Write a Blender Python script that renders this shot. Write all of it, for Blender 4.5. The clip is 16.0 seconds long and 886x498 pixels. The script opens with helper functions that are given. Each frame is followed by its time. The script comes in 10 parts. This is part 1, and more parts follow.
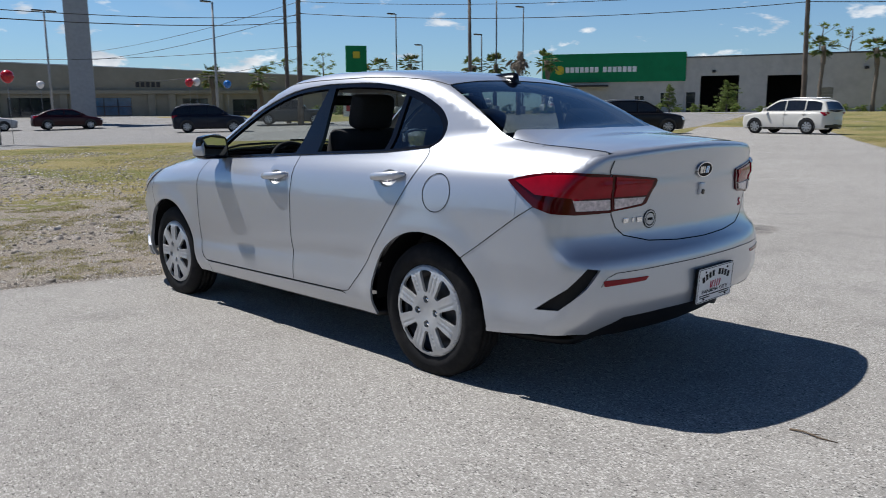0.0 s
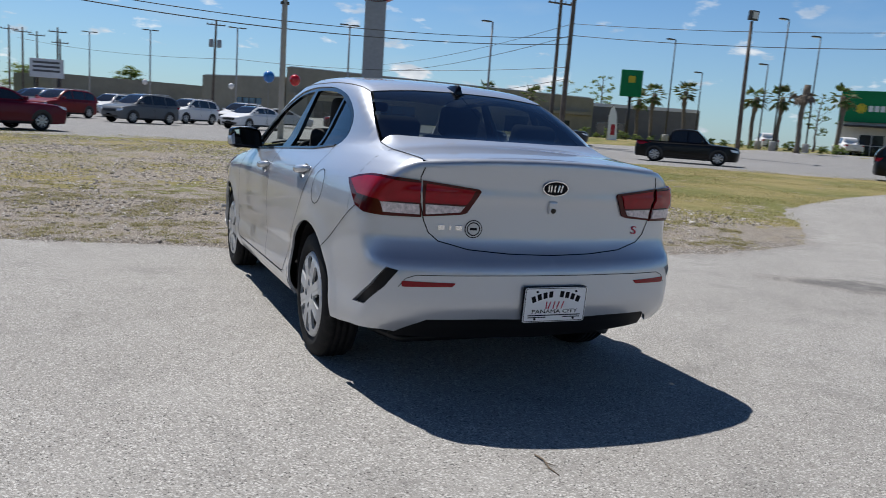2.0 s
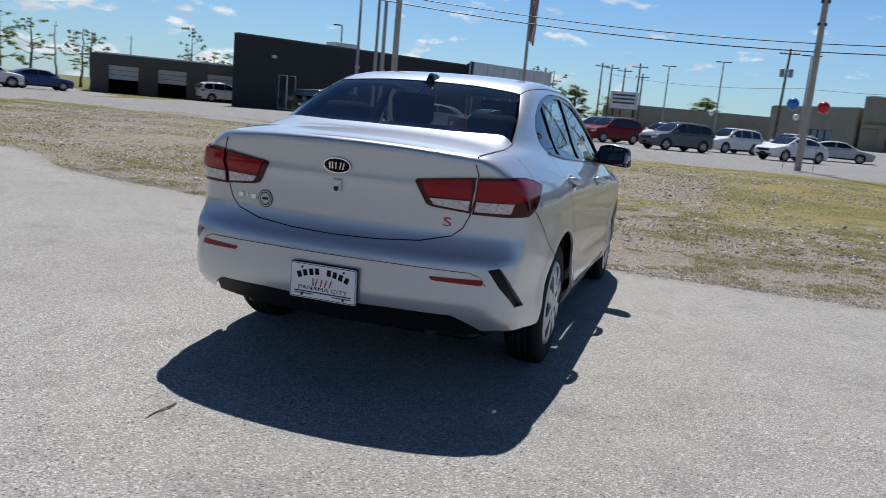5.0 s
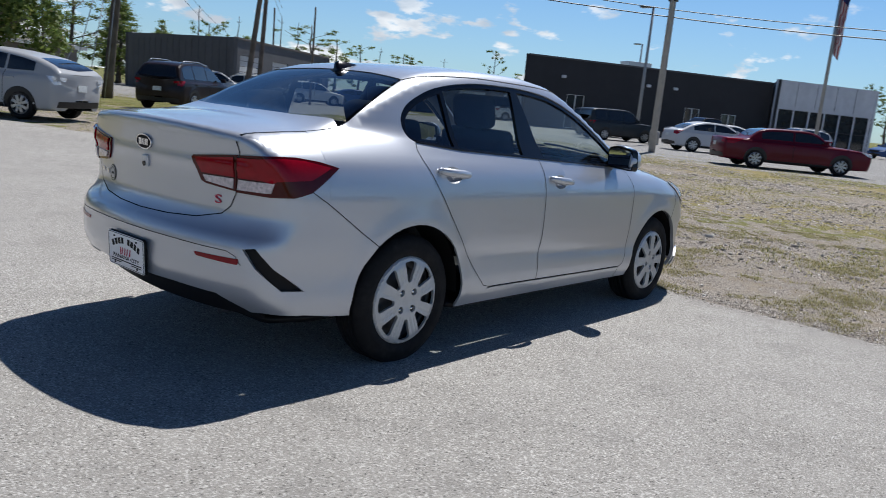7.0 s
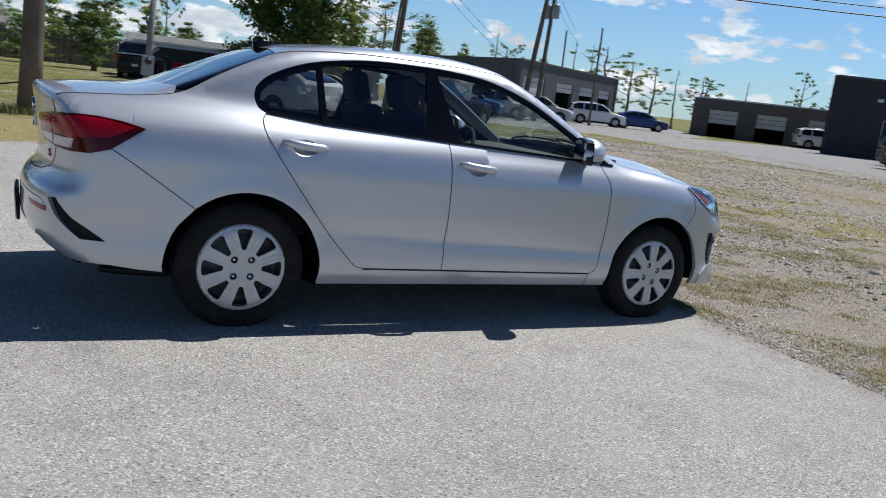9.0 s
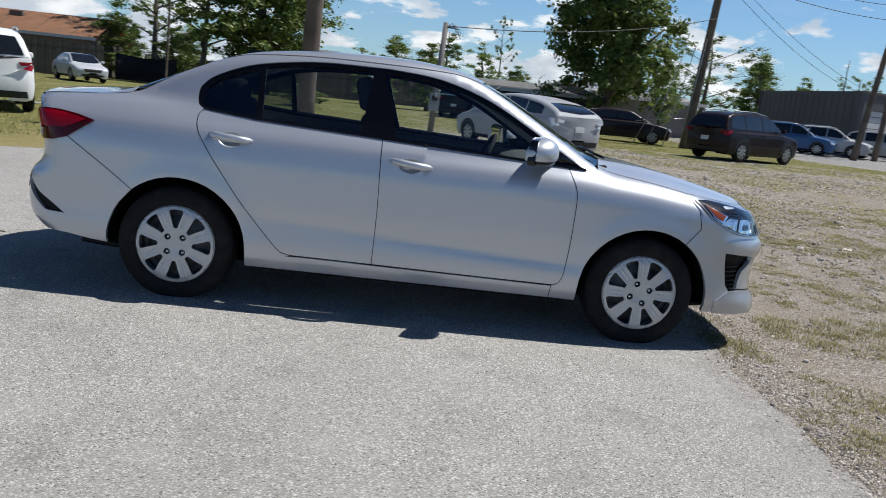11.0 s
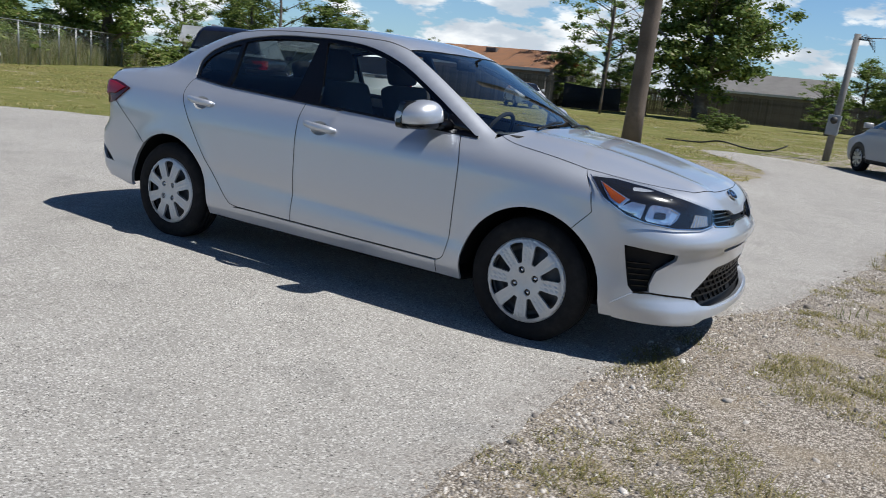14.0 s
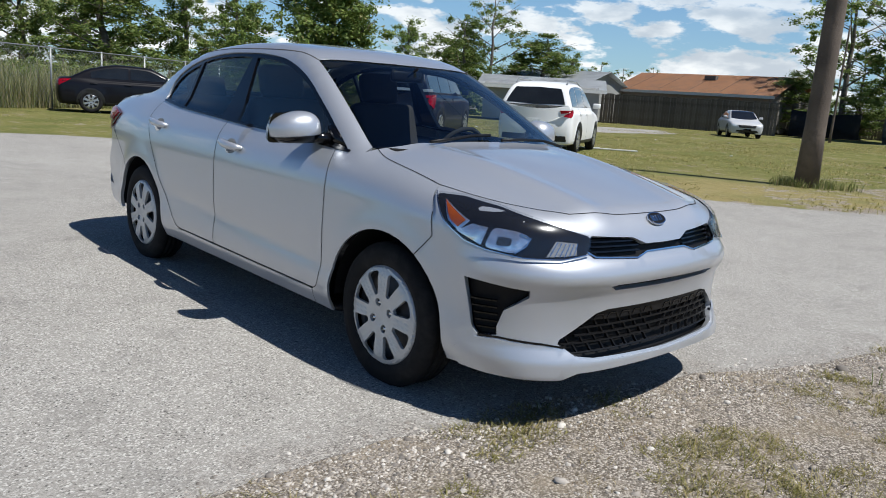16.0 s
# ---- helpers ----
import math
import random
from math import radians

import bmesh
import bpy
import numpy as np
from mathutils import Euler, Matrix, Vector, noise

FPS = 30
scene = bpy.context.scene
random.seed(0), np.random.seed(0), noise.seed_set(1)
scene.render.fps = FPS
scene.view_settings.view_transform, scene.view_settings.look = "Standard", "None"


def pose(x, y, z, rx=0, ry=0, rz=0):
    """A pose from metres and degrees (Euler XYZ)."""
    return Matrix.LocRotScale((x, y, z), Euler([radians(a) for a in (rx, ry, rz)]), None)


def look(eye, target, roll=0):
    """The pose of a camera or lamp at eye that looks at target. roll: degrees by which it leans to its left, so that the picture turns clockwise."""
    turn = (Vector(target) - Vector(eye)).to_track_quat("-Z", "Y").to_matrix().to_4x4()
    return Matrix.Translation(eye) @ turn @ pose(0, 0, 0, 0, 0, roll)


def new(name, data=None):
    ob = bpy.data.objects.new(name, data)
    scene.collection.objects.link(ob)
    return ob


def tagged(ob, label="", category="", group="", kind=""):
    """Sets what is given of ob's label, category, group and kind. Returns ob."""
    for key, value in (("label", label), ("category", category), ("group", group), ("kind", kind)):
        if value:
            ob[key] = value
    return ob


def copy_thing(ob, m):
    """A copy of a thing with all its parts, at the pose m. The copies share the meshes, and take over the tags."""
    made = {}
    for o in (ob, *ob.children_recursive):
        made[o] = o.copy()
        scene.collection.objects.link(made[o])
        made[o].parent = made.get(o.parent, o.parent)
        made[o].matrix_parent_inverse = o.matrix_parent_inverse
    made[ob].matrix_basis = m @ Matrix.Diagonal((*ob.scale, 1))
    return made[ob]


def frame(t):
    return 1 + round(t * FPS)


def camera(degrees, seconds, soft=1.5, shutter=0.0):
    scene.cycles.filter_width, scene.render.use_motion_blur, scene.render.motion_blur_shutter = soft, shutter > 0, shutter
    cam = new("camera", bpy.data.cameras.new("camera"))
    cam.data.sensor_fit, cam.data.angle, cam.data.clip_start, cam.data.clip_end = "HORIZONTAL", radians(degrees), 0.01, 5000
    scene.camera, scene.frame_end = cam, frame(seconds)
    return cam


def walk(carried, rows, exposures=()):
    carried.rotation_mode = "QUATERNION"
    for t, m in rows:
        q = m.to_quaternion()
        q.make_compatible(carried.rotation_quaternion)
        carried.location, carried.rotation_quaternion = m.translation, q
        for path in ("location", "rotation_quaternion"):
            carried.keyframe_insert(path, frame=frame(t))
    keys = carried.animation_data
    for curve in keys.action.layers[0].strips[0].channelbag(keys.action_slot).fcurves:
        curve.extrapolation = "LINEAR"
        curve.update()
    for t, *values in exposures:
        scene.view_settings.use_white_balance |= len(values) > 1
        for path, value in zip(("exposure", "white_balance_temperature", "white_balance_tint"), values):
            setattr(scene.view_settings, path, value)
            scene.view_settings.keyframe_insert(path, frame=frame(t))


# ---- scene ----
# camera and walk
cam = camera(59.2, 16.0, soft=0.9, shutter=0.3)
PATH = [
    (0, (-3.834, 3.142, 1.213), (-2.407, 1.784, 0.865), -0.4),
    (0.5, (-4.241, 2.966, 1.182), (-2.719, 1.71, 0.854), 0.6),
    (1, (-4.511, 2.632, 1.177), (-2.895, 1.497, 0.86), 2.0),
    (1.5, (-4.778, 2.209, 1.181), (-3.06, 1.234, 0.869), 3.0),
    (2, (-5.021, 1.759, 1.197), (-3.214, 0.962, 0.881), 4.0),
    (2.5, (-5.256, 1.256, 1.207), (-3.366, 0.687, 0.885), 4.2),
    (3, (-5.4, 0.737, 1.201), (-3.454, 0.407, 0.876), 4.6),
    (3.5, (-5.452, 0.194, 1.194), (-3.481, 0.106, 0.863), 4.9),
    (4, (-5.423, -0.333, 1.193), (-3.459, -0.179, 0.853), 5.1),
    (4.2, (-5.381, -0.541, 1.213), (-3.426, -0.3, 0.869), 5.2),
    (6.3, (-4.438, -2.628, 1.239), (-2.768, -1.587, 0.884), 5.1),
    (6.5, (-4.305, -2.782, 1.251), (-2.673, -1.683, 0.893), 5.2),
    (7, (-3.947, -3.201, 1.256), (-2.43, -1.952, 0.884), 5.6),
    (7.5, (-3.512, -3.551, 1.268), (-2.122, -2.165, 0.883), 5.6),
    (8, (-3.095, -3.926, 1.269), (-1.85, -2.411, 0.877), 5.7),
    (8.2, (-2.92, -4.029, 1.267), (-1.73, -2.47, 0.871), 5.8),
    (10.3, (-0.866, -4.92, 1.226), (-0.441, -3.005, 0.835), 6.9),
    (10.5, (-0.646, -4.942, 1.261), (-0.308, -3.01, 0.868), 6.5),
    (11, (-0.114, -5.024, 1.253), (0.016, -3.066, 0.867), 5.9),
    (11.5, (0.393, -5.009, 1.255), (0.323, -3.048, 0.865), 5.6),
    (12, (0.901, -5.012, 1.244), (0.636, -3.07, 0.846), 5.4),
    (12.5, (1.403, -4.941, 1.226), (0.939, -3.039, 0.818), 5.4),
    (13, (1.907, -4.793, 1.204), (1.257, -2.948, 0.786), 5.5),
    (14, (2.799, -4.247, 1.198), (1.82, -2.555, 0.773), 5.7),
    (14.5, (3.157, -3.912, 1.205), (2.03, -2.313, 0.79), 5.6),
    (15, (3.443, -3.522, 1.217), (2.179, -2.026, 0.813), 4.8),
    (15.5, (3.684, -3.149, 1.208), (2.313, -1.748, 0.811), 4.2),
    (16, (3.786, -2.804, 1.196), (2.348, -1.469, 0.811), 3.8),
]
walk(cam, [(t, look(eye, target, roll)) for t, eye, target, roll in PATH],
     exposures=[(0.0, 0.04, 6350, 10), (4.0, 0.04, 6330, 10), (8.0, 0.12, 6300, 10), (11.0, 0.14, 6380, 9), (13.0, 0.22, 6400, 9), (16.0, 0.19, 6400, 8)])

# ---------------------------------------------------------------- light
SUN_ELEV, SUN_AZ = 59.5, 17.0          # degrees; azimuth from +x towards +y
world = bpy.data.worlds.new("sky")
scene.world = world
world.use_nodes = True
wn, wl = world.node_tree.nodes, world.node_tree.links
for n in list(wn):
    wn.remove(n)
w_out = wn.new("ShaderNodeOutputWorld")
w_bg = wn.new("ShaderNodeBackground")
w_sky = wn.new("ShaderNodeTexSky")
w_sky.sky_type = "NISHITA"
w_sky.sun_disc = False
w_sky.sun_elevation = radians(SUN_ELEV)
w_sky.sun_rotation = radians(90 - SUN_AZ)
w_sky.air_density = 1.0
w_sky.dust_density = 0.25
w_sky.ozone_density = 2.6
w_bg.inputs["Strength"].default_value = 0.053
# broken cumulus and thin cirrus over the blue, low towards the horizon
w_tc = wn.new("ShaderNodeTexCoord")
w_sep = wn.new("ShaderNodeSeparateXYZ")
wl.new(w_tc.outputs["Generated"], w_sep.inputs[0])


def w_math(op, a, b=None, clamp=False):
    m = wn.new("ShaderNodeMath")
    m.operation, m.use_clamp = op, clamp
    for i, v in enumerate((a, b)):
        if v is None:
            continue
        if isinstance(v, (int, float)):
            m.inputs[i].default_value = v
        else:
            wl.new(v, m.inputs[i])
    return m.outputs[0]


def w_range(v, a, b):
    m = wn.new("ShaderNodeMapRange")
    m.interpolation_type = "SMOOTHSTEP"
    wl.new(v, m.inputs["Value"])
    m.inputs["From Min"].default_value, m.inputs["From Max"].default_value = a, b
    return m.outputs[0]


w_map = wn.new("ShaderNodeMapping")
w_map.inputs["Scale"].default_value = (1.0, 1.0, 2.6)
wl.new(w_tc.outputs["Generated"], w_map.inputs[0])
w_n1 = wn.new("ShaderNodeTexNoise")
w_n1.inputs["Scale"].default_value = 13.0
w_n1.inputs["Detail"].default_value = 9
w_n1.inputs["Roughness"].default_value = 0.55
wl.new(w_map.outputs[0], w_n1.inputs["Vector"])
w_n0 = wn.new("ShaderNodeTexNoise")
w_n0.inputs["Scale"].default_value = 2.6
w_n0.inputs["Detail"].default_value = 2
wl.new(w_map.outputs[0], w_n0.inputs["Vector"])
w_far = w_math("SUBTRACT", w_math("MULTIPLY", w_sep.outputs[1], 0.045), w_math("MULTIPLY", w_sep.outputs[0], 0.045))
cum = w_range(w_math("ADD", w_math("ADD", w_math("MULTIPLY", w_n1.outputs[0], 0.85), w_math("MULTIPLY", w_n0.outputs[0], 0.25)), w_far), 0.580, 0.650)
cum = w_math("MULTIPLY", cum, w_math("SUBTRACT", 1.0, w_range(w_sep.outputs[2], 0.06, 0.24)))
w_map2 = wn.new("ShaderNodeMapping")
w_map2.inputs["Scale"].default_value = (1.0, 2.2, 6.0)
w_map2.inputs["Rotation"].default_value = (0.3, 0.2, 0.5)
wl.new(w_tc.outputs["Generated"], w_map2.inputs[0])
w_n2 = wn.new("ShaderNodeTexNoise")
w_n2.inputs["Scale"].default_value = 2.2
w_n2.inputs["Detail"].default_value = 6
wl.new(w_map2.outputs[0], w_n2.inputs["Vector"])
cir = w_math("MULTIPLY", w_math("MULTIPLY", w_range(w_n2.outputs[0], 0.45, 0.75), 0.32), w_math("SUBTRACT", 1.0, w_range(w_sep.outputs[2], 0.25, 0.6)))
# pale haze low over the land
cir = w_math("MAXIMUM", cir, w_math("MULTIPLY", w_math("SUBTRACT", 1.0, w_range(w_sep.outputs[2], 0.0, 0.26)), 0.26))
w_shade = wn.new("ShaderNodeTexNoise")
w_shade.inputs["Scale"].default_value = 14
w_shade.inputs["Detail"].default_value = 5
wl.new(w_map.outputs[0], w_shade.inputs["Vector"])
w_ccol = wn.new("ShaderNodeMix")
w_ccol.data_type = "RGBA"
wl.new(w_range(w_shade.outputs[0], 0.35, 0.62), w_ccol.inputs["Factor"])
w_ccol.inputs[6].default_value = (9.6, 10.6, 11.8, 1)
w_ccol.inputs[7].default_value = (16.5, 16.8, 17.0, 1)
w_mix1 = wn.new("ShaderNodeMix")
w_mix1.data_type = "RGBA"
wl.new(cir, w_mix1.inputs["Factor"])
w_tint = wn.new("ShaderNodeMix")
w_tint.data_type, w_tint.blend_type = "RGBA", "MULTIPLY"
w_tint.inputs["Factor"].default_value = 1.0
w_deep = wn.new("ShaderNodeMix")
w_deep.data_type = "RGBA"
w_deep.inputs[6].default_value = (0.92, 1.38, 1.80, 1)
w_deep.inputs[7].default_value = (0.26, 0.40, 0.66, 1)
wl.new(w_range(w_sep.outputs[2], 0.22, 0.80), w_deep.inputs["Factor"])
wl.new(w_deep.outputs[2], w_tint.inputs[7])
wl.new(w_sky.outputs[0], w_tint.inputs[6])
wl.new(w_tint.outputs[2], w_mix1.inputs[6])
w_mix1.inputs[7].default_value = (10.0, 11.6, 13.0, 1)
w_mix2 = wn.new("ShaderNodeMix")
w_mix2.data_type = "RGBA"
wl.new(cum, w_mix2.inputs["Factor"])
wl.new(w_mix1.outputs[2], w_mix2.inputs[6])
wl.new(w_ccol.outputs[2], w_mix2.inputs[7])
wl.new(w_mix2.outputs[2], w_bg.inputs["Color"])
wl.new(w_bg.outputs[0], w_out.inputs["Surface"])

sun_data = bpy.data.lights.new("sun", "SUN")
sun_data.energy, sun_data.angle, sun_data.color = 5.0, radians(0.53), (1.0, 0.97, 0.93)
sun = new("sun", sun_data)
_a, _e = radians(SUN_AZ), radians(SUN_ELEV)
SUN_DIR = Vector((math.cos(_e) * math.cos(_a), math.cos(_e) * math.sin(_a), math.sin(_e)))
sun.matrix_world = look(SUN_DIR * 60, (0, 0, 0))


# ---------------------------------------------------------------- materials
def material(name, colour, rough=0.5, metal=0.0, coat=0.0, spec=0.5, noise_scale=0, noise_amount=0.0, bump_scale=0, bump=0.0, bump_dist=0.01,
             second=None, second_scale=3.0, second_range=(0.45, 0.6), rough_var=0.0, alpha=1.0, transmission=0.0, ior=1.45, emit=0.0, random=0.0, detail=6):
    """A node material: base colour with grain (noise) and a second tint in patches, bump and varied roughness."""
    m = bpy.data.materials.new(name)
    m.use_nodes = True
    nt = m.node_tree
    n, l = nt.nodes, nt.links
    b = n["Principled BSDF"]
    b.inputs["Roughness"].default_value = rough
    b.inputs["Metallic"].default_value = metal
    b.inputs["Coat Weight"].default_value = coat
    b.inputs["Coat Roughness"].default_value = 0.04
    b.inputs["Specular IOR Level"].default_value = spec
    b.inputs["IOR"].default_value = ior
    b.inputs["Transmission Weight"].default_value = transmission
    b.inputs["Alpha"].default_value = alpha
    c = (*colour, 1)
    b.inputs["Base Color"].default_value = c
    tc = n.new("ShaderNodeTexCoord")
    socket = None

    def tex(scale, det=detail):
        t = n.new("ShaderNodeTexNoise")
        t.inputs["Scale"].default_value = scale
        t.inputs["Detail"].default_value = det
        t.inputs["Roughness"].default_value = 0.6
        l.new(tc.outputs["Object"], t.inputs["Vector"])
        return t.outputs["Fac"]

    def ramp(fac, lo, hi):
        r = n.new("ShaderNodeMapRange")
        r.inputs["From Min"].default_value, r.inputs["From Max"].default_value = lo, hi
        l.new(fac, r.inputs["Value"])
        return r.outputs[0]

    def mix(fac, a, bcol, mode="MIX"):
        x = n.new("ShaderNodeMix")
        x.data_type, x.blend_type = "RGBA", mode
        for s, v in ((x.inputs["Factor"], fac), (x.inputs[6], a), (x.inputs[7], bcol)):
            if isinstance(v, bpy.types.NodeSocket):
                l.new(v, s)
            else:
                s.default_value = v
        return x.outputs[2]

    if second:
        socket = mix(ramp(tex(second_scale), *second_range), c, (*second, 1))
    if noise_amount:
        lo, hi = 1 - noise_amount, 1 + noise_amount
        g = n.new("ShaderNodeMapRange")
        g.inputs["From Min"].default_value, g.inputs["From Max"].default_value = 0.25, 0.75
        g.inputs["To Min"].default_value, g.inputs["To Max"].default_value = lo, hi
        l.new(tex(noise_scale), g.inputs["Value"])
        x = n.new("ShaderNodeCombineXYZ")
        for i in range(3):
            l.new(g.outputs[0], x.inputs[i])
        socket = mix(1.0, socket if socket else c, x.outputs[0], "MULTIPLY")
    if random:
        oi = n.new("ShaderNodeObjectInfo")
        g = n.new("ShaderNodeMapRange")
        g.inputs["To Min"].default_value, g.inputs["To Max"].default_value = 1 - random, 1 + random
        l.new(oi.outputs["Random"], g.inputs["Value"])
        x = n.new("ShaderNodeCombineXYZ")
        for i in range(3):
            l.new(g.outputs[0], x.inputs[i])
        socket = mix(1.0, socket if socket else c, x.outputs[0], "MULTIPLY")
    if socket:
        l.new(socket, b.inputs["Base Color"])
    if rough_var:
        g = n.new("ShaderNodeMapRange")
        g.inputs["To Min"].default_value, g.inputs["To Max"].default_value = max(0.02, rough - rough_var), min(1, rough + rough_var)
        l.new(tex(noise_scale or 8), g.inputs["Value"])
        l.new(g.outputs[0], b.inputs["Roughness"])
    if bump:
        bp = n.new("ShaderNodeBump")
        bp.inputs["Strength"].default_value, bp.inputs["Distance"].default_value = bump, bump_dist
        l.new(tex(bump_scale), bp.inputs["Height"])
        l.new(bp.outputs[0], b.inputs["Normal"])
    if emit:
        b.inputs["Emission Color"].default_value = c
        b.inputs["Emission Strength"].default_value = emit
    return m


def paint(name, colour, metal=0.0, flake=0.0, rough=0.35, coat=1.0):
    """Car paint: base coat with fine flake under a clear coat, faint dust."""
    return material(name, colour, rough=rough, metal=metal, coat=coat, spec=0.5, noise_scale=900, noise_amount=flake, rough_var=0.05, detail=2)


SILVER = paint("silver_metallic_paint", (0.495, 0.517, 0.560), metal=0.56, flake=0.07, rough=0.38)
BLACK_PLASTIC = material("black_plastic", (0.009, 0.009, 0.010), rough=0.55, spec=0.22, noise_scale=60, noise_amount=0.2, bump_scale=400, bump=0.1, bump_dist=0.001)
GLOSS_BLACK = material("gloss_black_trim", (0.004, 0.004, 0.005), rough=0.12, coat=0.2, spec=0.35, noise_scale=20, noise_amount=0.1)
SATIN_BLACK = material("satin_black_trim", (0.008, 0.008, 0.009), rough=0.4, spec=0.25, noise_scale=30, noise_amount=0.2)
SEAM = material("panel_gap", (0.01, 0.01, 0.011), rough=0.9, spec=0.1)
RUBBER = material("tyre_rubber", (0.010, 0.010, 0.011), rough=0.8, spec=0.25, noise_scale=40, noise_amount=0.25, second=(0.024, 0.023, 0.022), second_scale=9, second_range=(0.5, 0.75))
CAP_SILVER = material("wheel_cover_silver", (0.50, 0.51, 0.52), rough=0.38, metal=0.35, coat=0.2, noise_scale=30, noise_amount=0.06)
CHROME = material("chrome", (0.74, 0.75, 0.77), rough=0.16, metal=1.0, noise_scale=20, noise_amount=0.05)
STEEL = material("bare_steel", (0.10, 0.10, 0.105), rough=0.5, metal=0.7, noise_scale=25, noise_amount=0.3)
LAMP_RED = material("red_lamp_lens", (0.27, 0.002, 0.011), rough=0.10, coat=0.4, spec=0.12, noise_scale=25, noise_amount=0.15)
LAMP_DARK_RED = material("dark_red_lamp_lens", (0.060, 0.0008, 0.002), rough=0.08, coat=0.4, spec=0.12, noise_scale=25, noise_amount=0.2)
LAMP_WHITE = material("clear_lamp_lens", (0.58, 0.50, 0.50), rough=0.15, coat=0.5, noise_scale=70, noise_amount=0.45)
AMBER = material("amber_reflector", (0.29, 0.058, 0.010), rough=0.2, coat=0.3, noise_scale=120, noise_amount=0.25)
REFLECTOR = material("headlamp_reflector", (0.86, 0.87, 0.89), rough=0.22, metal=0.35, noise_scale=30, noise_amount=0.15, bump_scale=30, bump=0.45, bump_dist=0.02)
INTERIOR = material("dark_interior_cloth", (0.022, 0.022, 0.024), rough=0.9, noise_scale=150, noise_amount=0.3)
INTERIOR_GREY = material("grey_interior_plastic", (0.09, 0.088, 0.085), rough=0.75, noise_scale=80, noise_amount=0.2)
HEADLINER = material("headliner", (0.45, 0.44, 0.42), rough=0.95, noise_scale=150, noise_amount=0.1)
WHITE_PAINT = material("white_plate", (0.80, 0.80, 0.80), rough=0.35, noise_scale=12, noise_amount=0.04)
PRINT_BLACK = material("black_print", (0.006, 0.006, 0.008), rough=0.5, spec=0.12)
PRINT_RED = material("red_print", (0.45, 0.02, 0.06), rough=0.4)
CUP = material("handle_recess", (0.42, 0.43, 0.44), rough=0.4, metal=0.5)
LAMP_CHROME = material("lamp_chrome", (0.84, 0.85, 0.87), rough=0.12, metal=0.88, noise_scale=40, noise_amount=0.15, bump_scale=12, bump=0.5, bump_dist=0.03, detail=1)
LAMP_HOUSING = material("lamp_housing", (0.012, 0.013, 0.016), rough=0.18, spec=0.4, noise_scale=30, noise_amount=0.2)
MIRROR = material("mirror_glass", (0.85, 0.86, 0.88), rough=0.02, metal=1.0)


def glass(name, tint, mirror=0.10):
    """Thin tinted pane: sharp reflection by angle over a clear, tinted view through."""
    m = bpy.data.materials.new(name)
    m.use_nodes = True
    n, l = m.node_tree.nodes, m.node_tree.links
    for x in list(n):
        n.remove(x)
    out = n.new("ShaderNodeOutputMaterial")
    tr = n.new("ShaderNodeBsdfTransparent")
    tr.inputs[0].default_value = (*tint, 1)
    gl = n.new("ShaderNodeBsdfGlossy")
    gl.inputs["Roughness"].default_value = 0.015
    gl.inputs["Color"].default_value = (0.95, 0.97, 1.0, 1)
    lw = n.new("ShaderNodeLayerWeight")
    lw.inputs["Blend"].default_value = 0.5
    fr = n.new("ShaderNodeMath")
    fr.operation = "POWER"
    fr.inputs[1].default_value = 5.0
    l.new(lw.outputs["Facing"], fr.inputs[0])
    mx = n.new("ShaderNodeMixShader")
    ad = n.new("ShaderNodeMath")
    ad.operation, ad.use_clamp = "MULTIPLY_ADD", True
    ad.inputs[1].default_value, ad.inputs[2].default_value = 0.88, mirror
    l.new(fr.outputs[0], ad.inputs[0])
    l.new(ad.outputs[0], mx.inputs[0])
    l.new(tr.outputs[0], mx.inputs[1])
    l.new(gl.outputs[0], mx.inputs[2])
    l.new(mx.outputs[0], out.inputs[0])
    return m


GLASS = glass("car_window_glass", (0.80, 0.86, 0.84), 0.07)
GLASS_DARK = glass("tinted_window_glass", (0.07, 0.085, 0.09), 0.08)
GLASS_CLEAR = glass("clear_lens_glass", (0.93, 0.94, 0.95), 0.05)

# ---------------------------------------------------------------- mesh helpers
def part(name, bm, mat, parent=None, label="", smooth=True, kind="", m=None):
    """Links a bmesh as one mesh object under a thing or a part."""
    me = bpy.data.meshes.new(name)
    bm.normal_update()
    bm.to_mesh(me)
    bm.free()
    return part_mesh(name, me, mat, parent, label, smooth, kind, m)


def part_mesh(name, me, mat, parent=None, label="", smooth=True, kind="", m=None):
    for x in (mat if isinstance(mat, (list, tuple)) else [mat]):
        if x is not None and len(me.materials) < (len(mat) if isinstance(mat, (list, tuple)) else 1):
            me.materials.append(x)
    if smooth:
        me.polygons.foreach_set("use_smooth", [True] * len(me.polygons))
    ob = new(name, me)
    if parent:
        ob.parent = parent
    if m is not None:
        ob.matrix_basis = m
    return tagged(ob, label=label, kind=kind)


def thing(name, label, category, m=None, group="", kind=""):
    """An Empty at the thing's base, which parents its parts."""
    ob = new(name)
    ob.empty_display_size = 0.2
    if m is not None:
        ob.matrix_basis = m
    return tagged(ob, label=label, category=category, group=group, kind=kind)


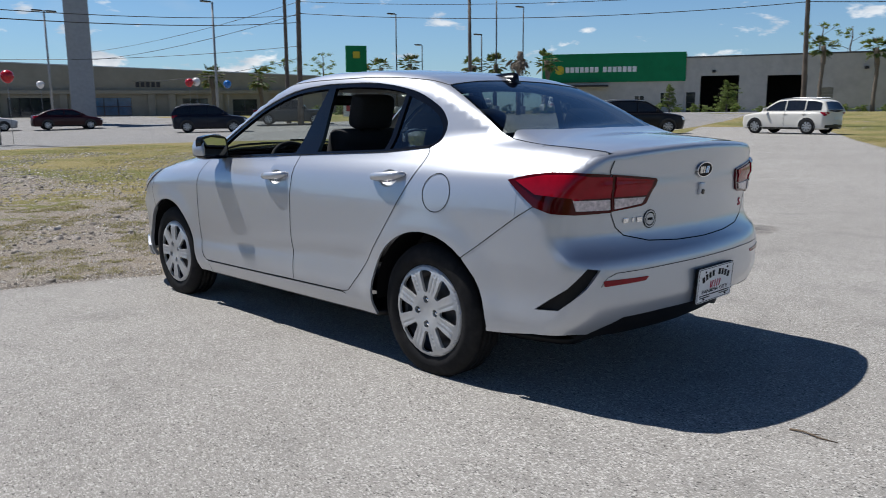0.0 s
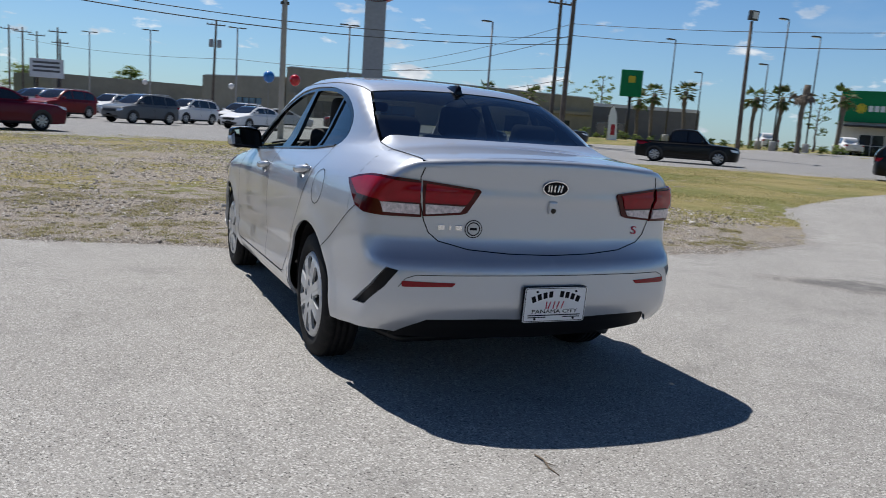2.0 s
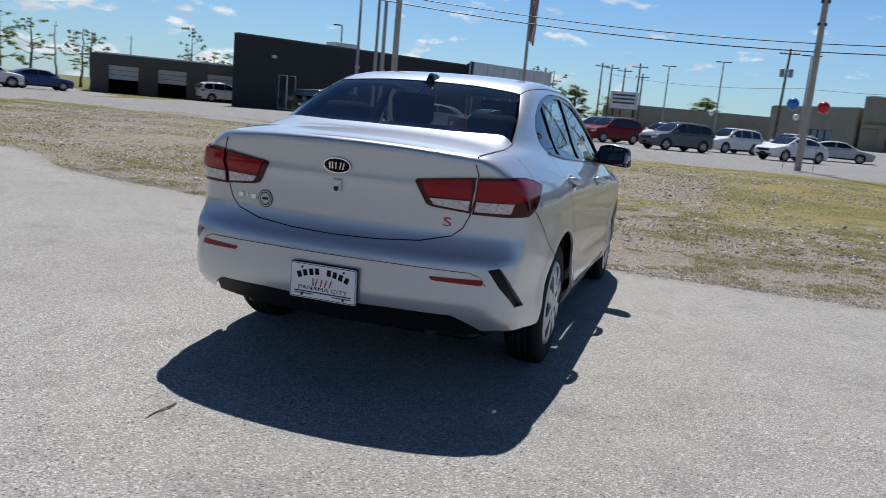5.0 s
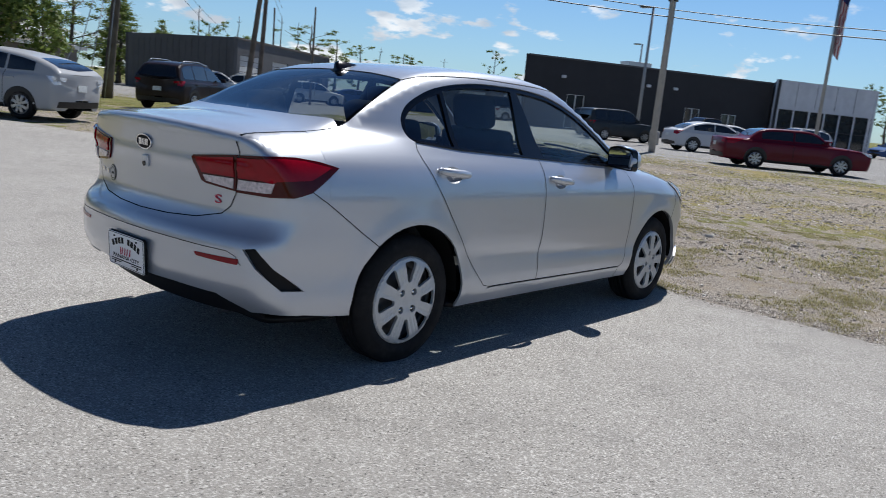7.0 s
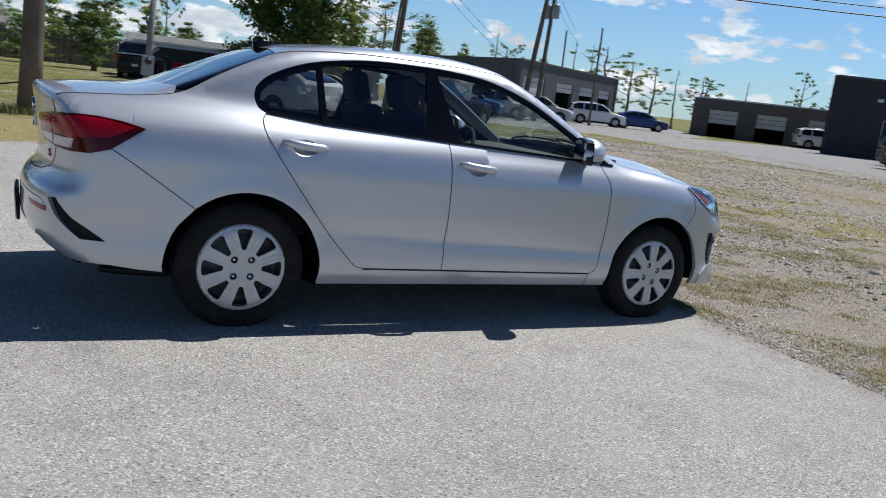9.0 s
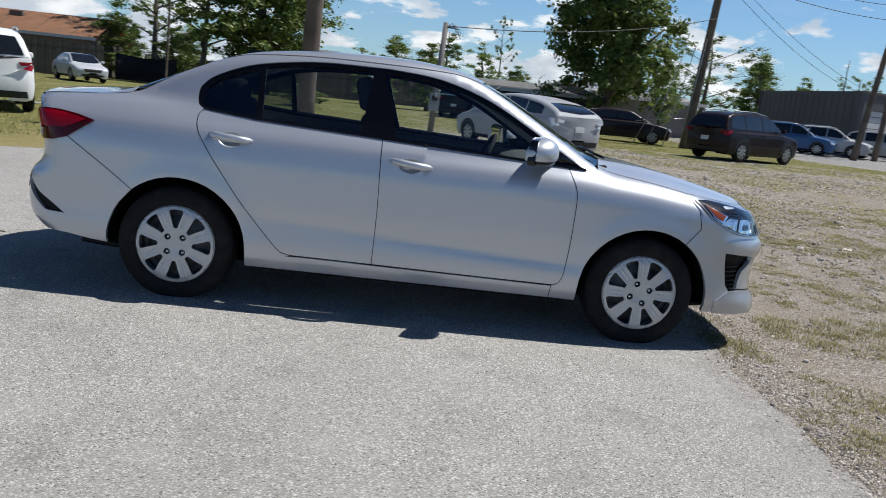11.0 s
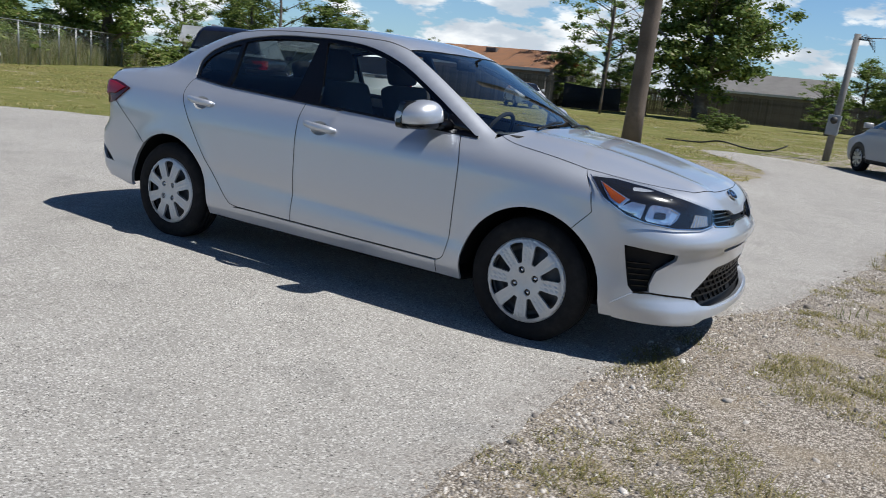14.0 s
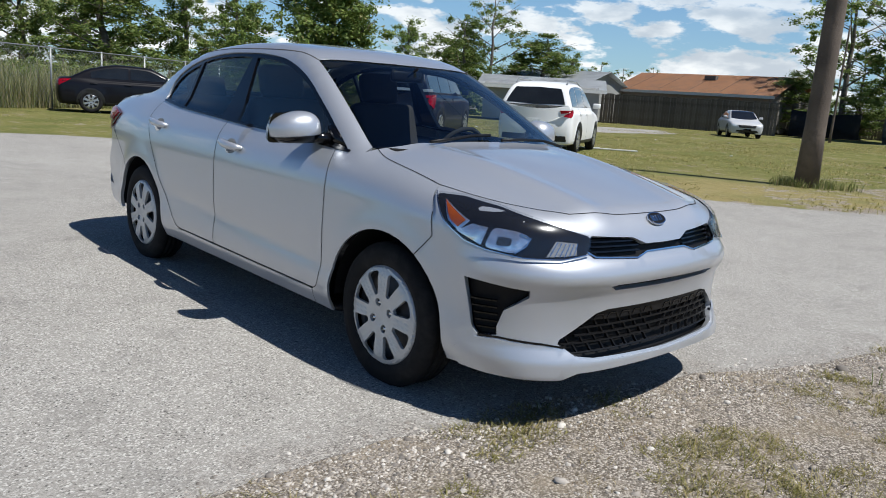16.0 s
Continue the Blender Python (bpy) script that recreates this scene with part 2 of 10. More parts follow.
def bm_box(bm, sx, sy, sz, c=(0, 0, 0), rot=None, bevel=0.0, seg=2):
    """A bevelled box of full sizes round c."""
    t = bmesh.new()
    bmesh.ops.create_cube(t, size=1)
    bmesh.ops.scale(t, vec=(sx, sy, sz), verts=t.verts)
    if bevel:
        bmesh.ops.bevel(t, geom=list(t.edges), offset=bevel, segments=seg, affect="EDGES", profile=0.6)
    if rot is not None:
        bmesh.ops.transform(t, matrix=rot, verts=t.verts)
    bmesh.ops.translate(t, vec=c, verts=t.verts)
    add_bm(bm, t)
    return bm


def add_bm(bm, t):
    me = bpy.data.meshes.new("tmp")
    t.to_mesh(me)
    t.free()
    bm.from_mesh(me)
    bpy.data.meshes.remove(me)


def bm_lathe(bm, prof, n=24, axis="y", c=(0, 0, 0), close=False):
    """Turns a profile of (radius, along) round the axis."""
    rings = []
    for r, a in prof:
        ring = []
        for i in range(n):
            t = 2 * math.pi * i / n
            p = {"y": (r * math.cos(t), a, r * math.sin(t)), "z": (r * math.cos(t), r * math.sin(t), a), "x": (a, r * math.cos(t), r * math.sin(t))}[axis]
            ring.append(bm.verts.new((p[0] + c[0], p[1] + c[1], p[2] + c[2])))
        rings.append(ring)
    for a, b in zip(rings, rings[1:] + ([rings[0]] if close else [])):
        for i in range(n):
            j = (i + 1) % n
            bm.faces.new((a[i], a[j], b[j], b[i]))
    return rings


def bm_tube(bm, pts, radius, n=8, cap=True):
    """A tube along points; radius a number or one for each point."""
    pts = [Vector(p) for p in pts]
    rs = radius if isinstance(radius, (list, tuple)) else [radius] * len(pts)
    rings = []
    up = Vector((0, 0, 1))
    for i, p in enumerate(pts):
        d = (pts[min(i + 1, len(pts) - 1)] - pts[max(i - 1, 0)]).normalized()
        u = d.cross(up if abs(d.dot(up)) < 0.98 else Vector((1, 0, 0))).normalized()
        v = d.cross(u)
        rings.append([bm.verts.new(p + (u * math.cos(2 * math.pi * k / n) + v * math.sin(2 * math.pi * k / n)) * rs[i]) for k in range(n)])
    for a, b in zip(rings, rings[1:]):
        for k in range(n):
            bm.faces.new((a[k], a[(k + 1) % n], b[(k + 1) % n], b[k]))
    if cap and n > 2:
        bm.faces.new(rings[0][::-1])
        bm.faces.new(rings[-1])
    return rings


def bm_poly(bm, pts, depth, axis="y", at=0.0, bevel=0.0):
    """A polygon in the plane across the axis, made solid by depth along it."""
    t = bmesh.new()
    to3 = {"y": lambda a, b, d: (a, d, b), "x": lambda a, b, d: (d, a, b), "z": lambda a, b, d: (a, b, d)}[axis]
    f = t.faces.new([t.verts.new(to3(a, b, at)) for a, b in pts])
    r = bmesh.ops.extrude_face_region(t, geom=[f])
    vs = [v for v in r["geom"] if isinstance(v, bmesh.types.BMVert)]
    bmesh.ops.translate(t, vec=to3(0, 0, depth), verts=vs)
    bmesh.ops.recalc_face_normals(t, faces=list(t.faces))
    if bevel:
        bmesh.ops.bevel(t, geom=list(t.edges), offset=bevel, segments=2, affect="EDGES")
    add_bm(bm, t)
    return bm


def inside(poly, x, y):
    """Which of the points lie in the polygon."""
    x, y = np.asarray(x), np.asarray(y)
    res = np.zeros(x.shape, bool)
    n = len(poly)
    for i in range(n):
        x0, y0 = poly[i]
        x1, y1 = poly[(i + 1) % n]
        if y0 == y1:
            continue
        c = ((y0 > y) != (y1 > y)) & (x < (x1 - x0) * (y - y0) / (y1 - y0) + x0)
        res ^= c
    return res


def resample(pts, step, closed=True):
    """The polyline with points no further apart than step."""
    out = []
    n = len(pts)
    for i in range(n if closed else n - 1):
        a, b = pts[i], pts[(i + 1) % n]
        k = max(1, int(math.ceil(math.dist(a, b) / step)))
        out += [tuple(a[c] + (b[c] - a[c]) * j / k for c in range(len(a))) for j in range(k)]
    if not closed:
        out.append(tuple(pts[-1]))
    return out


def rounded(pts, r=0.02, n=4):
    """The closed polygon with its corners rounded."""
    out = []
    m = len(pts)
    for i in range(m):
        p, a, b = Vector(pts[i]), Vector(pts[i - 1]), Vector(pts[(i + 1) % m])
        ra = min(r, (a - p).length * 0.45)
        rb = min(r, (b - p).length * 0.45)
        s, e = p + (a - p).normalized() * ra, p + (b - p).normalized() * rb
        for k in range(n + 1):
            t = k / n
            out.append(tuple(s * (1 - t) ** 2 + p * 2 * t * (1 - t) + e * t * t))
    return out


def spline(pts, n=8, closed=False):
    """A Catmull-Rom curve through the points."""
    m = len(pts)
    out = []
    for i in range(m if closed else m - 1):
        p = [Vector(pts[(i + k) % m] if closed else pts[min(max(i + k, 0), m - 1)]) for k in (-1, 0, 1, 2)]
        for j in range(n):
            t = j / n
            out.append(tuple(0.5 * ((2 * p[1]) + (p[2] - p[0]) * t + (2 * p[0] - 5 * p[1] + 4 * p[2] - p[3]) * t * t + (3 * p[1] - p[0] - 3 * p[2] + p[3]) * t ** 3)))
    if not closed:
        out.append(tuple(pts[-1]))
    return out


from mathutils import geometry


def fill2d(outline, holes=(), step=0.04, edge=None):
    """Triangles of a polygon with holes, with inner points on a grid: verts (n, 2), faces."""
    loops = [resample(outline, edge or step)] + [resample(h, step) for h in holes]
    pts, edges = [], []
    for lp in loops:
        k = len(pts)
        pts += [(p[0], p[1]) for p in lp]
        edges += [(k + i, k + (i + 1) % len(lp)) for i in range(len(lp))]
    a = np.array(outline, float)[:, :2]
    x0, y0 = a.min(0)
    x1, y1 = a.max(0)
    gx, gy = np.meshgrid(np.arange(x0 + step / 2, x1, step), np.arange(y0 + step / 2, y1, step))
    gx[::2] += step * 0.5
    gx, gy = gx.ravel(), gy.ravel()
    ok = inside(loops[0], gx, gy)
    for h in loops[1:]:
        ok &= ~inside(h, gx, gy)
    b = np.array([p for lp in loops for p in lp])
    gx, gy = gx[ok], gy[ok]
    if len(gx):
        keep = np.ones(len(gx), bool)
        for i in range(0, len(gx), 500):
            d = np.hypot(gx[i:i + 500, None] - b[None, :, 0], gy[i:i + 500, None] - b[None, :, 1]).min(1)
            keep[i:i + 500] = d > step * 0.45
        gx, gy = gx[keep], gy[keep]
    allp = [Vector(p) for p in pts] + [Vector(p) for p in zip(gx.tolist(), gy.tolist())]
    v, e, f, _, _, _ = geometry.delaunay_2d_cdt(allp, edges, [], 0, 1e-6)
    v = np.array([tuple(p) for p in v])
    f = [tuple(q) for q in f]
    c = np.array([v[list(q)].mean(0) for q in f])
    ok = inside(loops[0], c[:, 0], c[:, 1])
    for h in loops[1:]:
        ok &= ~inside(h, c[:, 0], c[:, 1])
    f = [q for q, o in zip(f, ok) if o]
    return v, f


def smooth_curve(xs, ys):
    """A monotone cubic through the knots, for arrays."""
    xs, ys = np.asarray(xs, float), np.asarray(ys, float)
    h, d = np.diff(xs), np.diff(ys) / np.diff(xs)
    m = np.empty(len(xs))
    m[0], m[-1] = d[0], d[-1]
    for i in range(1, len(xs) - 1):
        if d[i - 1] * d[i] <= 0:
            m[i] = 0
        else:
            w1, w2 = 2 * h[i] + h[i - 1], h[i] + 2 * h[i - 1]
            m[i] = (w1 + w2) / (w1 / d[i - 1] + w2 / d[i])

    def at(x):
        x = np.clip(x, xs[0], xs[-1])
        i = np.clip(np.searchsorted(xs, x) - 1, 0, len(xs) - 2)
        t = (x - xs[i]) / h[i]
        return ((1 + 2 * t) * (1 - t) ** 2 * ys[i] + t * (1 - t) ** 2 * h[i] * m[i] + t * t * (3 - 2 * t) * ys[i + 1] + t * t * (t - 1) * h[i] * m[i + 1])
    return at


def smax(a, b, k):
    h = np.clip(0.5 + 0.5 * (a - b) / k, 0, 1)
    return b * (1 - h) + a * h + k * h * (1 - h)


def smin(a, b, k):
    return -smax(-a, -b, k)


class Shell:
    """A car's outer skin, given by a function that is negative inside; skins are drawn on it by side, top or end views (right-hand half: y > 0)."""

    def __init__(self, f, pivot=1.25):
        self.f, self.pivot = f, pivot

    def ray(self, view, a, b):
        a, b = np.asarray(a, float), np.asarray(b, float)
        z = np.zeros_like(a)
        if view == "s":
            return np.stack([a, z + 1.15, b], 1), np.stack([z, z - 1, z], 1), 1.2
        if view == "t":
            return np.stack([a, b, z + 2.1], 1), np.stack([z, z, z - 1], 1), 2.0
        sg = 1 if view == "f" else -1
        phi = a / 0.85
        d = np.stack([-sg * np.cos(phi), -np.sin(phi), z], 1)
        o = np.stack([z + sg * self.pivot, z, b], 1) - d * 1.35
        return o, d, 1.5

    def hit(self, view, a, b):
        """Points of the skin seen in a view, and their normals."""
        o, d, far = self.ray(view, a, b)
        n = 90
        ts = np.linspace(0, far, n)
        P = o[:, None, :] + d[:, None, :] * ts[None, :, None]
        F = self.f(P[..., 0], P[..., 1], P[..., 2])
        neg = F < 0
        k = np.where(neg.any(1), neg.argmax(1), F.argmin(1))
        k = np.maximum(k, 1)
        lo, hi = ts[k - 1], ts[k]
        for _ in range(14):
            mid = (lo + hi) / 2
            q = o + d * mid[:, None]
            v = self.f(q[:, 0], q[:, 1], q[:, 2]) < 0
            hi = np.where(v, mid, hi)
            lo = np.where(v, lo, mid)
        p = o + d * ((lo + hi) / 2)[:, None]
        return p, self.normal(p)

    def normal(self, p):
        e = 2e-3
        g = np.stack([self.f(p[:, 0] + e * (i == 0), p[:, 1] + e * (i == 1), p[:, 2] + e * (i == 2)) - self.f(p[:, 0] - e * (i == 0), p[:, 1] - e * (i == 1), p[:, 2] - e * (i == 2)) for i in range(3)], 1)
        return g / np.maximum(np.linalg.norm(g, axis=1, keepdims=True), 1e-9)

    def uv(self, view, p):
        """A point of space as coordinates in a view."""
        p = np.atleast_2d(np.asarray(p, float))
        if view == "s":
            return [tuple(q) for q in p[:, [0, 2]]]
        if view == "t":
            return [tuple(q) for q in p[:, [0, 1]]]
        sg = 1 if view == "f" else -1
        phi = np.arctan2(p[:, 1], sg * p[:, 0] - self.pivot)
        return [tuple(q) for q in np.stack([phi * 0.85, p[:, 2]], 1)]

    def carry(self, src, pts, dst):
        """An outline of one view in the coordinates of another; end views take (y, z)."""
        return self.uv(dst, self.points(src, pts))

    def points(self, view, pts, step=None):
        """Skin points of an outline; end views take (y, z)."""
        pts = [tuple(p[:2]) for p in pts]
        if view in "fr":
            a = np.array(pts)
            sg = 1 if view == "f" else -1
            x = np.full(len(a), sg * 2.1)
            for _ in range(12):
                u = self.uv(view, np.stack([x, a[:, 0], a[:, 1]], 1))
                q, _n = self.hit(view, [c[0] for c in u], [c[1] for c in u])
                x = q[:, 0]
            return np.stack([x, a[:, 0], a[:, 1]], 1)
        return self.hit(view, [p[0] for p in pts], [p[1] for p in pts])[0]

    def end(self, view, pts):
        """(y, z) as coordinates of an end view."""
        return self.uv(view, self.points(view, pts))

    def skin(self, view, outline, holes=(), step=0.03, off=0.0, lip=0.012, mirror=0, edit=None):
        """A mesh of the part of the skin within an outline, off metres proud, its rim turned in by lip. mirror: 0 this half, 1 the other half, 2 both in one."""
        v, f = fill2d(outline, holes, step)
        p, n = self.hit(view, v[:, 0], v[:, 1])
        p = p + n * off
        if edit is not None:
            p = edit(p, n)
        count = {}
        for q in f:
            for i in range(len(q)):
                e = (q[i], q[(i + 1) % len(q)])
                count[tuple(sorted(e))] = count.get(tuple(sorted(e)), []) + [e]
        rim = [es[0] for es in count.values() if len(es) == 1]
        verts, norms, faces = [tuple(x) for x in p], [tuple(x) for x in n], [list(q) for q in f]
        fa = np.array([q[:3] for q in f])
        cr = np.cross(p[fa[:, 1]] - p[fa[:, 0]], p[fa[:, 2]] - p[fa[:, 0]])
        flip = np.sum(np.sign(np.sum(cr * n[fa[:, 0]], axis=1))) < 0
        if flip:
            faces = [q[::-1] for q in faces]
        if lip:
            idx = {}
            for e in rim:
                for i in e:
                    if i not in idx:
                        idx[i] = len(verts)
                        verts.append(tuple(p[i] - n[i] * lip))
                        norms.append(tuple(n[i]))
            for i, j in rim:
                q = [j, i, idx[i], idx[j]]
                faces.append(q[::-1] if flip else q)
        return self.mesh(verts, norms, faces, len(f), mirror)

    @staticmethod
    def mesh(verts, norms, faces, main, mirror):
        vv, nn, ff, mains = [], [], [], []
        for s in {0: (1,), 1: (-1,), 2: (1, -1)}[mirror]:
            k = len(vv)
            vv += [(x, y * s, z) for x, y, z in verts]
            nn += [(x, y * s, z) for x, y, z in norms]
            ff += [[i + k for i in (q if s > 0 else q[::-1])] for q in faces]
            mains += [True] * main + [False] * (len(faces) - main)
        me = bpy.data.meshes.new("skin")
        me.from_pydata(vv, [], ff)
        me.polygons.foreach_set("use_smooth", mains)
        me.update()
        ln = np.array(nn)[[l.vertex_index for l in me.loops]]
        fl = np.zeros(len(me.loops), bool)
        for pl, mn in zip(me.polygons, mains):
            if not mn:
                ln[pl.loop_start:pl.loop_start + pl.loop_total] = pl.normal
        me.normals_split_custom_set([tuple(x) for x in ln])
        return me

    def seam(self, view, line, width=0.005, off=0.0012, mirror=0, closed=False):
        """A thin dark line along the skin."""
        line = resample([tuple(p[:2]) for p in line], 0.02, closed)
        p, n = self.hit(view, [q[0] for q in line], [q[1] for q in line])
        return self.seam3(p, n, width, off, mirror, closed)

    def seam3(self, p, n, width=0.005, off=0.0012, mirror=0, closed=False):
        t = np.gradient(p, axis=0) if not closed else np.roll(p, -1, 0) - np.roll(p, 1, 0)
        s = np.cross(n, t)
        s = s / np.maximum(np.linalg.norm(s, axis=1, keepdims=True), 1e-9) * width / 2
        verts = [tuple(x) for x in p + n * off + s] + [tuple(x) for x in p + n * off - s]
        m = len(p)
        faces = [[i, i + 1, m + i + 1, m + i] for i in range(m - 1)]
        if closed:
            faces.append([m - 1, 0, m, 2 * m - 1])
        a, b, c = (np.array(verts[i]) for i in faces[0][:3])
        if np.dot(np.cross(b - a, c - a), n[0]) < 0:
            faces = [q[::-1] for q in faces]
        return self.mesh(verts, [tuple(x) for x in n] * 2, faces, len(faces), mirror)

# ---------------------------------------------------------------- the silver sedan's skin (metres; x to its nose, z from its tyres' foot)
_plan = smooth_curve([-2.3, -2.05, -1.75, -1.29, -0.6, 0.0, 0.8, 1.29, 1.6, 1.9, 2.2], [0.70, 0.765, 0.808, 0.838, 0.845, 0.846, 0.846, 0.842, 0.824, 0.78, 0.70])
_sect = smooth_curve([0.15, 0.22, 0.29, 0.36, 0.45, 0.60, 0.76, 0.86, 0.915, 0.945, 0.99, 1.05, 1.2], [-0.055, -0.040, -0.012, -0.004, -0.010, -0.002, -0.004, -0.018, -0.036, -0.056, -0.094, -0.135, -0.24])
_hood = smooth_curve([0.8, 1.1, 1.3, 1.5, 1.7, 1.85, 1.95, 2.02, 2.1], [1.02, 1.0, 0.982, 0.951, 0.909, 0.873, 0.845, 0.815, 0.765])
_deck = smooth_curve([-2.3, -2.2, -2.14, -2.02, -1.86, -1.6, -1.2], [1.02, 1.043, 1.046, 1.062, 1.078, 1.095, 1.10])
_rear = smooth_curve([0.20, 0.30, 0.36, 0.45, 0.56, 0.61, 0.645, 0.70, 0.80, 0.92, 1.0, 1.04], [-2.06, -2.15, -2.21, -2.238, -2.238, -2.222, -2.188, -2.165, -2.168, -2.182, -2.193, -2.20])
_front = smooth_curve([0.15, 0.20, 0.235, 0.27, 0.30, 0.335, 0.42, 0.50, 0.55, 0.585, 0.625, 0.67, 0.72, 0.79, 0.84, 0.9], [2.06, 2.120, 2.138, 2.137, 2.126, 2.108, 2.100, 2.104, 2.116, 2.136, 2.134, 2.10, 2.075, 2.045, 2.01, 1.95])
_roof = smooth_curve([-1.75, -1.12, -0.82, -0.5, -0.19, 0.14, 0.3, 0.6, 1.2], [1.15, 1.362, 1.415, 1.442, 1.448, 1.424, 1.395, 1.31, 1.0])
_gplan = smooth_curve([-1.9, -1.6, -1.25, -0.9, -0.2, 0.4, 0.8, 1.1, 1.3], [0.58, 0.63, 0.69, 0.715, 0.733, 0.735, 0.725, 0.705, 0.68])
ARCH_R, ARCH_F, ARCH_Z = (-1.285, 0.372), (1.295, 0.372), 0.297


def sedan_skin(x, y, z):
    y = np.abs(y)
    side = y - (_plan(x) + _sect(z))
    for cx, r in (ARCH_R, ARCH_F):
        d = np.hypot(x - cx, z - ARCH_Z)
        side = side - 0.012 * np.exp(-((d - r) / 0.07) ** 2) * np.clip((z - 0.15) / 0.15, 0, 1)
    # a soft crease that climbs along the lower doors
    line = 0.385 + 0.045 * (0.9 - x)
    side = side + 0.006 * np.exp(-((z - line - 0.035) / 0.03) ** 2) * np.clip((1.1 - np.abs(x)) / 0.4, 0, 1)
    y2 = y * y
    top_h = z - (_hood(x) - 0.075 * y2 - 0.12 * y2 * y2 + 0.012 * np.exp(-((y - (0.34 + 0.12 * (1.9 - x))) / 0.07) ** 2))
    top_d = z - (_deck(x) - 0.07 * y2 - 0.06 * y2 * y2)
    top = np.where(x > 0, top_h, top_d)
    rear = (_rear(z) + 0.20 * y2 + 0.25 * y2 ** 3) - x
    front = x - (_front(z) - 0.16 * y2 - 0.85 * y2 ** 3)
    ends = np.where(x > 0, front, rear)
    kt = np.where(x > 0, 0.10, 0.075)
    low = smax(side, top, kt)
    low = smax(low, ends, np.where((x < 0) & (z > 0.85), 0.035, 0.07))
    low = smax(low, 0.20 - z, 0.03)
    # cabin
    cs = y - (_gplan(x) - 0.44 * (z - 1.0) - 0.10 * np.clip(z - 1.15, 0, None) ** 2)
    ct = z - (_roof(x) - 0.06 * y2 - 0.10 * y2 * y2)
    ws = (z - (1.395 - 0.485 * (x + 0.34 * y2 - 0.30) - 0.05 * (x + 0.34 * y2 - 0.30) ** 2)) * 0.9
    rg = (z - (1.355 + 0.505 * (x - 0.10 * y2 + 1.135) + 0.03 * (x - 0.10 * y2 + 1.135) ** 2)) * 0.9
    cab = smax(smax(cs, ct, 0.075), smax(ws, rg, 0.03), 0.05)
    cab = smax(cab, 0.90 - z, 0.02)
    return smin(low, cab, 0.045)


SKIN = Shell(sedan_skin)
PITCH = 1.0
sedan = thing("sedan", "silver four-door sedan parked across the edge of a bleached asphalt lot", "car", pose(0, 0, -0.007, 0, PITCH, 0))


def car_part(name, me, mat, parent=None, label=""):
    return part_mesh(name, me, mat, parent or sedan, label, smooth=False)


def both(name, view, outline, mat, holes=(), parent=None, label="", **kw):
    return [car_part(name, SKIN.skin(view, outline, holes, mirror=m, **kw), mat, parent, label) for m in (0, 1)]


def arc(c, r, a0, a1, n=12):
    return [(c[0] + r * math.cos(radians(a0 + (a1 - a0) * i / n)), c[1] + r * math.sin(radians(a0 + (a1 - a0) * i / n))) for i in range(n + 1)]


# lines shared by neighbouring panels, side view (x, z)
BELT = [(-1.205, 1.036), (-0.917, 1.012), (-0.457, 0.996), (-0.234, 0.988), (0.167, 0.973), (0.60, 0.957), (0.90, 0.944)]
DLO_TOP = spline([(0.90, 0.944), (0.735, 1.04), (0.558, 1.142), (0.324, 1.262), (0.067, 1.34), (-0.18, 1.364), (-0.363, 1.366), (-0.665, 1.355), (-0.962, 1.306), (-1.153, 1.232), (-1.232, 1.172), (-1.255, 1.12), (-1.243, 1.062), (-1.205, 1.036)], 5)
REAR_DOOR_BACK = spline([(-1.205, 1.036), (-1.226, 0.995), (-1.20, 0.911), (-1.075, 0.732), (-0.899, 0.507), (-0.745, 0.342), (-0.70, 0.317), (-0.66, 0.311)], 5)
B_LINE = spline([(-0.234, 0.988), (-0.231, 0.83), (-0.224, 0.60), (-0.226, 0.309)], 5)
DOOR_FRONT = spline([(0.79, 0.302), (0.826, 0.335), (0.846, 0.45), (0.853, 0.70), (0.848, 0.83), (0.82, 0.905), (0.80, 0.948)], 5)
R_ARCH = arc((ARCH_R[0], ARCH_Z), ARCH_R[1], 0, 180, 22)
F_ARCH = arc((ARCH_F[0], ARCH_Z), ARCH_F[1], 0, 180, 22)
arch_r_front = [(-0.913, 0.222)] + [p for p in R_ARCH if p[0] > -1.545]
bump_r = R_ARCH[[i for i, p in enumerate(R_ARCH) if p[0] > -1.545][-1]]
f_split = [i for i, p in enumerate(F_ARCH) if p[0] < 1.53][0]
bump_f = F_ARCH[f_split]

# top view (x, y)
HOOD_SIDE = spline([(0.985, 0.655), (1.12, 0.690), (1.30, 0.712), (1.485, 0.722)], 6)
LAMP_TOP = spline([(1.485, 0.722), (1.62, 0.688), (1.76, 0.628), (1.87, 0.545), (1.935, 0.46)], 5)
HOOD_FRONT = spline([(1.935, 0.46), (1.972, 0.32), (1.990, 0.15), (1.994, 0.0)], 5)
ROOF_EDGE = spline([(-1.135, 0.502), (-0.9, 0.525), (-0.3, 0.545), (0.1, 0.54), (0.285, 0.53)], 6)
WS_EDGE = spline([(0.285, 0.53), (0.50, 0.572), (0.75, 0.624), (0.96, 0.668)], 6)
RG_EDGE = spline([(-1.62, 0.60), (-1.45, 0.575), (-1.25, 0.53), (-1.135, 0.502)], 6)
TRUNK_SIDE = spline([(-2.085, 0.572), (-1.98, 0.588), (-1.80, 0.602), (-1.62, 0.600)], 6)

# doors
def oval_hole(x, z):
    return [(x + 0.064 * math.cos(2 * math.pi * i / 24), z + 0.038 * math.sin(2 * math.pi * i / 24)) for i in range(24)]


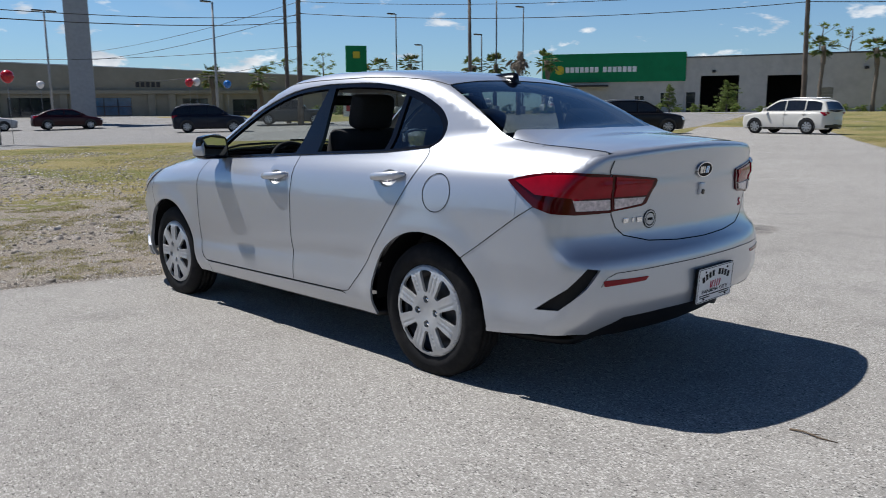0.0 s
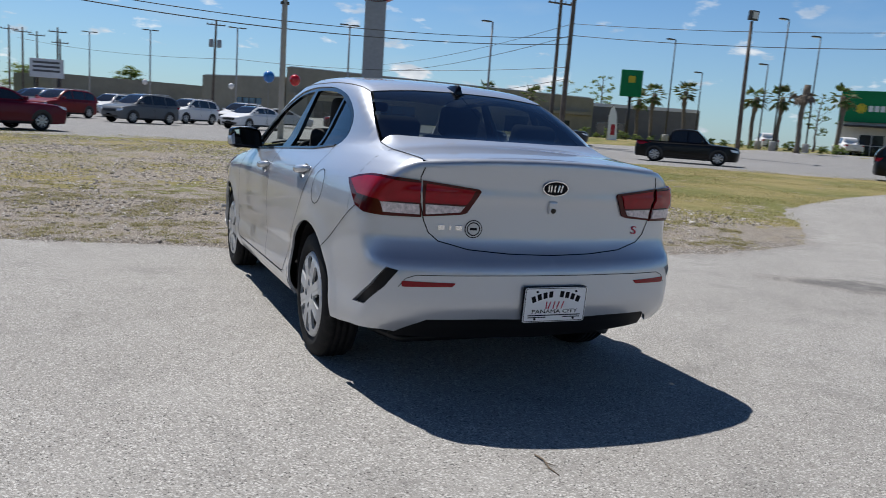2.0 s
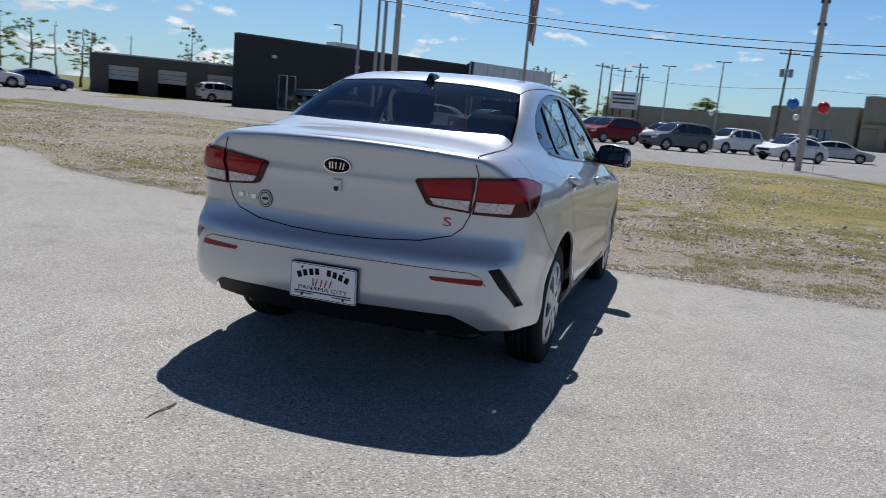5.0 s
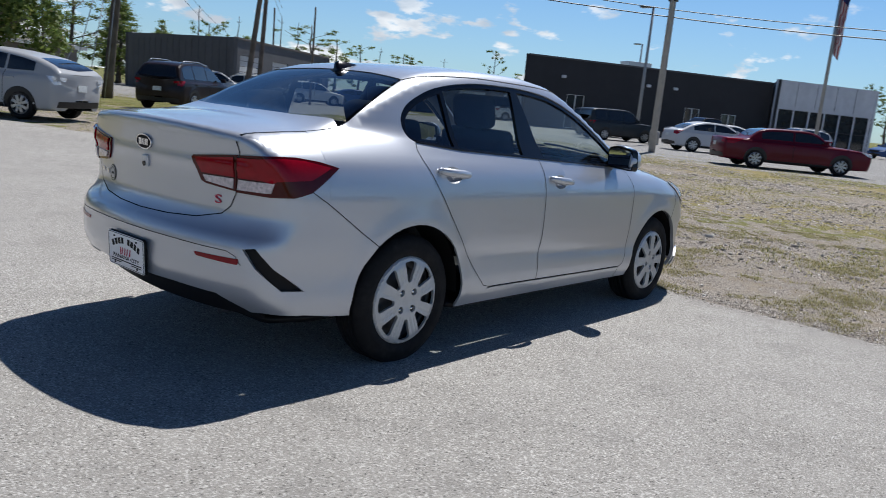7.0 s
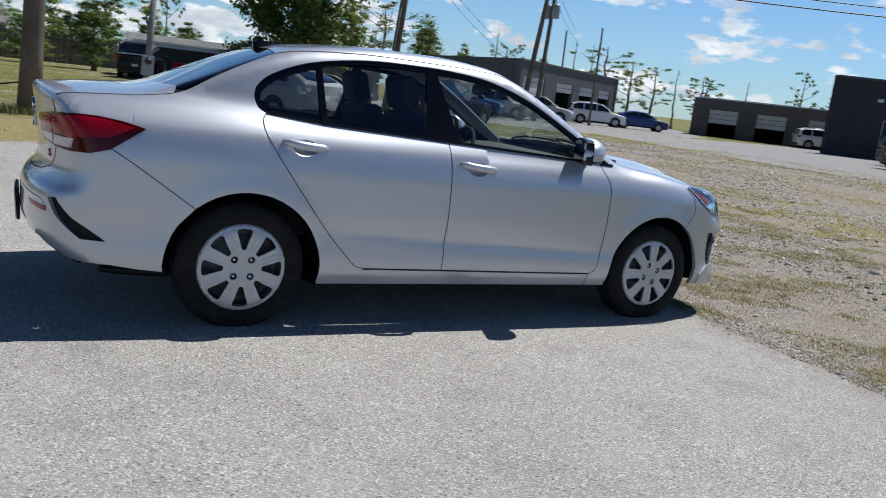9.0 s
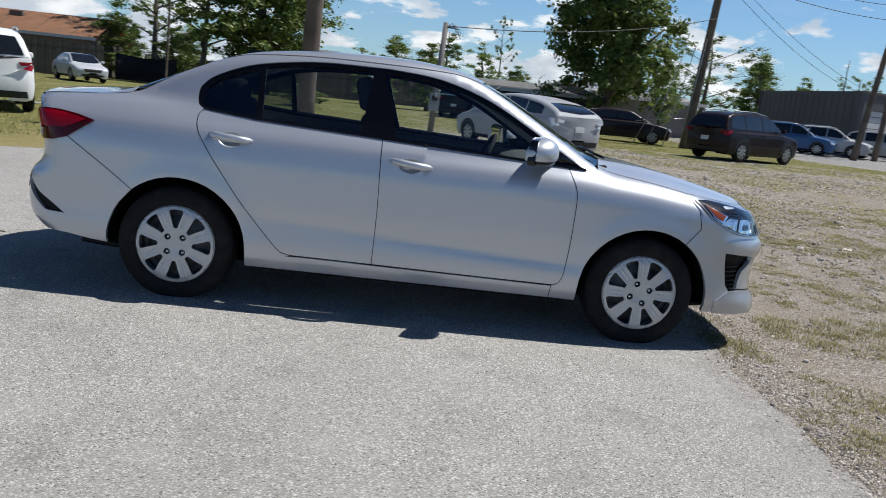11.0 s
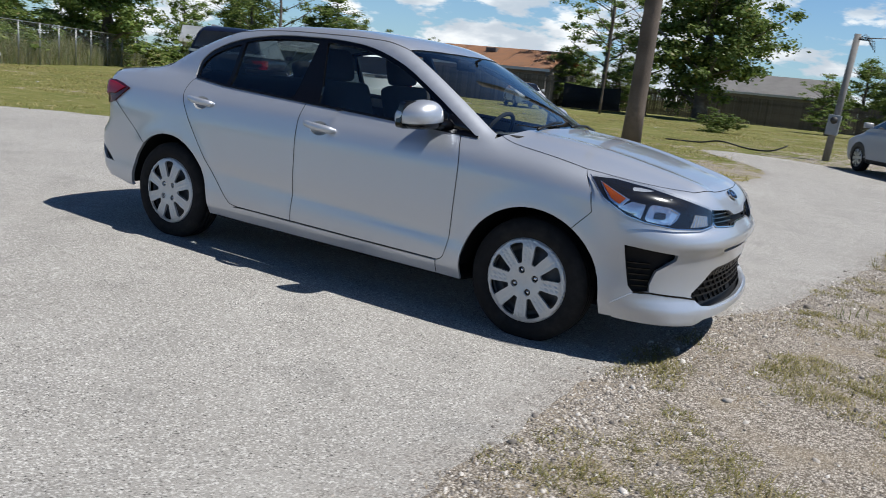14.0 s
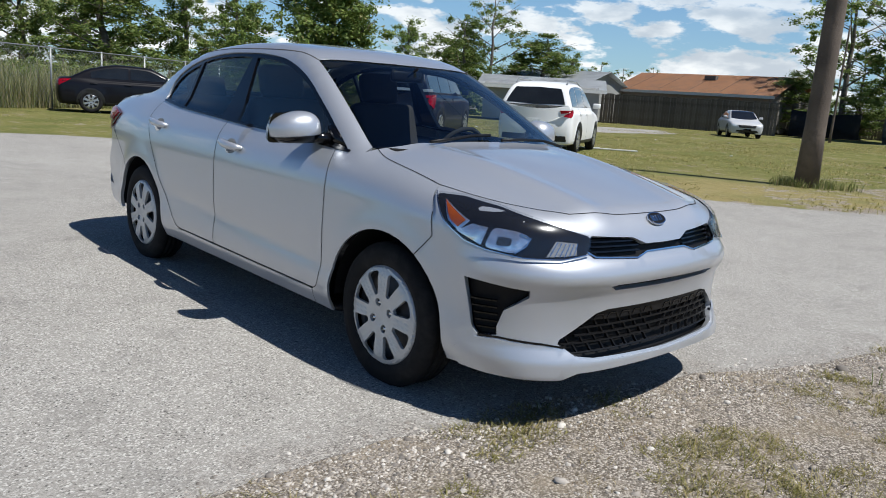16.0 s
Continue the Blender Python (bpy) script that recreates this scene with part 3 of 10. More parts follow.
door_f = both("front_door", "s", BELT[3:5] + [(0.60, 0.957), (0.80, 0.948)] + DOOR_FRONT[::-1][1:] + [(0.3, 0.304)] + B_LINE[::-1], SILVER, holes=[oval_hole(-0.07, 0.865)], step=0.025)
door_r = both("rear_door", "s", BELT[:4] + B_LINE[1:] + REAR_DOOR_BACK[::-1], SILVER, holes=[oval_hole(-1.033, 0.897)], step=0.025)
# body side with the quarter, roof rail and A-pillar
TOPS = [tuple(p) for p in SKIN.points("t", TRUNK_SIDE + RG_EDGE[1:] + ROOF_EDGE[1:] + WS_EDGE[1:])]
tops_s = [(p[0], p[2]) for p in TOPS]
cut = -1.80
q_top = [p for p in tops_s if p[0] > cut]
seam_q = [bump_r, (-1.66, 0.668), (cut, 0.763)]
rail = [(cut, q_top[0][1] - 0.002)] + q_top + [(0.975, 0.952)] + [p for p in DLO_TOP] + REAR_DOOR_BACK[1:] + [(-0.70, 0.30), (-0.913, 0.30)] + arch_r_front[1:] + seam_q[1:]
body_side = both("body_side", "s", rail, SILVER, step=0.035)
# rear corner of the quarter, round to the boot lid
lap = cut + 0.035
corner3 = [p for p in TOPS if p[0] <= lap]
side3 = SKIN.points("s", [(lap, 0.742), (lap, 0.85), (lap, 0.93), (lap, np.interp(lap, [p[0] for p in q_top], [p[1] for p in q_top]))])
LID_R = [(0.572, 0.99), (0.585, 0.95), (0.578, 0.85), (0.56, 0.775)]
low3 = SKIN.points("s", [(-1.885, 0.815)])
rc = SKIN.uv("r", corner3) + SKIN.uv("r", [side3[3], side3[2], side3[1], side3[0], low3[0]]) + SKIN.end("r", [(0.70, 0.787), (0.56, 0.775), (0.578, 0.85), (0.585, 0.95)])
both("rear_corner", "r", rc, SILVER, off=-0.0008, lip=0)
# sill
both("sill", "s", [(-0.913, 0.30), (-0.70, 0.30), (-0.62, 0.304), (0.3, 0.297), (0.78, 0.294), (0.775, 0.222), (0.3, 0.222), (-0.913, 0.222)], SILVER)
# front wing
hs3 = SKIN.points("t", HOOD_SIDE)
wing = [(p[0], p[2]) for p in hs3][::-1] + [(0.975, 0.952), (0.90, 0.944), (0.80, 0.948)] + DOOR_FRONT[::-1][1:] + [(0.778, 0.294), (0.777, 0.222)] + [(0.925, 0.222)] + F_ARCH[::-1][:len(F_ARCH) - f_split] + [(1.575, 0.70), (1.555, 0.79)]
both("front_wing", "s", wing, SILVER)
# bonnet, roof, boot lid
car_part("bonnet", SKIN.skin("t", [(1.06, 0.0), (1.04, 0.40), (0.985, 0.655)] + HOOD_SIDE[1:] + LAMP_TOP[1:] + HOOD_FRONT[1:], mirror=2, lip=0), SILVER, label="silver bonnet with two soft ridges")
car_part("roof", SKIN.skin("t", ROOF_EDGE + [(0.315, 0.40), (0.352, 0.2), (0.365, 0.0), (-1.10, 0.0), (-1.105, 0.25)], mirror=2, lip=0, step=0.04), SILVER)
LID_TOP = [(0.0, 1.030), (0.2, 1.027), (0.4, 1.017), (0.52, 1.004), (0.572, 0.99)]
lip3 = SKIN.points("r", LID_TOP)
lid_top = [(p[0], p[1]) for p in lip3] + TRUNK_SIDE[1:] + [(-1.60, 0.55), (-1.64, 0.3), (-1.655, 0.0)]


def keep_up(p, n):
    """Keeps the lid's rim from sliding down the rear face."""
    low = p[:, 2] < 0.975
    good = p[~low]
    for i in np.nonzero(low)[0]:
        p[i] = good[np.argmin(np.hypot(good[:, 0] - p[i, 0], good[:, 1] - p[i, 1]))]
    return p


boot = car_part("boot_lid", SKIN.skin("t", lid_top, mirror=2, lip=0, edit=keep_up), SILVER)
LID_LOW = [(0.56, 0.775), (0.538, 0.725), (0.497, 0.69), (0.375, 0.659), (0.2, 0.645), (0.0, 0.640)]
lid_rear = SKIN.end("r", LID_TOP + LID_R[1:] + LID_LOW[1:])
car_part("lid_edge", SKIN.skin("r", [(0.0, 0.985), (0.5, 0.96), (0.575, 0.95), (0.585, 0.985), (0.56, 1.005), (0.40, 1.034), (0.2, 1.046), (0.0, 1.050)], mirror=2, off=-0.0006, lip=0, step=0.015), SILVER, boot)
boot_face = car_part("boot_face", SKIN.skin("r", lid_rear, mirror=2, lip=0), SILVER, boot)
# rear bumper, with slits, and black lower valance
BUMP_TOP = SKIN.end("r", LID_LOW[::-1] + [(0.70, 0.787)]) + SKIN.uv("r", [low3[0]]) + SKIN.uv("r", SKIN.points("s", [(-1.80, 0.763), (-1.66, 0.668), bump_r]))
rarch = SKIN.uv("r", SKIN.points("s", [p for p in R_ARCH if p[0] < -1.545][1:] + [(-1.65, 0.275)]))
rlow = SKIN.uv("r", SKIN.points("s", [(-1.75, 0.28), (-1.88, 0.298)])) + SKIN.end("r", [(0.70, 0.305), (0.645, 0.298), (0.60, 0.335), (0.54, 0.368), (0.3, 0.372), (0.0, 0.366)])
SLIT = SKIN.uv("r", [(-2.09, 0.705, 0.582), (-2.118, 0.66, 0.572), (-2.085, 0.705, 0.50), (-1.995, 0.765, 0.408), (-1.905, 0.80, 0.402), (-2.025, 0.748, 0.50)])
bumper = car_part("rear_bumper", SKIN.skin("r", BUMP_TOP + rarch + rlow, [SLIT], mirror=2, step=0.03, lip=0.02), SILVER)
for m in (0, 1):
    car_part("bumper_slit", SKIN.skin("r", rounded(SLIT, 0.004, 2), mirror=m, step=0.02, off=-0.018, lip=0), BLACK_PLASTIC, bumper, "black bumper slit")
val = SKIN.end("r", [(0.0, 0.366), (0.3, 0.372), (0.54, 0.368), (0.60, 0.335), (0.645, 0.298), (0.66, 0.255), (0.4, 0.245), (0.0, 0.235)])
car_part("rear_valance", SKIN.skin("r", val, mirror=2, step=0.03, off=-0.022, lip=0.05), BLACK_PLASTIC, bumper, "black textured lower valance")
# front bumper with grilles
fr3 = lambda pts: SKIN.uv("f", pts)
TOPF = fr3(SKIN.points("t", (HOOD_SIDE[-1:] + LAMP_TOP[1:] + HOOD_FRONT[1:])[::-1]))
farch = fr3(SKIN.points("s", [(1.555, 0.79), (1.575, 0.70)] + F_ARCH[:f_split + 1][::-1] + [(1.672, 0.225)]))
flow = fr3(SKIN.points("s", [(1.78, 0.228)])) + SKIN.end("f", [(0.66, 0.226), (0.56, 0.227), (0.50, 0.246), (0.25, 0.249), (0.0, 0.25)])
FOG = fr3([(1.735, 0.785, 0.578), (1.78, 0.765, 0.575), (1.93, 0.64, 0.556), (1.935, 0.645, 0.528), (1.875, 0.708, 0.47), (1.86, 0.722, 0.405), (1.865, 0.722, 0.372), (1.80, 0.755, 0.362), (1.775, 0.765, 0.39)])
LOWG = SKIN.end("f", [(0.0, 0.474), (0.34, 0.474), (0.40, 0.462), (0.555, 0.368), (0.56, 0.352), (0.50, 0.306), (0.42, 0.294), (0.0, 0.285)])
SLOT = SKIN.end("f", [(0.0, 0.578), (0.33, 0.577), (0.372, 0.572), (0.33, 0.552), (0.0, 0.550)])
UPG = SKIN.end("f", [(0.0, 0.714), (0.125, 0.716), (0.195, 0.742), (0.42, 0.756), (0.455, 0.735), (0.465, 0.70), (0.44, 0.678), (0.21, 0.664), (0.135, 0.684), (0.0, 0.686)])


def flipped(pts):
    return [(-a, b) for a, b in pts]


full_f = TOPF + farch[0:] + flow
outline_f = full_f + flipped(full_f)[::-1][1:-1]
holes_f = [FOG, flipped(FOG)] + [h + flipped(h)[::-1][1:-1] for h in (LOWG, SLOT, UPG)]
fbump = car_part("front_bumper", SKIN.skin("f", outline_f, holes_f, mirror=0, step=0.028, lip=0.022), SILVER)
for h, nm, mat, off in ((LOWG, "lower_grille_back", BLACK_PLASTIC, -0.05), (SLOT, "intake_slot", BLACK_PLASTIC, -0.03), (UPG, "upper_grille_back", BLACK_PLASTIC, -0.03)):
    car_part(nm, SKIN.skin("f", h + flipped(h)[::-1][1:-1], mirror=0, step=0.04, off=off, lip=0), mat, fbump)
for m in (0, 1):
    car_part("fog_recess", SKIN.skin("f", FOG, mirror=m, step=0.03, off=-0.035, lip=0), BLACK_PLASTIC, fbump, "black fog lamp recess")


def strip(view, pts, width, off, mat, parent, name, mirror=2, thick=0.012, label=""):
    """A bar that follows the skin, with thickness."""
    line = resample(pts, 0.02, False)
    p, n = SKIN.hit(view, [q[0] for q in line], [q[1] for q in line])
    t = np.gradient(p, axis=0)
    s = np.cross(n, t)
    s = s / np.maximum(np.linalg.norm(s, axis=1, keepdims=True), 1e-9) * width / 2
    if mirror == 2 and abs(p[0][1]) > 0.01:
        return [strip(view, pts, width, off, mat, parent, name, q, thick, label) for q in (0, 1)]
    bm = bmesh.new()
    for sg in {0: (1,), 1: (-1,), 2: (1, -1)}[mirror]:
        rows = []
        for i in range(len(p)):
            row = [p[i] + n[i] * (off - thick) + s[i], p[i] + n[i] * off + s[i] * 0.8, p[i] + n[i] * off - s[i] * 0.8, p[i] + n[i] * (off - thick) - s[i]]
            rows.append([bm.verts.new((q[0], q[1] * sg, q[2])) for q in row])
        for a, b in zip(rows, rows[1:]):
            for k in range(3):
                bm.faces.new((a[k], a[k + 1], b[k + 1], b[k]))
        bm.faces.new(rows[0])
        bm.faces.new(rows[-1])
    bmesh.ops.recalc_face_normals(bm, faces=list(bm.faces))
    return part(name, bm, mat, parent, label, smooth=False)


lg = car_part("lower_grille", SKIN.skin("f", SKIN.end("f", [(0.0, 0.472), (0.34, 0.472), (0.40, 0.46), (0.44, 0.435), (0.3, 0.428), (0.0, 0.426)]), mirror=2, step=0.03, off=-0.012, lip=0.03), SATIN_BLACK, fbump, "black honeycomb lower grille")
for k, z in enumerate((0.404, 0.376, 0.348, 0.320)):
    w = 0.50 - 0.02 * k if k < 2 else 0.54 - 0.03 * (k - 2)
    strip("f", SKIN.end("f", [(w * i / 10, z) for i in range(11)]), 0.007, -0.016, SATIN_BLACK, lg, "grille_bar")
    for i in range(8):
        y = 0.03 + i * 0.068 + (0.034 if k % 2 else 0)
        if y < w - 0.02:
            strip("f", SKIN.end("f", [(y, z), (y + 0.018, z + 0.028)]), 0.007, -0.016, SATIN_BLACK, lg, "grille_rib")
for k in range(5):
    y = 0.07 + k * 0.075
    strip("f", SKIN.end("f", [(y - 0.03, 0.432), (y - 0.018, 0.450), (y + 0.018, 0.452), (y + 0.03, 0.434)]), 0.005, -0.009, GLOSS_BLACK, lg, "grille_rib")
for z in (0.698, 0.716, 0.733):
    strip("f", SKIN.end("f", [(0.16 + 0.29 * i / 6, z + 0.004 * i / 6) for i in range(7)]), 0.008, -0.012, GLOSS_BLACK, fbump, "grille_bar")
strip("f", SKIN.end("f", [(0.0, 0.688), (0.135, 0.687), (0.205, 0.668), (0.43, 0.681), (0.462, 0.70)]), 0.008, 0.004, CHROME, fbump, "grille_chrome_strip", label="satin chrome strip under the grille")
for k in range(5):
    z = 0.392 + k * 0.026
    strip("f", fr3([(1.79 - 0.008 * k, 0.76 + 0.003 * k, z), (1.86 - 0.004 * k, 0.717, z + 0.003)]), 0.007, -0.012, GLOSS_BLACK, fbump, "fog_louvre")
strip("f", fr3([(1.80, 0.755, 0.362), (1.87, 0.722, 0.366), (1.98, 0.60, 0.352), (2.03, 0.53, 0.338)]), 0.010, 0.003, GLOSS_BLACK, fbump, "bumper_trim")
# glass
car_part("windscreen", SKIN.skin("t", [(0.352, 0.0), (0.34, 0.2), (0.304, 0.40), (0.275, 0.515)] + [(x + 0.008, y - 0.012) for x, y in WS_EDGE[2:]] + [(1.03, 0.50), (1.085, 0.3), (1.12, 0.0)], mirror=2, lip=0.004, off=-0.004, step=0.05), GLASS, label="green-tinted laminated windscreen")
car_part("rear_screen", SKIN.skin("t", [(-1.655, 0.0), (-1.64, 0.3), (-1.60, 0.55), (-1.585, 0.58)] + [(x, y - 0.014) for x, y in RG_EDGE[1:]] + [(-1.105, 0.25), (-1.10, 0.0)], mirror=2, lip=0.004, off=-0.003, step=0.05), glass("rear_screen_glass", (0.38, 0.43, 0.43), 0.10), label="dark heated rear screen")


def inset(poly, d):
    """The polygon moved inwards by d."""
    m = len(poly)
    area = sum(poly[i][0] * poly[(i + 1) % m][1] - poly[(i + 1) % m][0] * poly[i][1] for i in range(m))
    sg = 1 if area > 0 else -1
    out = []
    for i in range(m):
        a, p, b = Vector(poly[i - 1][:2]), Vector(poly[i][:2]), Vector(poly[(i + 1) % m][:2])
        n1, n2 = (p - a), (b - p)
        if n1.length < 1e-6 or n2.length < 1e-6:
            continue
        n1, n2 = Vector((-n1.y, n1.x)).normalized() * sg, Vector((-n2.y, n2.x)).normalized() * sg
        n = (n1 + n2)
        if n.length < 1e-6:
            continue
        n.normalize()
        out.append(tuple(p + n * d / max(0.4, n.dot(n1))))
    return out


DLO = BELT + DLO_TOP[1:-1]
front_pane = [(-0.155, 0.998), (0.167, 0.986), (0.60, 0.970), (0.70, 0.966), (0.70, 1.035)] + spline([(0.70, 1.035), (0.545, 1.125), (0.31, 1.243), (0.06, 1.318), (-0.18, 1.34), (-0.262, 1.342)], 5)[1:]
rear_pane = [(-0.895, 1.026), (-0.457, 1.011), (-0.358, 1.008)] + spline([(-0.322, 1.343), (-0.45, 1.344), (-0.665, 1.333), (-0.80, 1.318), (-0.912, 1.295)], 5)
quarter_pane = [(-1.185, 1.051), (-0.93, 1.029), (-0.94, 1.282)] + spline([(-0.94, 1.282), (-1.05, 1.245), (-1.14, 1.205), (-1.205, 1.155), (-1.228, 1.11), (-1.222, 1.07), (-1.185, 1.051)], 4)[1:-1]
frames = both("window_surround", "s", DLO, GLOSS_BLACK, holes=[front_pane, rear_pane, quarter_pane], step=0.03, off=-0.006, lip=0.02, label="gloss black window frames")
car_part("front_window", SKIN.skin("s", front_pane, mirror=1, step=0.06, off=-0.014, lip=0), GLASS)
car_part("rear_window", SKIN.skin("s", rear_pane, mirror=1, step=0.06, off=-0.014, lip=0), glass("rear_door_glass", (0.72, 0.78, 0.77), 0.07))
both("quarter_window", "s", quarter_pane, glass("quarter_glass", (0.30, 0.34, 0.35), 0.08), step=0.06, off=-0.014, lip=0)
for m in (0, 1):
    strip("s", [(x, z + 0.004) for x, z in BELT], 0.016, 0.006, GLOSS_BLACK, sedan, "belt_moulding", mirror=m)
    strip("t", ROOF_EDGE, 0.006, 0.0015, INTERIOR_GREY, sedan, "roof_moulding", mirror=m, thick=0.006)

# dark joints between the panels, and shade painted along the bumper's crease
for m in (0, 1):
    for ln in (B_LINE, DOOR_FRONT, REAR_DOOR_BACK[1:] + [(-0.3, 0.309), (-0.226, 0.309), (0.3, 0.304), (0.79, 0.302)], [(0.778, 0.294), (0.777, 0.222)], [(-1.885, 0.815), (-1.80, 0.763), (-1.66, 0.668), bump_r], [(1.555, 0.79), (1.575, 0.70), bump_f]):
        car_part("panel_gap", SKIN.seam("s", ln, 0.0038, mirror=m), SEAM)
    car_part("panel_gap", SKIN.seam("t", HOOD_SIDE, 0.004, mirror=m), SEAM)
    car_part("panel_gap", SKIN.seam("t", TRUNK_SIDE, 0.004, mirror=m), SEAM)
    car_part("fuel_flap_gap", SKIN.seam("s", arc((-1.365, 0.845), 0.083, 0, 360, 28)[:-1], 0.004, mirror=m, closed=True), SEAM) if m == 0 else None
car_part("bonnet_gap", SKIN.seam("t", LAMP_TOP + HOOD_FRONT[1:], 0.0035, mirror=2), SEAM)
car_part("boot_gap", SKIN.seam("r", SKIN.end("r", LID_R + LID_LOW[1:]), 0.005, mirror=2), SEAM)
# no joint here: a dark line paints the shade of the bumper's crease
car_part("bumper_crease", SKIN.seam("r", SKIN.end("r", [(0.665, 0.505), (0.64, 0.54), (0.60, 0.556), (0.3, 0.561), (0.0, 0.562)]), 0.0028, mirror=2), SEAM, bumper)

# inner panels behind the joints, so that no light shows through
for m in (0, 1):
    car_part("inner_panel", SKIN.skin("r", SKIN.end("r", [(0.46, 0.70), (0.66, 0.75), (0.68, 0.96), (0.60, 0.985), (0.50, 0.985), (0.47, 0.90)]), mirror=m, off=-0.005, lip=0, step=0.04), SILVER, bumper)
    car_part("inner_panel", SKIN.skin("s", [(cut - 0.05, 0.80), (cut + 0.07, 0.80), (cut + 0.07, q_top[0][1] - 0.012), (cut - 0.05, q_top[0][1] - 0.018)], mirror=m, off=-0.003, lip=0, step=0.03), SILVER, body_side[m])
apron_f = SKIN.end("f", [(0.0, 0.274), (0.42, 0.283), (0.50, 0.293), (0.556, 0.332)]) + fr3([(1.98, 0.60, 0.347), (1.87, 0.722, 0.358), (1.79, 0.758, 0.356)]) + fr3(SKIN.points("s", [(1.725, 0.30), (1.735, 0.230), (1.80, 0.227)])) + SKIN.end("f", [(0.60, 0.226), (0.56, 0.227), (0.50, 0.246), (0.25, 0.249), (0.0, 0.25)])
car_part("front_apron", SKIN.skin("f", apron_f, mirror=2, step=0.028, off=0.012, lip=0.014), SILVER, fbump, "silver flared lower apron")
bm = bmesh.new()
tray = [(q[0] - 0.003, q[1]) for q in SKIN.points("f", SKIN.end("f", [(y, 0.258) for y in (0.0, 0.15, 0.3, 0.42, 0.5, 0.57, 0.62, 0.66)]))]
tray += [(1.74, 0.735), (1.62, 0.70)]
bm_poly(bm, [(x, -y) for x, y in tray[:0:-1]] + tray, 0.012, axis="z", at=0.25)
part("undertray", bm, BLACK_PLASTIC, fbump)

# lamps
TAIL3 = [(-1.745, 0.765, 0.912), (-1.85, 0.762, 0.932), (-1.96, 0.745, 0.944), (-2.05, 0.66, 0.945), (-2.10, 0.585, 0.938)]
tail_out = SKIN.uv("r", TAIL3) + SKIN.end("r", [(0.569, 0.787)]) + SKIN.uv("r", [(-2.02, 0.70, 0.785), (-1.95, 0.755, 0.79), (-1.885, 0.775, 0.812)])
tail_in = SKIN.end("r", [(0.577, 0.938), (0.345, 0.912), (0.335, 0.902), (0.385, 0.812), (0.41, 0.803), (0.564, 0.790)])
HEAD_TOP = [(1.515, 0.745, 0.856), (1.62, 0.71, 0.857), (1.76, 0.64, 0.836), (1.87, 0.55, 0.802), (1.95, 0.47, 0.772), (2.03, 0.43, 0.752)]
HEAD_LOW = [(1.515, 0.745, 0.850), (1.60, 0.765, 0.772), (1.70, 0.745, 0.712), (1.77, 0.71, 0.690), (1.87, 0.63, 0.672), (1.96, 0.53, 0.672), (2.02, 0.45, 0.690)]
PROJECTOR = material("projector_glass", (0.06, 0.065, 0.07), rough=0.04, metal=0.6, coat=1.0)
INDICATOR = material("indicator_lens", (0.36, 0.36, 0.35), rough=0.2, metal=0.5, noise_scale=90, noise_amount=0.4)


def lamp_uv(pts):
    """Places in the headlamp, by how far along it and how far down, in the front view."""
    def at(line, s):
        d = np.cumsum([0] + [math.dist(a, b) for a, b in zip(line, line[1:])])
        return np.array([np.interp(s * d[-1], d, [q[k] for q in line]) for k in range(3)])
    return SKIN.uv("f", [at(HEAD_TOP, a) * (1 - b) + at(HEAD_LOW, a) * b for a, b in pts])


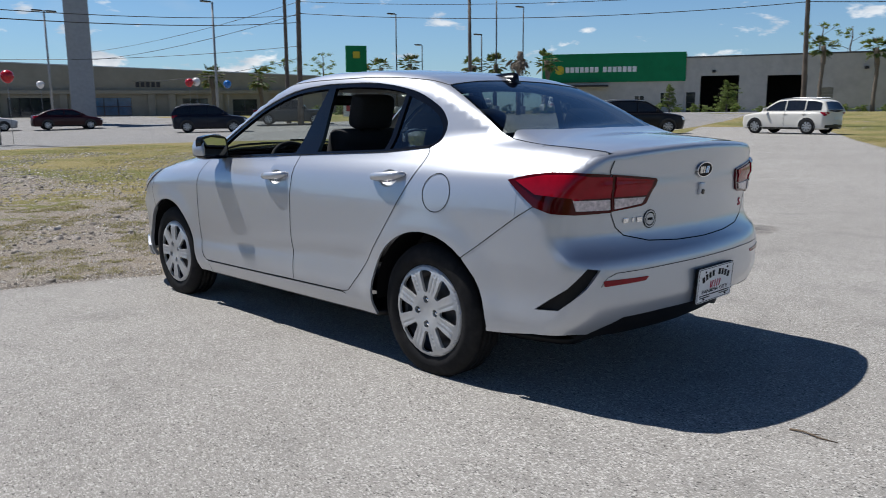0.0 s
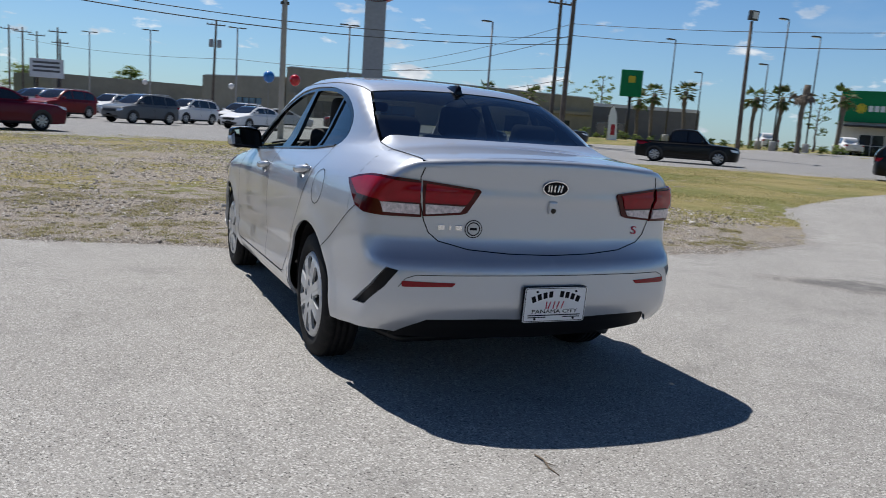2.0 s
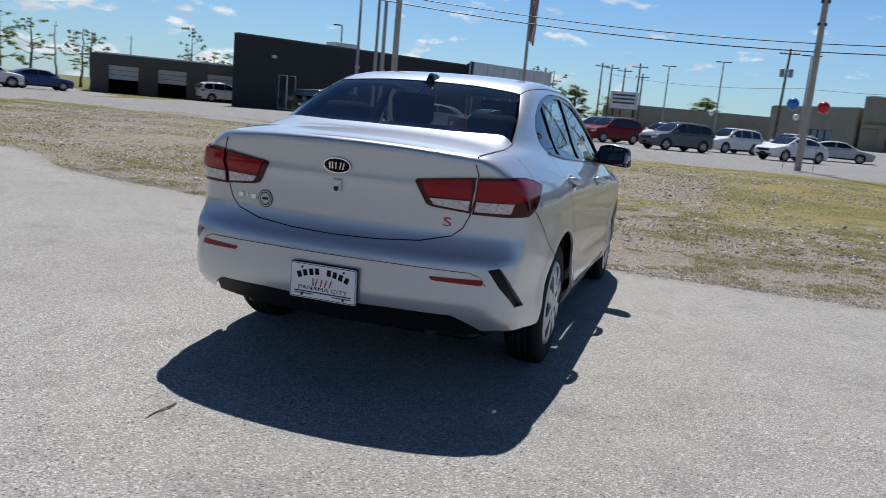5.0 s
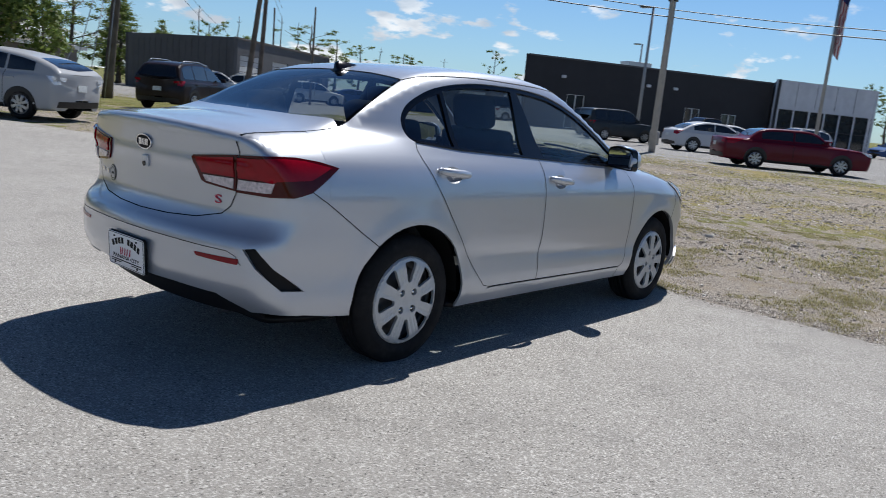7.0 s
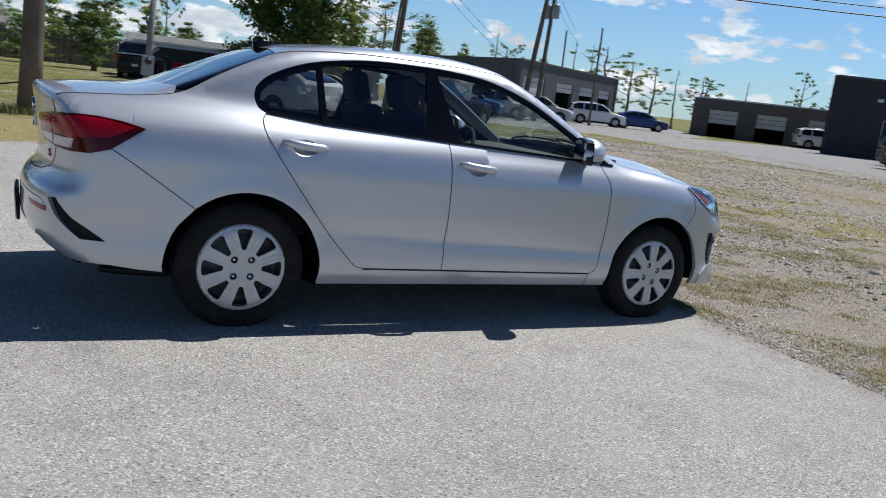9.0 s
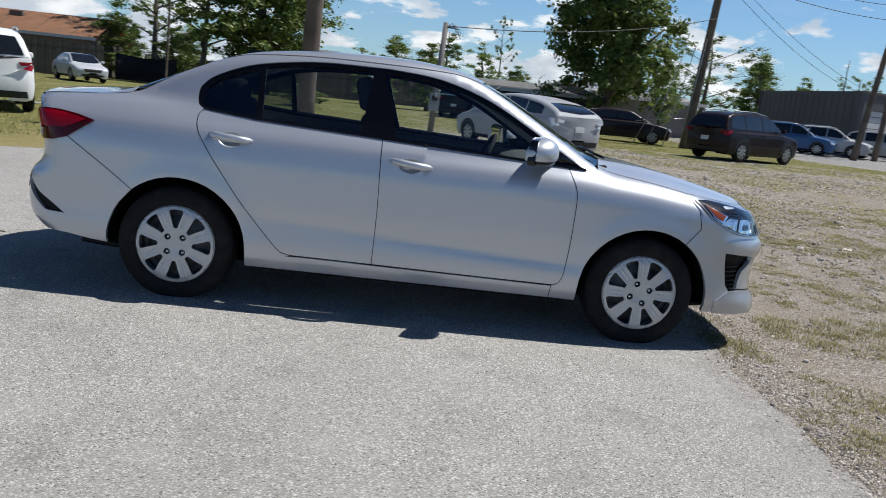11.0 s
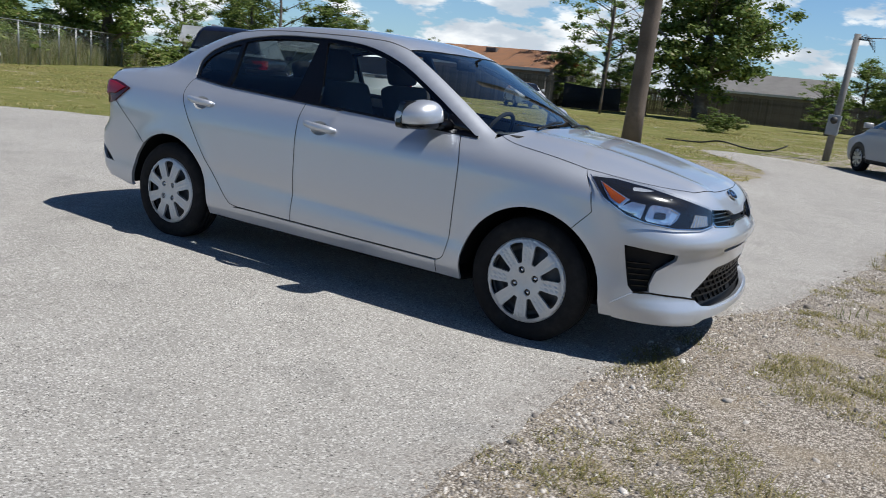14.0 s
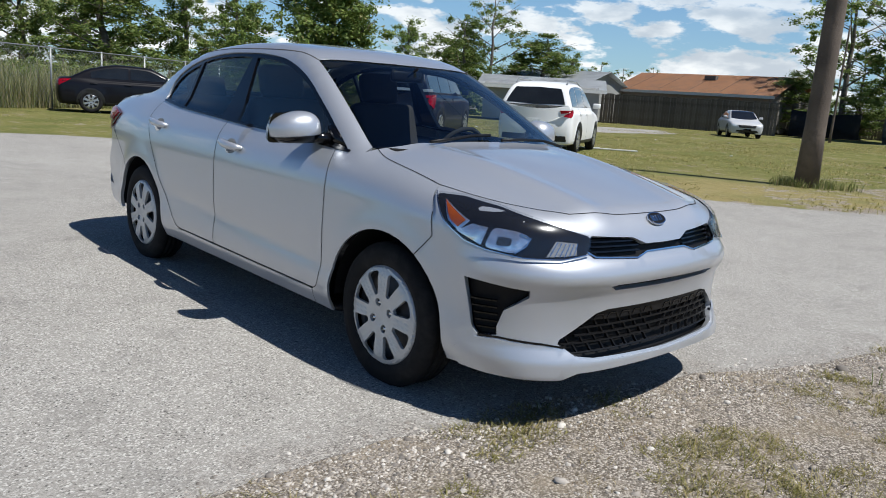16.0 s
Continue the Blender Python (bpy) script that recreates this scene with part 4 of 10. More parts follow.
for m in (0, 1):
    lamp = car_part("tail_lamp", SKIN.skin("r", tail_out, mirror=m, off=0.010, lip=0.022, step=0.025), LAMP_DARK_RED, label="red wrap-round tail lamp")
    car_part("red_band", SKIN.skin("r", SKIN.uv("r", [(-1.79, 0.765, 0.910), (-1.93, 0.755, 0.930)]) + SKIN.end("r", [(0.70, 0.935), (0.582, 0.929), (0.580, 0.848), (0.70, 0.850)]) + SKIN.uv("r", [(-1.89, 0.765, 0.860)]), mirror=m, off=0.0165, lip=0.007, step=0.015), LAMP_RED, lamp)
    car_part("reversing_lens", SKIN.skin("r", SKIN.end("r", [(0.72, 0.843), (0.582, 0.841), (0.577, 0.799), (0.71, 0.801)]), mirror=m, off=0.0165, lip=0.007, step=0.015), LAMP_WHITE, lamp)
    lamp = car_part("tail_lamp_inner", SKIN.skin("r", tail_in, mirror=m, off=0.008, lip=0.02, step=0.025), LAMP_DARK_RED, boot, label="red inner tail lamp on the boot lid")
    car_part("red_band", SKIN.skin("r", SKIN.end("r", [(0.561, 0.928), (0.360, 0.905), (0.392, 0.847), (0.560, 0.849)]), mirror=m, off=0.0125, lip=0.005, step=0.015), LAMP_RED, lamp)
    car_part("reversing_lens", SKIN.skin("r", SKIN.end("r", [(0.557, 0.842), (0.398, 0.839), (0.416, 0.814), (0.553, 0.800)]), mirror=m, off=0.0125, lip=0.005, step=0.015), LAMP_WHITE, lamp)
    car_part("rear_reflector", SKIN.skin("r", rounded(SKIN.end("r", [(0.655, 0.530), (0.44, 0.528), (0.455, 0.512), (0.652, 0.506)]), 0.006), mirror=m, off=0.003, lip=0.006), material("reflector_red", (0.26, 0.004, 0.012), rough=0.2, coat=0.3, spec=0.15), bumper, "red bumper reflector")
    # headlamp: dark housing, bright bowls, amber marker, clear lens
    HEAD3 = [(1.515, 0.745, 0.856), (1.62, 0.71, 0.857), (1.76, 0.64, 0.836), (1.87, 0.55, 0.802), (1.95, 0.47, 0.772), (2.03, 0.43, 0.752), (2.02, 0.45, 0.690), (1.96, 0.53, 0.672), (1.87, 0.63, 0.672), (1.77, 0.71, 0.690), (1.70, 0.745, 0.712), (1.60, 0.765, 0.772)]
    head = car_part("headlamp", SKIN.skin("f", rounded(SKIN.uv("f", HEAD3), 0.02), mirror=m, off=0.002, lip=0.01, step=0.025), LAMP_HOUSING, label="swept-back clear headlamp")
    amber = [(0.10, 0.40), (0.29, 0.56), (0.27, 0.84), (0.21, 0.82)]
    car_part("amber_rim", SKIN.skin("f", lamp_uv([(0.085, 0.33), (0.315, 0.52), (0.285, 0.92), (0.20, 0.90)]), mirror=m, off=0.005, lip=0.003), LAMP_CHROME, head)
    car_part("amber_marker", SKIN.skin("f", lamp_uv(amber), mirror=m, off=0.0075, lip=0.003), AMBER, head)
    car_part("side_reflector", SKIN.skin("f", lamp_uv([(0.275, 0.95), (0.335, 0.55), (0.42, 0.50), (0.43, 0.95)]), mirror=m, off=0.005, lip=0.003), LAMP_CHROME, head)
    car_part("reflector_bowl", SKIN.skin("f", rounded(lamp_uv([(0.445, 0.45), (0.57, 0.38), (0.645, 0.44), (0.635, 0.70), (0.60, 0.94), (0.45, 0.96)]), 0.02), mirror=m, off=0.006, lip=0.003), LAMP_CHROME, head)
    strip("f", lamp_uv([(0.585, 0.42), (0.645, 0.48), (0.64, 0.70), (0.605, 0.93)]), 0.006, 0.011, CHROME, head, "bowl_ring", mirror=m, thick=0.005)
    car_part("lamp_lens_inner", SKIN.skin("f", rounded(lamp_uv([(0.49, 0.62), (0.56, 0.58), (0.57, 0.78), (0.50, 0.84)]), 0.01), mirror=m, off=0.009, lip=0.004), PROJECTOR, head)
    car_part("indicator_bowl", SKIN.skin("f", lamp_uv([(0.775, 0.42), (0.90, 0.40), (0.925, 0.90), (0.76, 0.92)]), mirror=m, off=0.006, lip=0.003), INDICATOR, head)
    for k in range(6):
        strip("f", lamp_uv([(0.785 + 0.024 * k, 0.44), (0.775 + 0.026 * k, 0.90)]), 0.004, 0.009, CHROME, head, "indicator_rib", mirror=m, thick=0.004)
    car_part("lamp_cover", SKIN.skin("f", rounded(SKIN.uv("f", HEAD3), 0.02), mirror=m, off=0.013, lip=0.012, step=0.03), GLASS_CLEAR, head)
    strip("f", SKIN.uv("f", HEAD3[6:] + HEAD3[:1]), 0.004, 0.0145, CHROME, head, "lamp_edge", mirror=m, thick=0.004)
    # door handles
    for hx, hz, par in ((-1.028, 0.909, door_r), (-0.065, 0.877, door_f)):
        p, n = SKIN.hit("s", [hx], [hz])
        sg = 1 if m == 0 else -1
        c = Vector((p[0][0], p[0][1] * sg, p[0][2]))
        bm = bmesh.new()
        pts = [c + Vector((dx, sg * dy, dz)) for dx, dy, dz in ((-0.116, -0.004, 0.010), (-0.09, 0.018, 0.007), (-0.03, 0.030, 0.0), (0.035, 0.031, -0.004), (0.085, 0.020, -0.008), (0.110, -0.004, -0.010))]
        for r0 in bm_tube(bm, pts, [0.010, 0.018, 0.0205, 0.0205, 0.019, 0.010], 12):
            pass
        handle = part("door_handle", bm, SILVER, par[m])
        bm = bmesh.new()
        bm_lathe(bm, [(0.0, -0.030), (0.45, -0.027), (0.8, -0.016), (1.0, -0.003), (1.08, -0.002)], 24, "y")
        bmesh.ops.scale(bm, vec=(0.066, sg, 0.040), verts=bm.verts)
        q, n2 = SKIN.hit("s", [hx - 0.005], [hz - 0.012])
        nv = Vector((n2[0][0], n2[0][1] * sg, n2[0][2])).normalized()
        tilt = Vector((0, sg, 0)).rotation_difference(nv).to_matrix().to_4x4()
        bmesh.ops.transform(bm, matrix=Matrix.Translation((q[0][0], q[0][1] * sg, q[0][2])) @ tilt, verts=bm.verts)
        part("handle_cup", bm, CUP, handle)
    # mirror
    sg = 1 if m == 0 else -1
    mir = thing("door_mirror", "", "")
    mir.parent = door_f[m]
    bm = bmesh.new()
    bmesh.ops.create_uvsphere(bm, u_segments=36, v_segments=24, radius=1)
    base_bm = bm.copy()
    for b_, lowcap in ((bm, False), (base_bm, True)):
        for v in b_.verts:
            x, y, z = (math.copysign(abs(q) ** 0.78, q) for q in v.co)
            outer = y * sg
            h = 0.088 * (1 - 0.16 * max(outer, 0) - 0.05 * outer)
            v.co = (max(x, -0.30) * (0.105 if x > 0 else 0.06), y * 0.122, max(z * h, -0.022) if not lowcap else min(max(z * h * 0.75, -0.052), -0.022))
            if lowcap:
                v.co.y *= 0.985
                v.co.x *= 0.985
            v.co.x -= 0.035 * max(outer, 0) ** 2
        bmesh.ops.rotate(b_, cent=(0, 0, 0), matrix=Matrix.Rotation(radians(-7 * sg), 3, "X"), verts=b_.verts)
        bmesh.ops.translate(b_, vec=(0.605, sg * 0.856, 1.012), verts=b_.verts)
    swept = Matrix.Translation((0.605, sg * 0.856, 0)) @ Matrix.Rotation(radians(20 * sg), 4, "Z") @ Matrix.Translation((-0.605, -sg * 0.856, 0))
    part("mirror_cap", bm, SILVER, mir, m=swept)
    part("mirror_base", base_bm, GLOSS_BLACK, mir, "black lower mirror shell", m=swept)
    bm = bmesh.new()
    bm_poly(bm, [(0.785 - 0.9 + 0.0, -0.062), (0.10, -0.052), (0.105, 0.05), (0.03, 0.064), (-0.09, 0.05)], 0.004, axis="x", at=0.0)
    bmesh.ops.translate(bm, vec=(0.568, sg * 0.856, 1.022), verts=bm.verts)
    part("mirror_pane", bm, MIRROR, mir, smooth=False, m=swept)
    bm = bmesh.new()
    bm_poly(bm, rounded([(-0.128, -0.072), (0.112, -0.062), (0.118, 0.062), (0.03, 0.078), (-0.108, 0.062)], 0.03), 0.042, axis="x", at=0.0)
    bmesh.ops.translate(bm, vec=(0.5705, sg * 0.856, 1.022), verts=bm.verts)
    part("mirror_bezel", bm, GLOSS_BLACK, mir, "black mirror housing", smooth=False, m=swept)
    bm = bmesh.new()
    bm_tube(bm, [(0.72, sg * 0.715, 0.985), (0.665, sg * 0.78, 0.985), (0.62, sg * 0.85, 0.982), (0.605, sg * 0.93, 0.985)], [0.03, 0.026, 0.03, 0.022], 10)
    part("mirror_arm", bm, GLOSS_BLACK, mir)
    bm = bmesh.new()
    bm_poly(bm, [(0.70, 0.955), (0.90, 0.946), (0.735, 1.035), (0.70, 1.05)], sg * 0.02, axis="y", at=sg * 0.715, bevel=0.003)
    part("mirror_triangle", bm, GLOSS_BLACK, mir)

# badges, plate and lettering
def text_bm(s, size, depth=0.0015, align="CENTER", squash=1.0):
    cu = bpy.data.curves.new("lettering", "FONT")
    cu.body, cu.size, cu.extrude, cu.align_x, cu.align_y, cu.resolution_u = s, size, depth, align, "CENTER", 3
    ob = bpy.data.objects.new("lettering", cu)
    scene.collection.objects.link(ob)
    dg = bpy.context.evaluated_depsgraph_get()
    me = bpy.data.meshes.new_from_object(ob.evaluated_get(dg))
    bm = bmesh.new()
    bm.from_mesh(me)
    bmesh.ops.scale(bm, vec=(squash, 1, 1), verts=bm.verts)
    bpy.data.objects.remove(ob)
    bpy.data.curves.remove(cu)
    bpy.data.meshes.remove(me)
    return bm


def on_rear(y, z, off=0.004, tilt=0.0):
    """A frame on the rear face: x to the reader's right, y up."""
    p = SKIN.points("r", [(abs(y), z)])
    n = SKIN.normal(p)[0]
    p = Vector((p[0][0], y, z))
    n = Vector((n[0], n[1] * (1 if y >= 0 else -1), n[2])).normalized()
    right = Vector((0, -1, 0))
    up = n.cross(right).normalized()
    right = up.cross(n).normalized()
    return Matrix.Translation(p + n * off) @ Matrix((right, up, n)).transposed().to_4x4() @ Matrix.Rotation(tilt, 4, "Z")


def oval(rx, ry, depth, n=36):
    bm = bmesh.new()
    f = bm.faces.new([bm.verts.new((rx * math.cos(2 * math.pi * i / n), ry * math.sin(2 * math.pi * i / n), 0)) for i in range(n)])
    r = bmesh.ops.extrude_face_region(bm, geom=[f])
    bmesh.ops.translate(bm, vec=(0, 0, depth), verts=[v for v in r["geom"] if isinstance(v, bmesh.types.BMVert)])
    bmesh.ops.recalc_face_normals(bm, faces=list(bm.faces))
    return bm


def ring(rx, ry, w, depth, n=40):
    bm = bmesh.new()
    rows = []
    for i in range(n):
        c, s = math.cos(2 * math.pi * i / n), math.sin(2 * math.pi * i / n)
        rows.append([bm.verts.new(q) for q in (((rx) * c, ry * s, 0), ((rx) * c, ry * s, depth), ((rx - w) * c, (ry - w) * s, depth), ((rx - w) * c, (ry - w) * s, 0))])
    for i in range(n):
        a, b = rows[i], rows[(i + 1) % n]
        for k in range(3):
            bm.faces.new((a[k], b[k], b[k + 1], a[k + 1]))
    bmesh.ops.recalc_face_normals(bm, faces=list(bm.faces))
    return bm


def emblem(fr, parent, rx, ry):
    """The maker's oval, its mark as plain bars."""
    e = part("emblem", oval(rx, ry, 0.006), PRINT_BLACK, parent, "black oval emblem with a chrome rim", smooth=False, m=fr)
    part("emblem_rim", ring(rx, ry, rx * 0.07, 0.008), CHROME, e, smooth=False)
    bm = bmesh.new()
    s = rx / 0.06
    for x0, x1, y0, y1 in ((-0.032, -0.032, -0.014, 0.014), (-0.020, -0.020, -0.014, 0.014), (-0.004, -0.004, -0.014, 0.014), (0.012, 0.018, -0.014, 0.014), (0.026, 0.032, -0.014, 0.014)):
        bm_tube(bm, [(x0 * s, y0 * s, 0.007), (x1 * s, y1 * s, 0.007)], 0.0034 * s, 6)
    part("emblem_strokes", bm, CHROME, e, smooth=False)
    return e


emblem(on_rear(0, 0.928, 0.001), boot, 0.062, 0.033)
bm = bmesh.new()
bm_box(bm, 0.042, 0.055, 0.018, (0, 0, 0.004), bevel=0.008)
cam_h = part("camera_housing", bm, SILVER, boot, m=on_rear(0, 0.845, 0.0), smooth=False)
part("camera_eye", oval(0.011, 0.011, 0.004), GLOSS_BLACK, cam_h, smooth=False, m=Matrix.Translation((0, -0.012, 0.013)))
bm = bmesh.new()
for x in (-0.038, 0.0, 0.036):
    bm_box(bm, 0.028 if x else 0.008, 0.020, 0.003, (x, 0, 0.002), bevel=0.001)
part("model_script", bm, CHROME, boot, "small chrome model lettering", smooth=False, m=on_rear(0.45, 0.748, 0.001))
part("trim_script", text_bm("S", 0.052, 0.002, squash=1.7), PRINT_RED, boot, "red trim letter", smooth=False, m=on_rear(-0.475, 0.744, 0.002))
stk = part("round_sticker", oval(0.038, 0.038, 0.001), PRINT_BLACK, boot, "round black sticker", smooth=False, m=on_rear(0.352, 0.745, 0.002))
part("sticker_ring", ring(0.034, 0.034, 0.005, 0.0015), CAP_SILVER, stk, smooth=False)
part("sticker_disc", oval(0.024, 0.024, 0.0015), CAP_SILVER, stk, smooth=False)
bm = bmesh.new()
bm_box(bm, 0.030, 0.010, 0.001, (0, 0, 0.002))
part("sticker_mark", bm, PRINT_BLACK, stk, smooth=False)
pfr = on_rear(0, 0.441, 0.012)
pfr.translation.y = -0.004
bm = bmesh.new()
bm_box(bm, 0.307, 0.157, 0.012, (0, 0, -0.004), bevel=0.012)
plate_h = part("plate_holder", bm, BLACK_PLASTIC, bumper, m=pfr, smooth=False)
bm = bmesh.new()
bm_poly(bm, rounded([(-0.152, -0.076), (0.152, -0.076), (0.152, 0.076), (-0.152, 0.076)], 0.012), 0.003, axis="z", at=0.003)
plate = part("dealer_plate", bm, WHITE_PAINT, plate_h, "white dealer advertising plate with black and red print", smooth=False)
bm = bmesh.new()
rows = rounded([(-0.148, -0.072), (0.148, -0.072), (0.148, 0.072), (-0.148, 0.072)], 0.01)
bm_tube(bm, [(x, y, 0.006) for x, y in rows + rows[:1]], 0.0014, 4, cap=False)
bm_box(bm, 0.26, 0.0045, 0.001, (0, -0.046, 0.0065))
bm_box(bm, 0.085, 0.004, 0.001, (-0.085, -0.055, 0.0065))
bm_box(bm, 0.085, 0.004, 0.001, (0.085, -0.055, 0.0065))
for x in (-0.095, 0.095):
    for y in (0.058, -0.062):
        add_bm(bm, (lambda o: (bmesh.ops.translate(o, vec=(x, y, 0.005), verts=o.verts), o)[1])(oval(0.005, 0.005, 0.004, 10)))
part("plate_print", bm, PRINT_BLACK, plate, smooth=False)
# the dealer's name is a person's: bars of its size, bowed as on the plate
for k in range(8):
    bm = bmesh.new()
    bx_ = -0.108 + k * 0.027 + (0.027 if k > 3 else 0)
    bm_box(bm, 0.019, 0.027, 0.001, (0, 0, 0))
    part("name_bar", bm, PRINT_BLACK, plate, smooth=False, m=Matrix.Translation((bx_, 0.047 - 1.9 * bx_ * bx_, 0.0066)) @ Matrix.Rotation(-3.2 * bx_, 4, "Z"))
bm = bmesh.new()
for x0, x1, y0, y1 in ((-0.044, -0.044, -0.018, 0.014), (-0.034, -0.024, -0.018, 0.014), (-0.010, -0.004, -0.018, 0.014), (0.008, 0.018, -0.018, 0.014), (0.030, 0.040, -0.018, 0.014)):
    bm_tube(bm, [(x0, y0, 0.0065), (x1, y1, 0.0065)], 0.003, 5)
part("plate_mark", bm, PRINT_RED, plate, smooth=False)
part("town_print", text_bm("PANAMA CITY", 0.024, 0.0006, squash=1.45), PRINT_BLACK, plate, smooth=False, m=Matrix.Translation((0, -0.03, 0.0066)))
p, n = SKIN.hit("t", [2.012], [0.0])
fp = SKIN.points("f", [(0.0, 0.797)])
nf = Vector(SKIN.normal(fp)[0])
rgt = Vector((0, 1, 0))
upv = nf.cross(rgt).normalized()
emblem(Matrix.Translation(Vector(fp[0]) + nf * 0.001) @ Matrix((rgt, upv, nf)).transposed().to_4x4(), fbump, 0.060, 0.031)

# shark fin
bm = bmesh.new()
sec = [(-0.075, 0.0, 0.022), (-0.066, 0.030, 0.016), (-0.045, 0.036, 0.013), (0.02, 0.020, 0.018), (0.085, 0.0, 0.016)]
rows = [[bm.verts.new((x, -w * 1.6, -0.012)), bm.verts.new((x, -w * 0.5, h)), bm.verts.new((x, w * 0.5, h)), bm.verts.new((x, w * 1.6, -0.012))] for x, h, w in sec]
for a, b in zip(rows, rows[1:]):
    for k in range(3):
        bm.faces.new((a[k], a[k + 1], b[k + 1], b[k]))
bm.faces.new(rows[0])
bm.faces.new(rows[-1])
bmesh.ops.recalc_face_normals(bm, faces=list(bm.faces))
part("roof_aerial", bm, GLOSS_BLACK, sedan, "black shark-fin roof aerial", m=pose(-1.055, 0, 1.372, 0, -13, 0))
# washer nozzle and wipers, cowl
bm = bmesh.new()
bm_poly(bm, [(0.93, -0.63), (1.02, -0.55), (1.075, -0.3), (1.11, 0), (1.075, 0.3), (1.02, 0.55), (0.93, 0.63), (1.05, 0.60), (1.10, 0.35), (1.15, 0), (1.10, -0.35), (1.05, -0.60)], 0.02, axis="z", at=0.955, bevel=0.004)
part("cowl_panel", bm, BLACK_PLASTIC, sedan)
for y0, y1 in ((0.58, 0.05), (0.02, -0.42)):
    bm = bmesh.new()
    a = SKIN.hit("t", [1.015, 1.02, 1.045, 1.07], [y0, y0 * 0.7 + y1 * 0.3, y0 * 0.3 + y1 * 0.7, y1])[0]
    bm_tube(bm, [(q[0], q[1], q[2] + 0.014) for q in a], 0.008, 6)
    part("wiper", bm, SATIN_BLACK, sedan)


# wheels
def tyre_bm(r=0.311, w=0.185, rim=0.207, n=56):
    h = w / 2
    bm = bmesh.new()
    prof = [(rim, -h * 0.78), (rim + 0.012, -h * 0.92), (rim + 0.045, -h), (r - 0.035, -h * 0.97), (r - 0.012, -h * 0.86), (r - 0.003, -h * 0.68)]
    for k in range(4):
        c = -h * 0.5 + k * h * 0.333
        prof += [(r, c - h * 0.12), (r, c + h * 0.12), (r - 0.006, c + h * 0.135), (r - 0.006, c + h * 0.20)] if k < 3 else [(r, c - h * 0.12), (r, c + h * 0.12)]
    prof += [(r - 0.003, h * 0.68), (r - 0.012, h * 0.86), (r - 0.035, h * 0.97), (rim + 0.045, h), (rim + 0.042, h * 1.006), (rim + 0.012, h * 0.92), (rim, h * 0.78)]
    bm_lathe(bm, prof, n, "y")
    return bm


def cover_mesh(step=0.009):
    """The wheel cover: eight broad grooved spokes between cut-outs, dished, four nut holes."""
    R = 0.197
    K = 1.085
    out = [(R * math.cos(2 * math.pi * i / 64), R * math.sin(2 * math.pi * i / 64)) for i in range(64)]
    holes = []
    for k in range(8):
        a = math.pi / 8 + k * math.pi / 4
        h = []
        for r, da in ((0.084, -0.11), (0.084, 0.11), (0.125, 0.17), (0.168, 0.215), (0.176, 0.17), (0.177, 0.0), (0.176, -0.17), (0.168, -0.215), (0.125, -0.17)):
            h.append((r * math.cos(a + da), r * math.sin(a + da)))
        holes.append(rounded(h, 0.006, 2))
    for k in range(4):
        a = math.pi / 2 * k + math.pi / 8
        holes.append([(0.053 * math.cos(a) + 0.0165 * math.cos(t), 0.053 * math.sin(a) + 0.0165 * math.sin(t)) for t in [2 * math.pi * i / 12 for i in range(12)]])
    v, f = fill2d(out, holes, step)
    r, a = np.hypot(v[:, 0], v[:, 1]), np.arctan2(v[:, 1], v[:, 0])
    s = (a / (math.pi / 4)) % 1.0
    s = np.minimum(s, 1 - s) * (math.pi / 4) * r
    groove = 0.0035 * (np.exp(-((s - 0.010) / 0.0035) ** 2)) * np.clip((r - 0.075) / 0.02, 0, 1) * np.clip((0.175 - r) / 0.01, 0, 1)
    y = 0.018 - 0.9 * np.clip(r - 0.15, 0, None) ** 2 / 0.05 * 0.5 - 0.006 * np.exp(-(r / 0.045) ** 4) - groove + 0.004 * np.clip((r - 0.183) / 0.006, 0, 1)
    y = np.where(r > 0.192, y - (r - 0.192) * 1.2, y)
    n = len(v)
    verts = [(v[i, 0] * K, y[i], v[i, 1] * K) for i in range(n)]
    faces = [list(q) for q in f]
    cnt = {}
    for q in f:
        for i in range(3):
            e = (q[i], q[(i + 1) % 3])
            cnt.setdefault(tuple(sorted(e)), []).append(e)
    idx = {}
    for es in cnt.values():
        if len(es) == 1:
            i, j = es[0]
            for k in (i, j):
                if k not in idx:
                    idx[k] = len(verts)
                    verts.append((v[k, 0] * K, y[k] - 0.014, v[k, 1] * K))
            faces.append([j, i, idx[i], idx[j]])
    faces = [q[::-1] for q in faces]
    me = bpy.data.meshes.new("cover")
    me.from_pydata(verts, [], faces)
    me.update()
    return me


def wheel_parts(parent, m, tyre_me, cover_me, nut_me, drum_me):
    w = thing("wheel", "", "")
    w.parent = parent
    w.matrix_basis = m
    part_mesh("tyre", tyre_me, None, w)
    cv = part_mesh("wheel_cover", cover_me, None, w, "silver eight-spoke plastic wheel cover", smooth=False, m=Matrix.Translation((0, 0.080, 0)))
    for k in range(4):
        a = math.pi / 2 * k + math.pi / 8
        part_mesh("wheel_nut", nut_me, None, cv, m=Matrix.Translation((0.0575 * math.cos(a), 0.0, 0.0575 * math.sin(a))))
    part_mesh("steel_rim", drum_me, None, w, m=Matrix.Translation((0, 0.058, 0)))
    return w


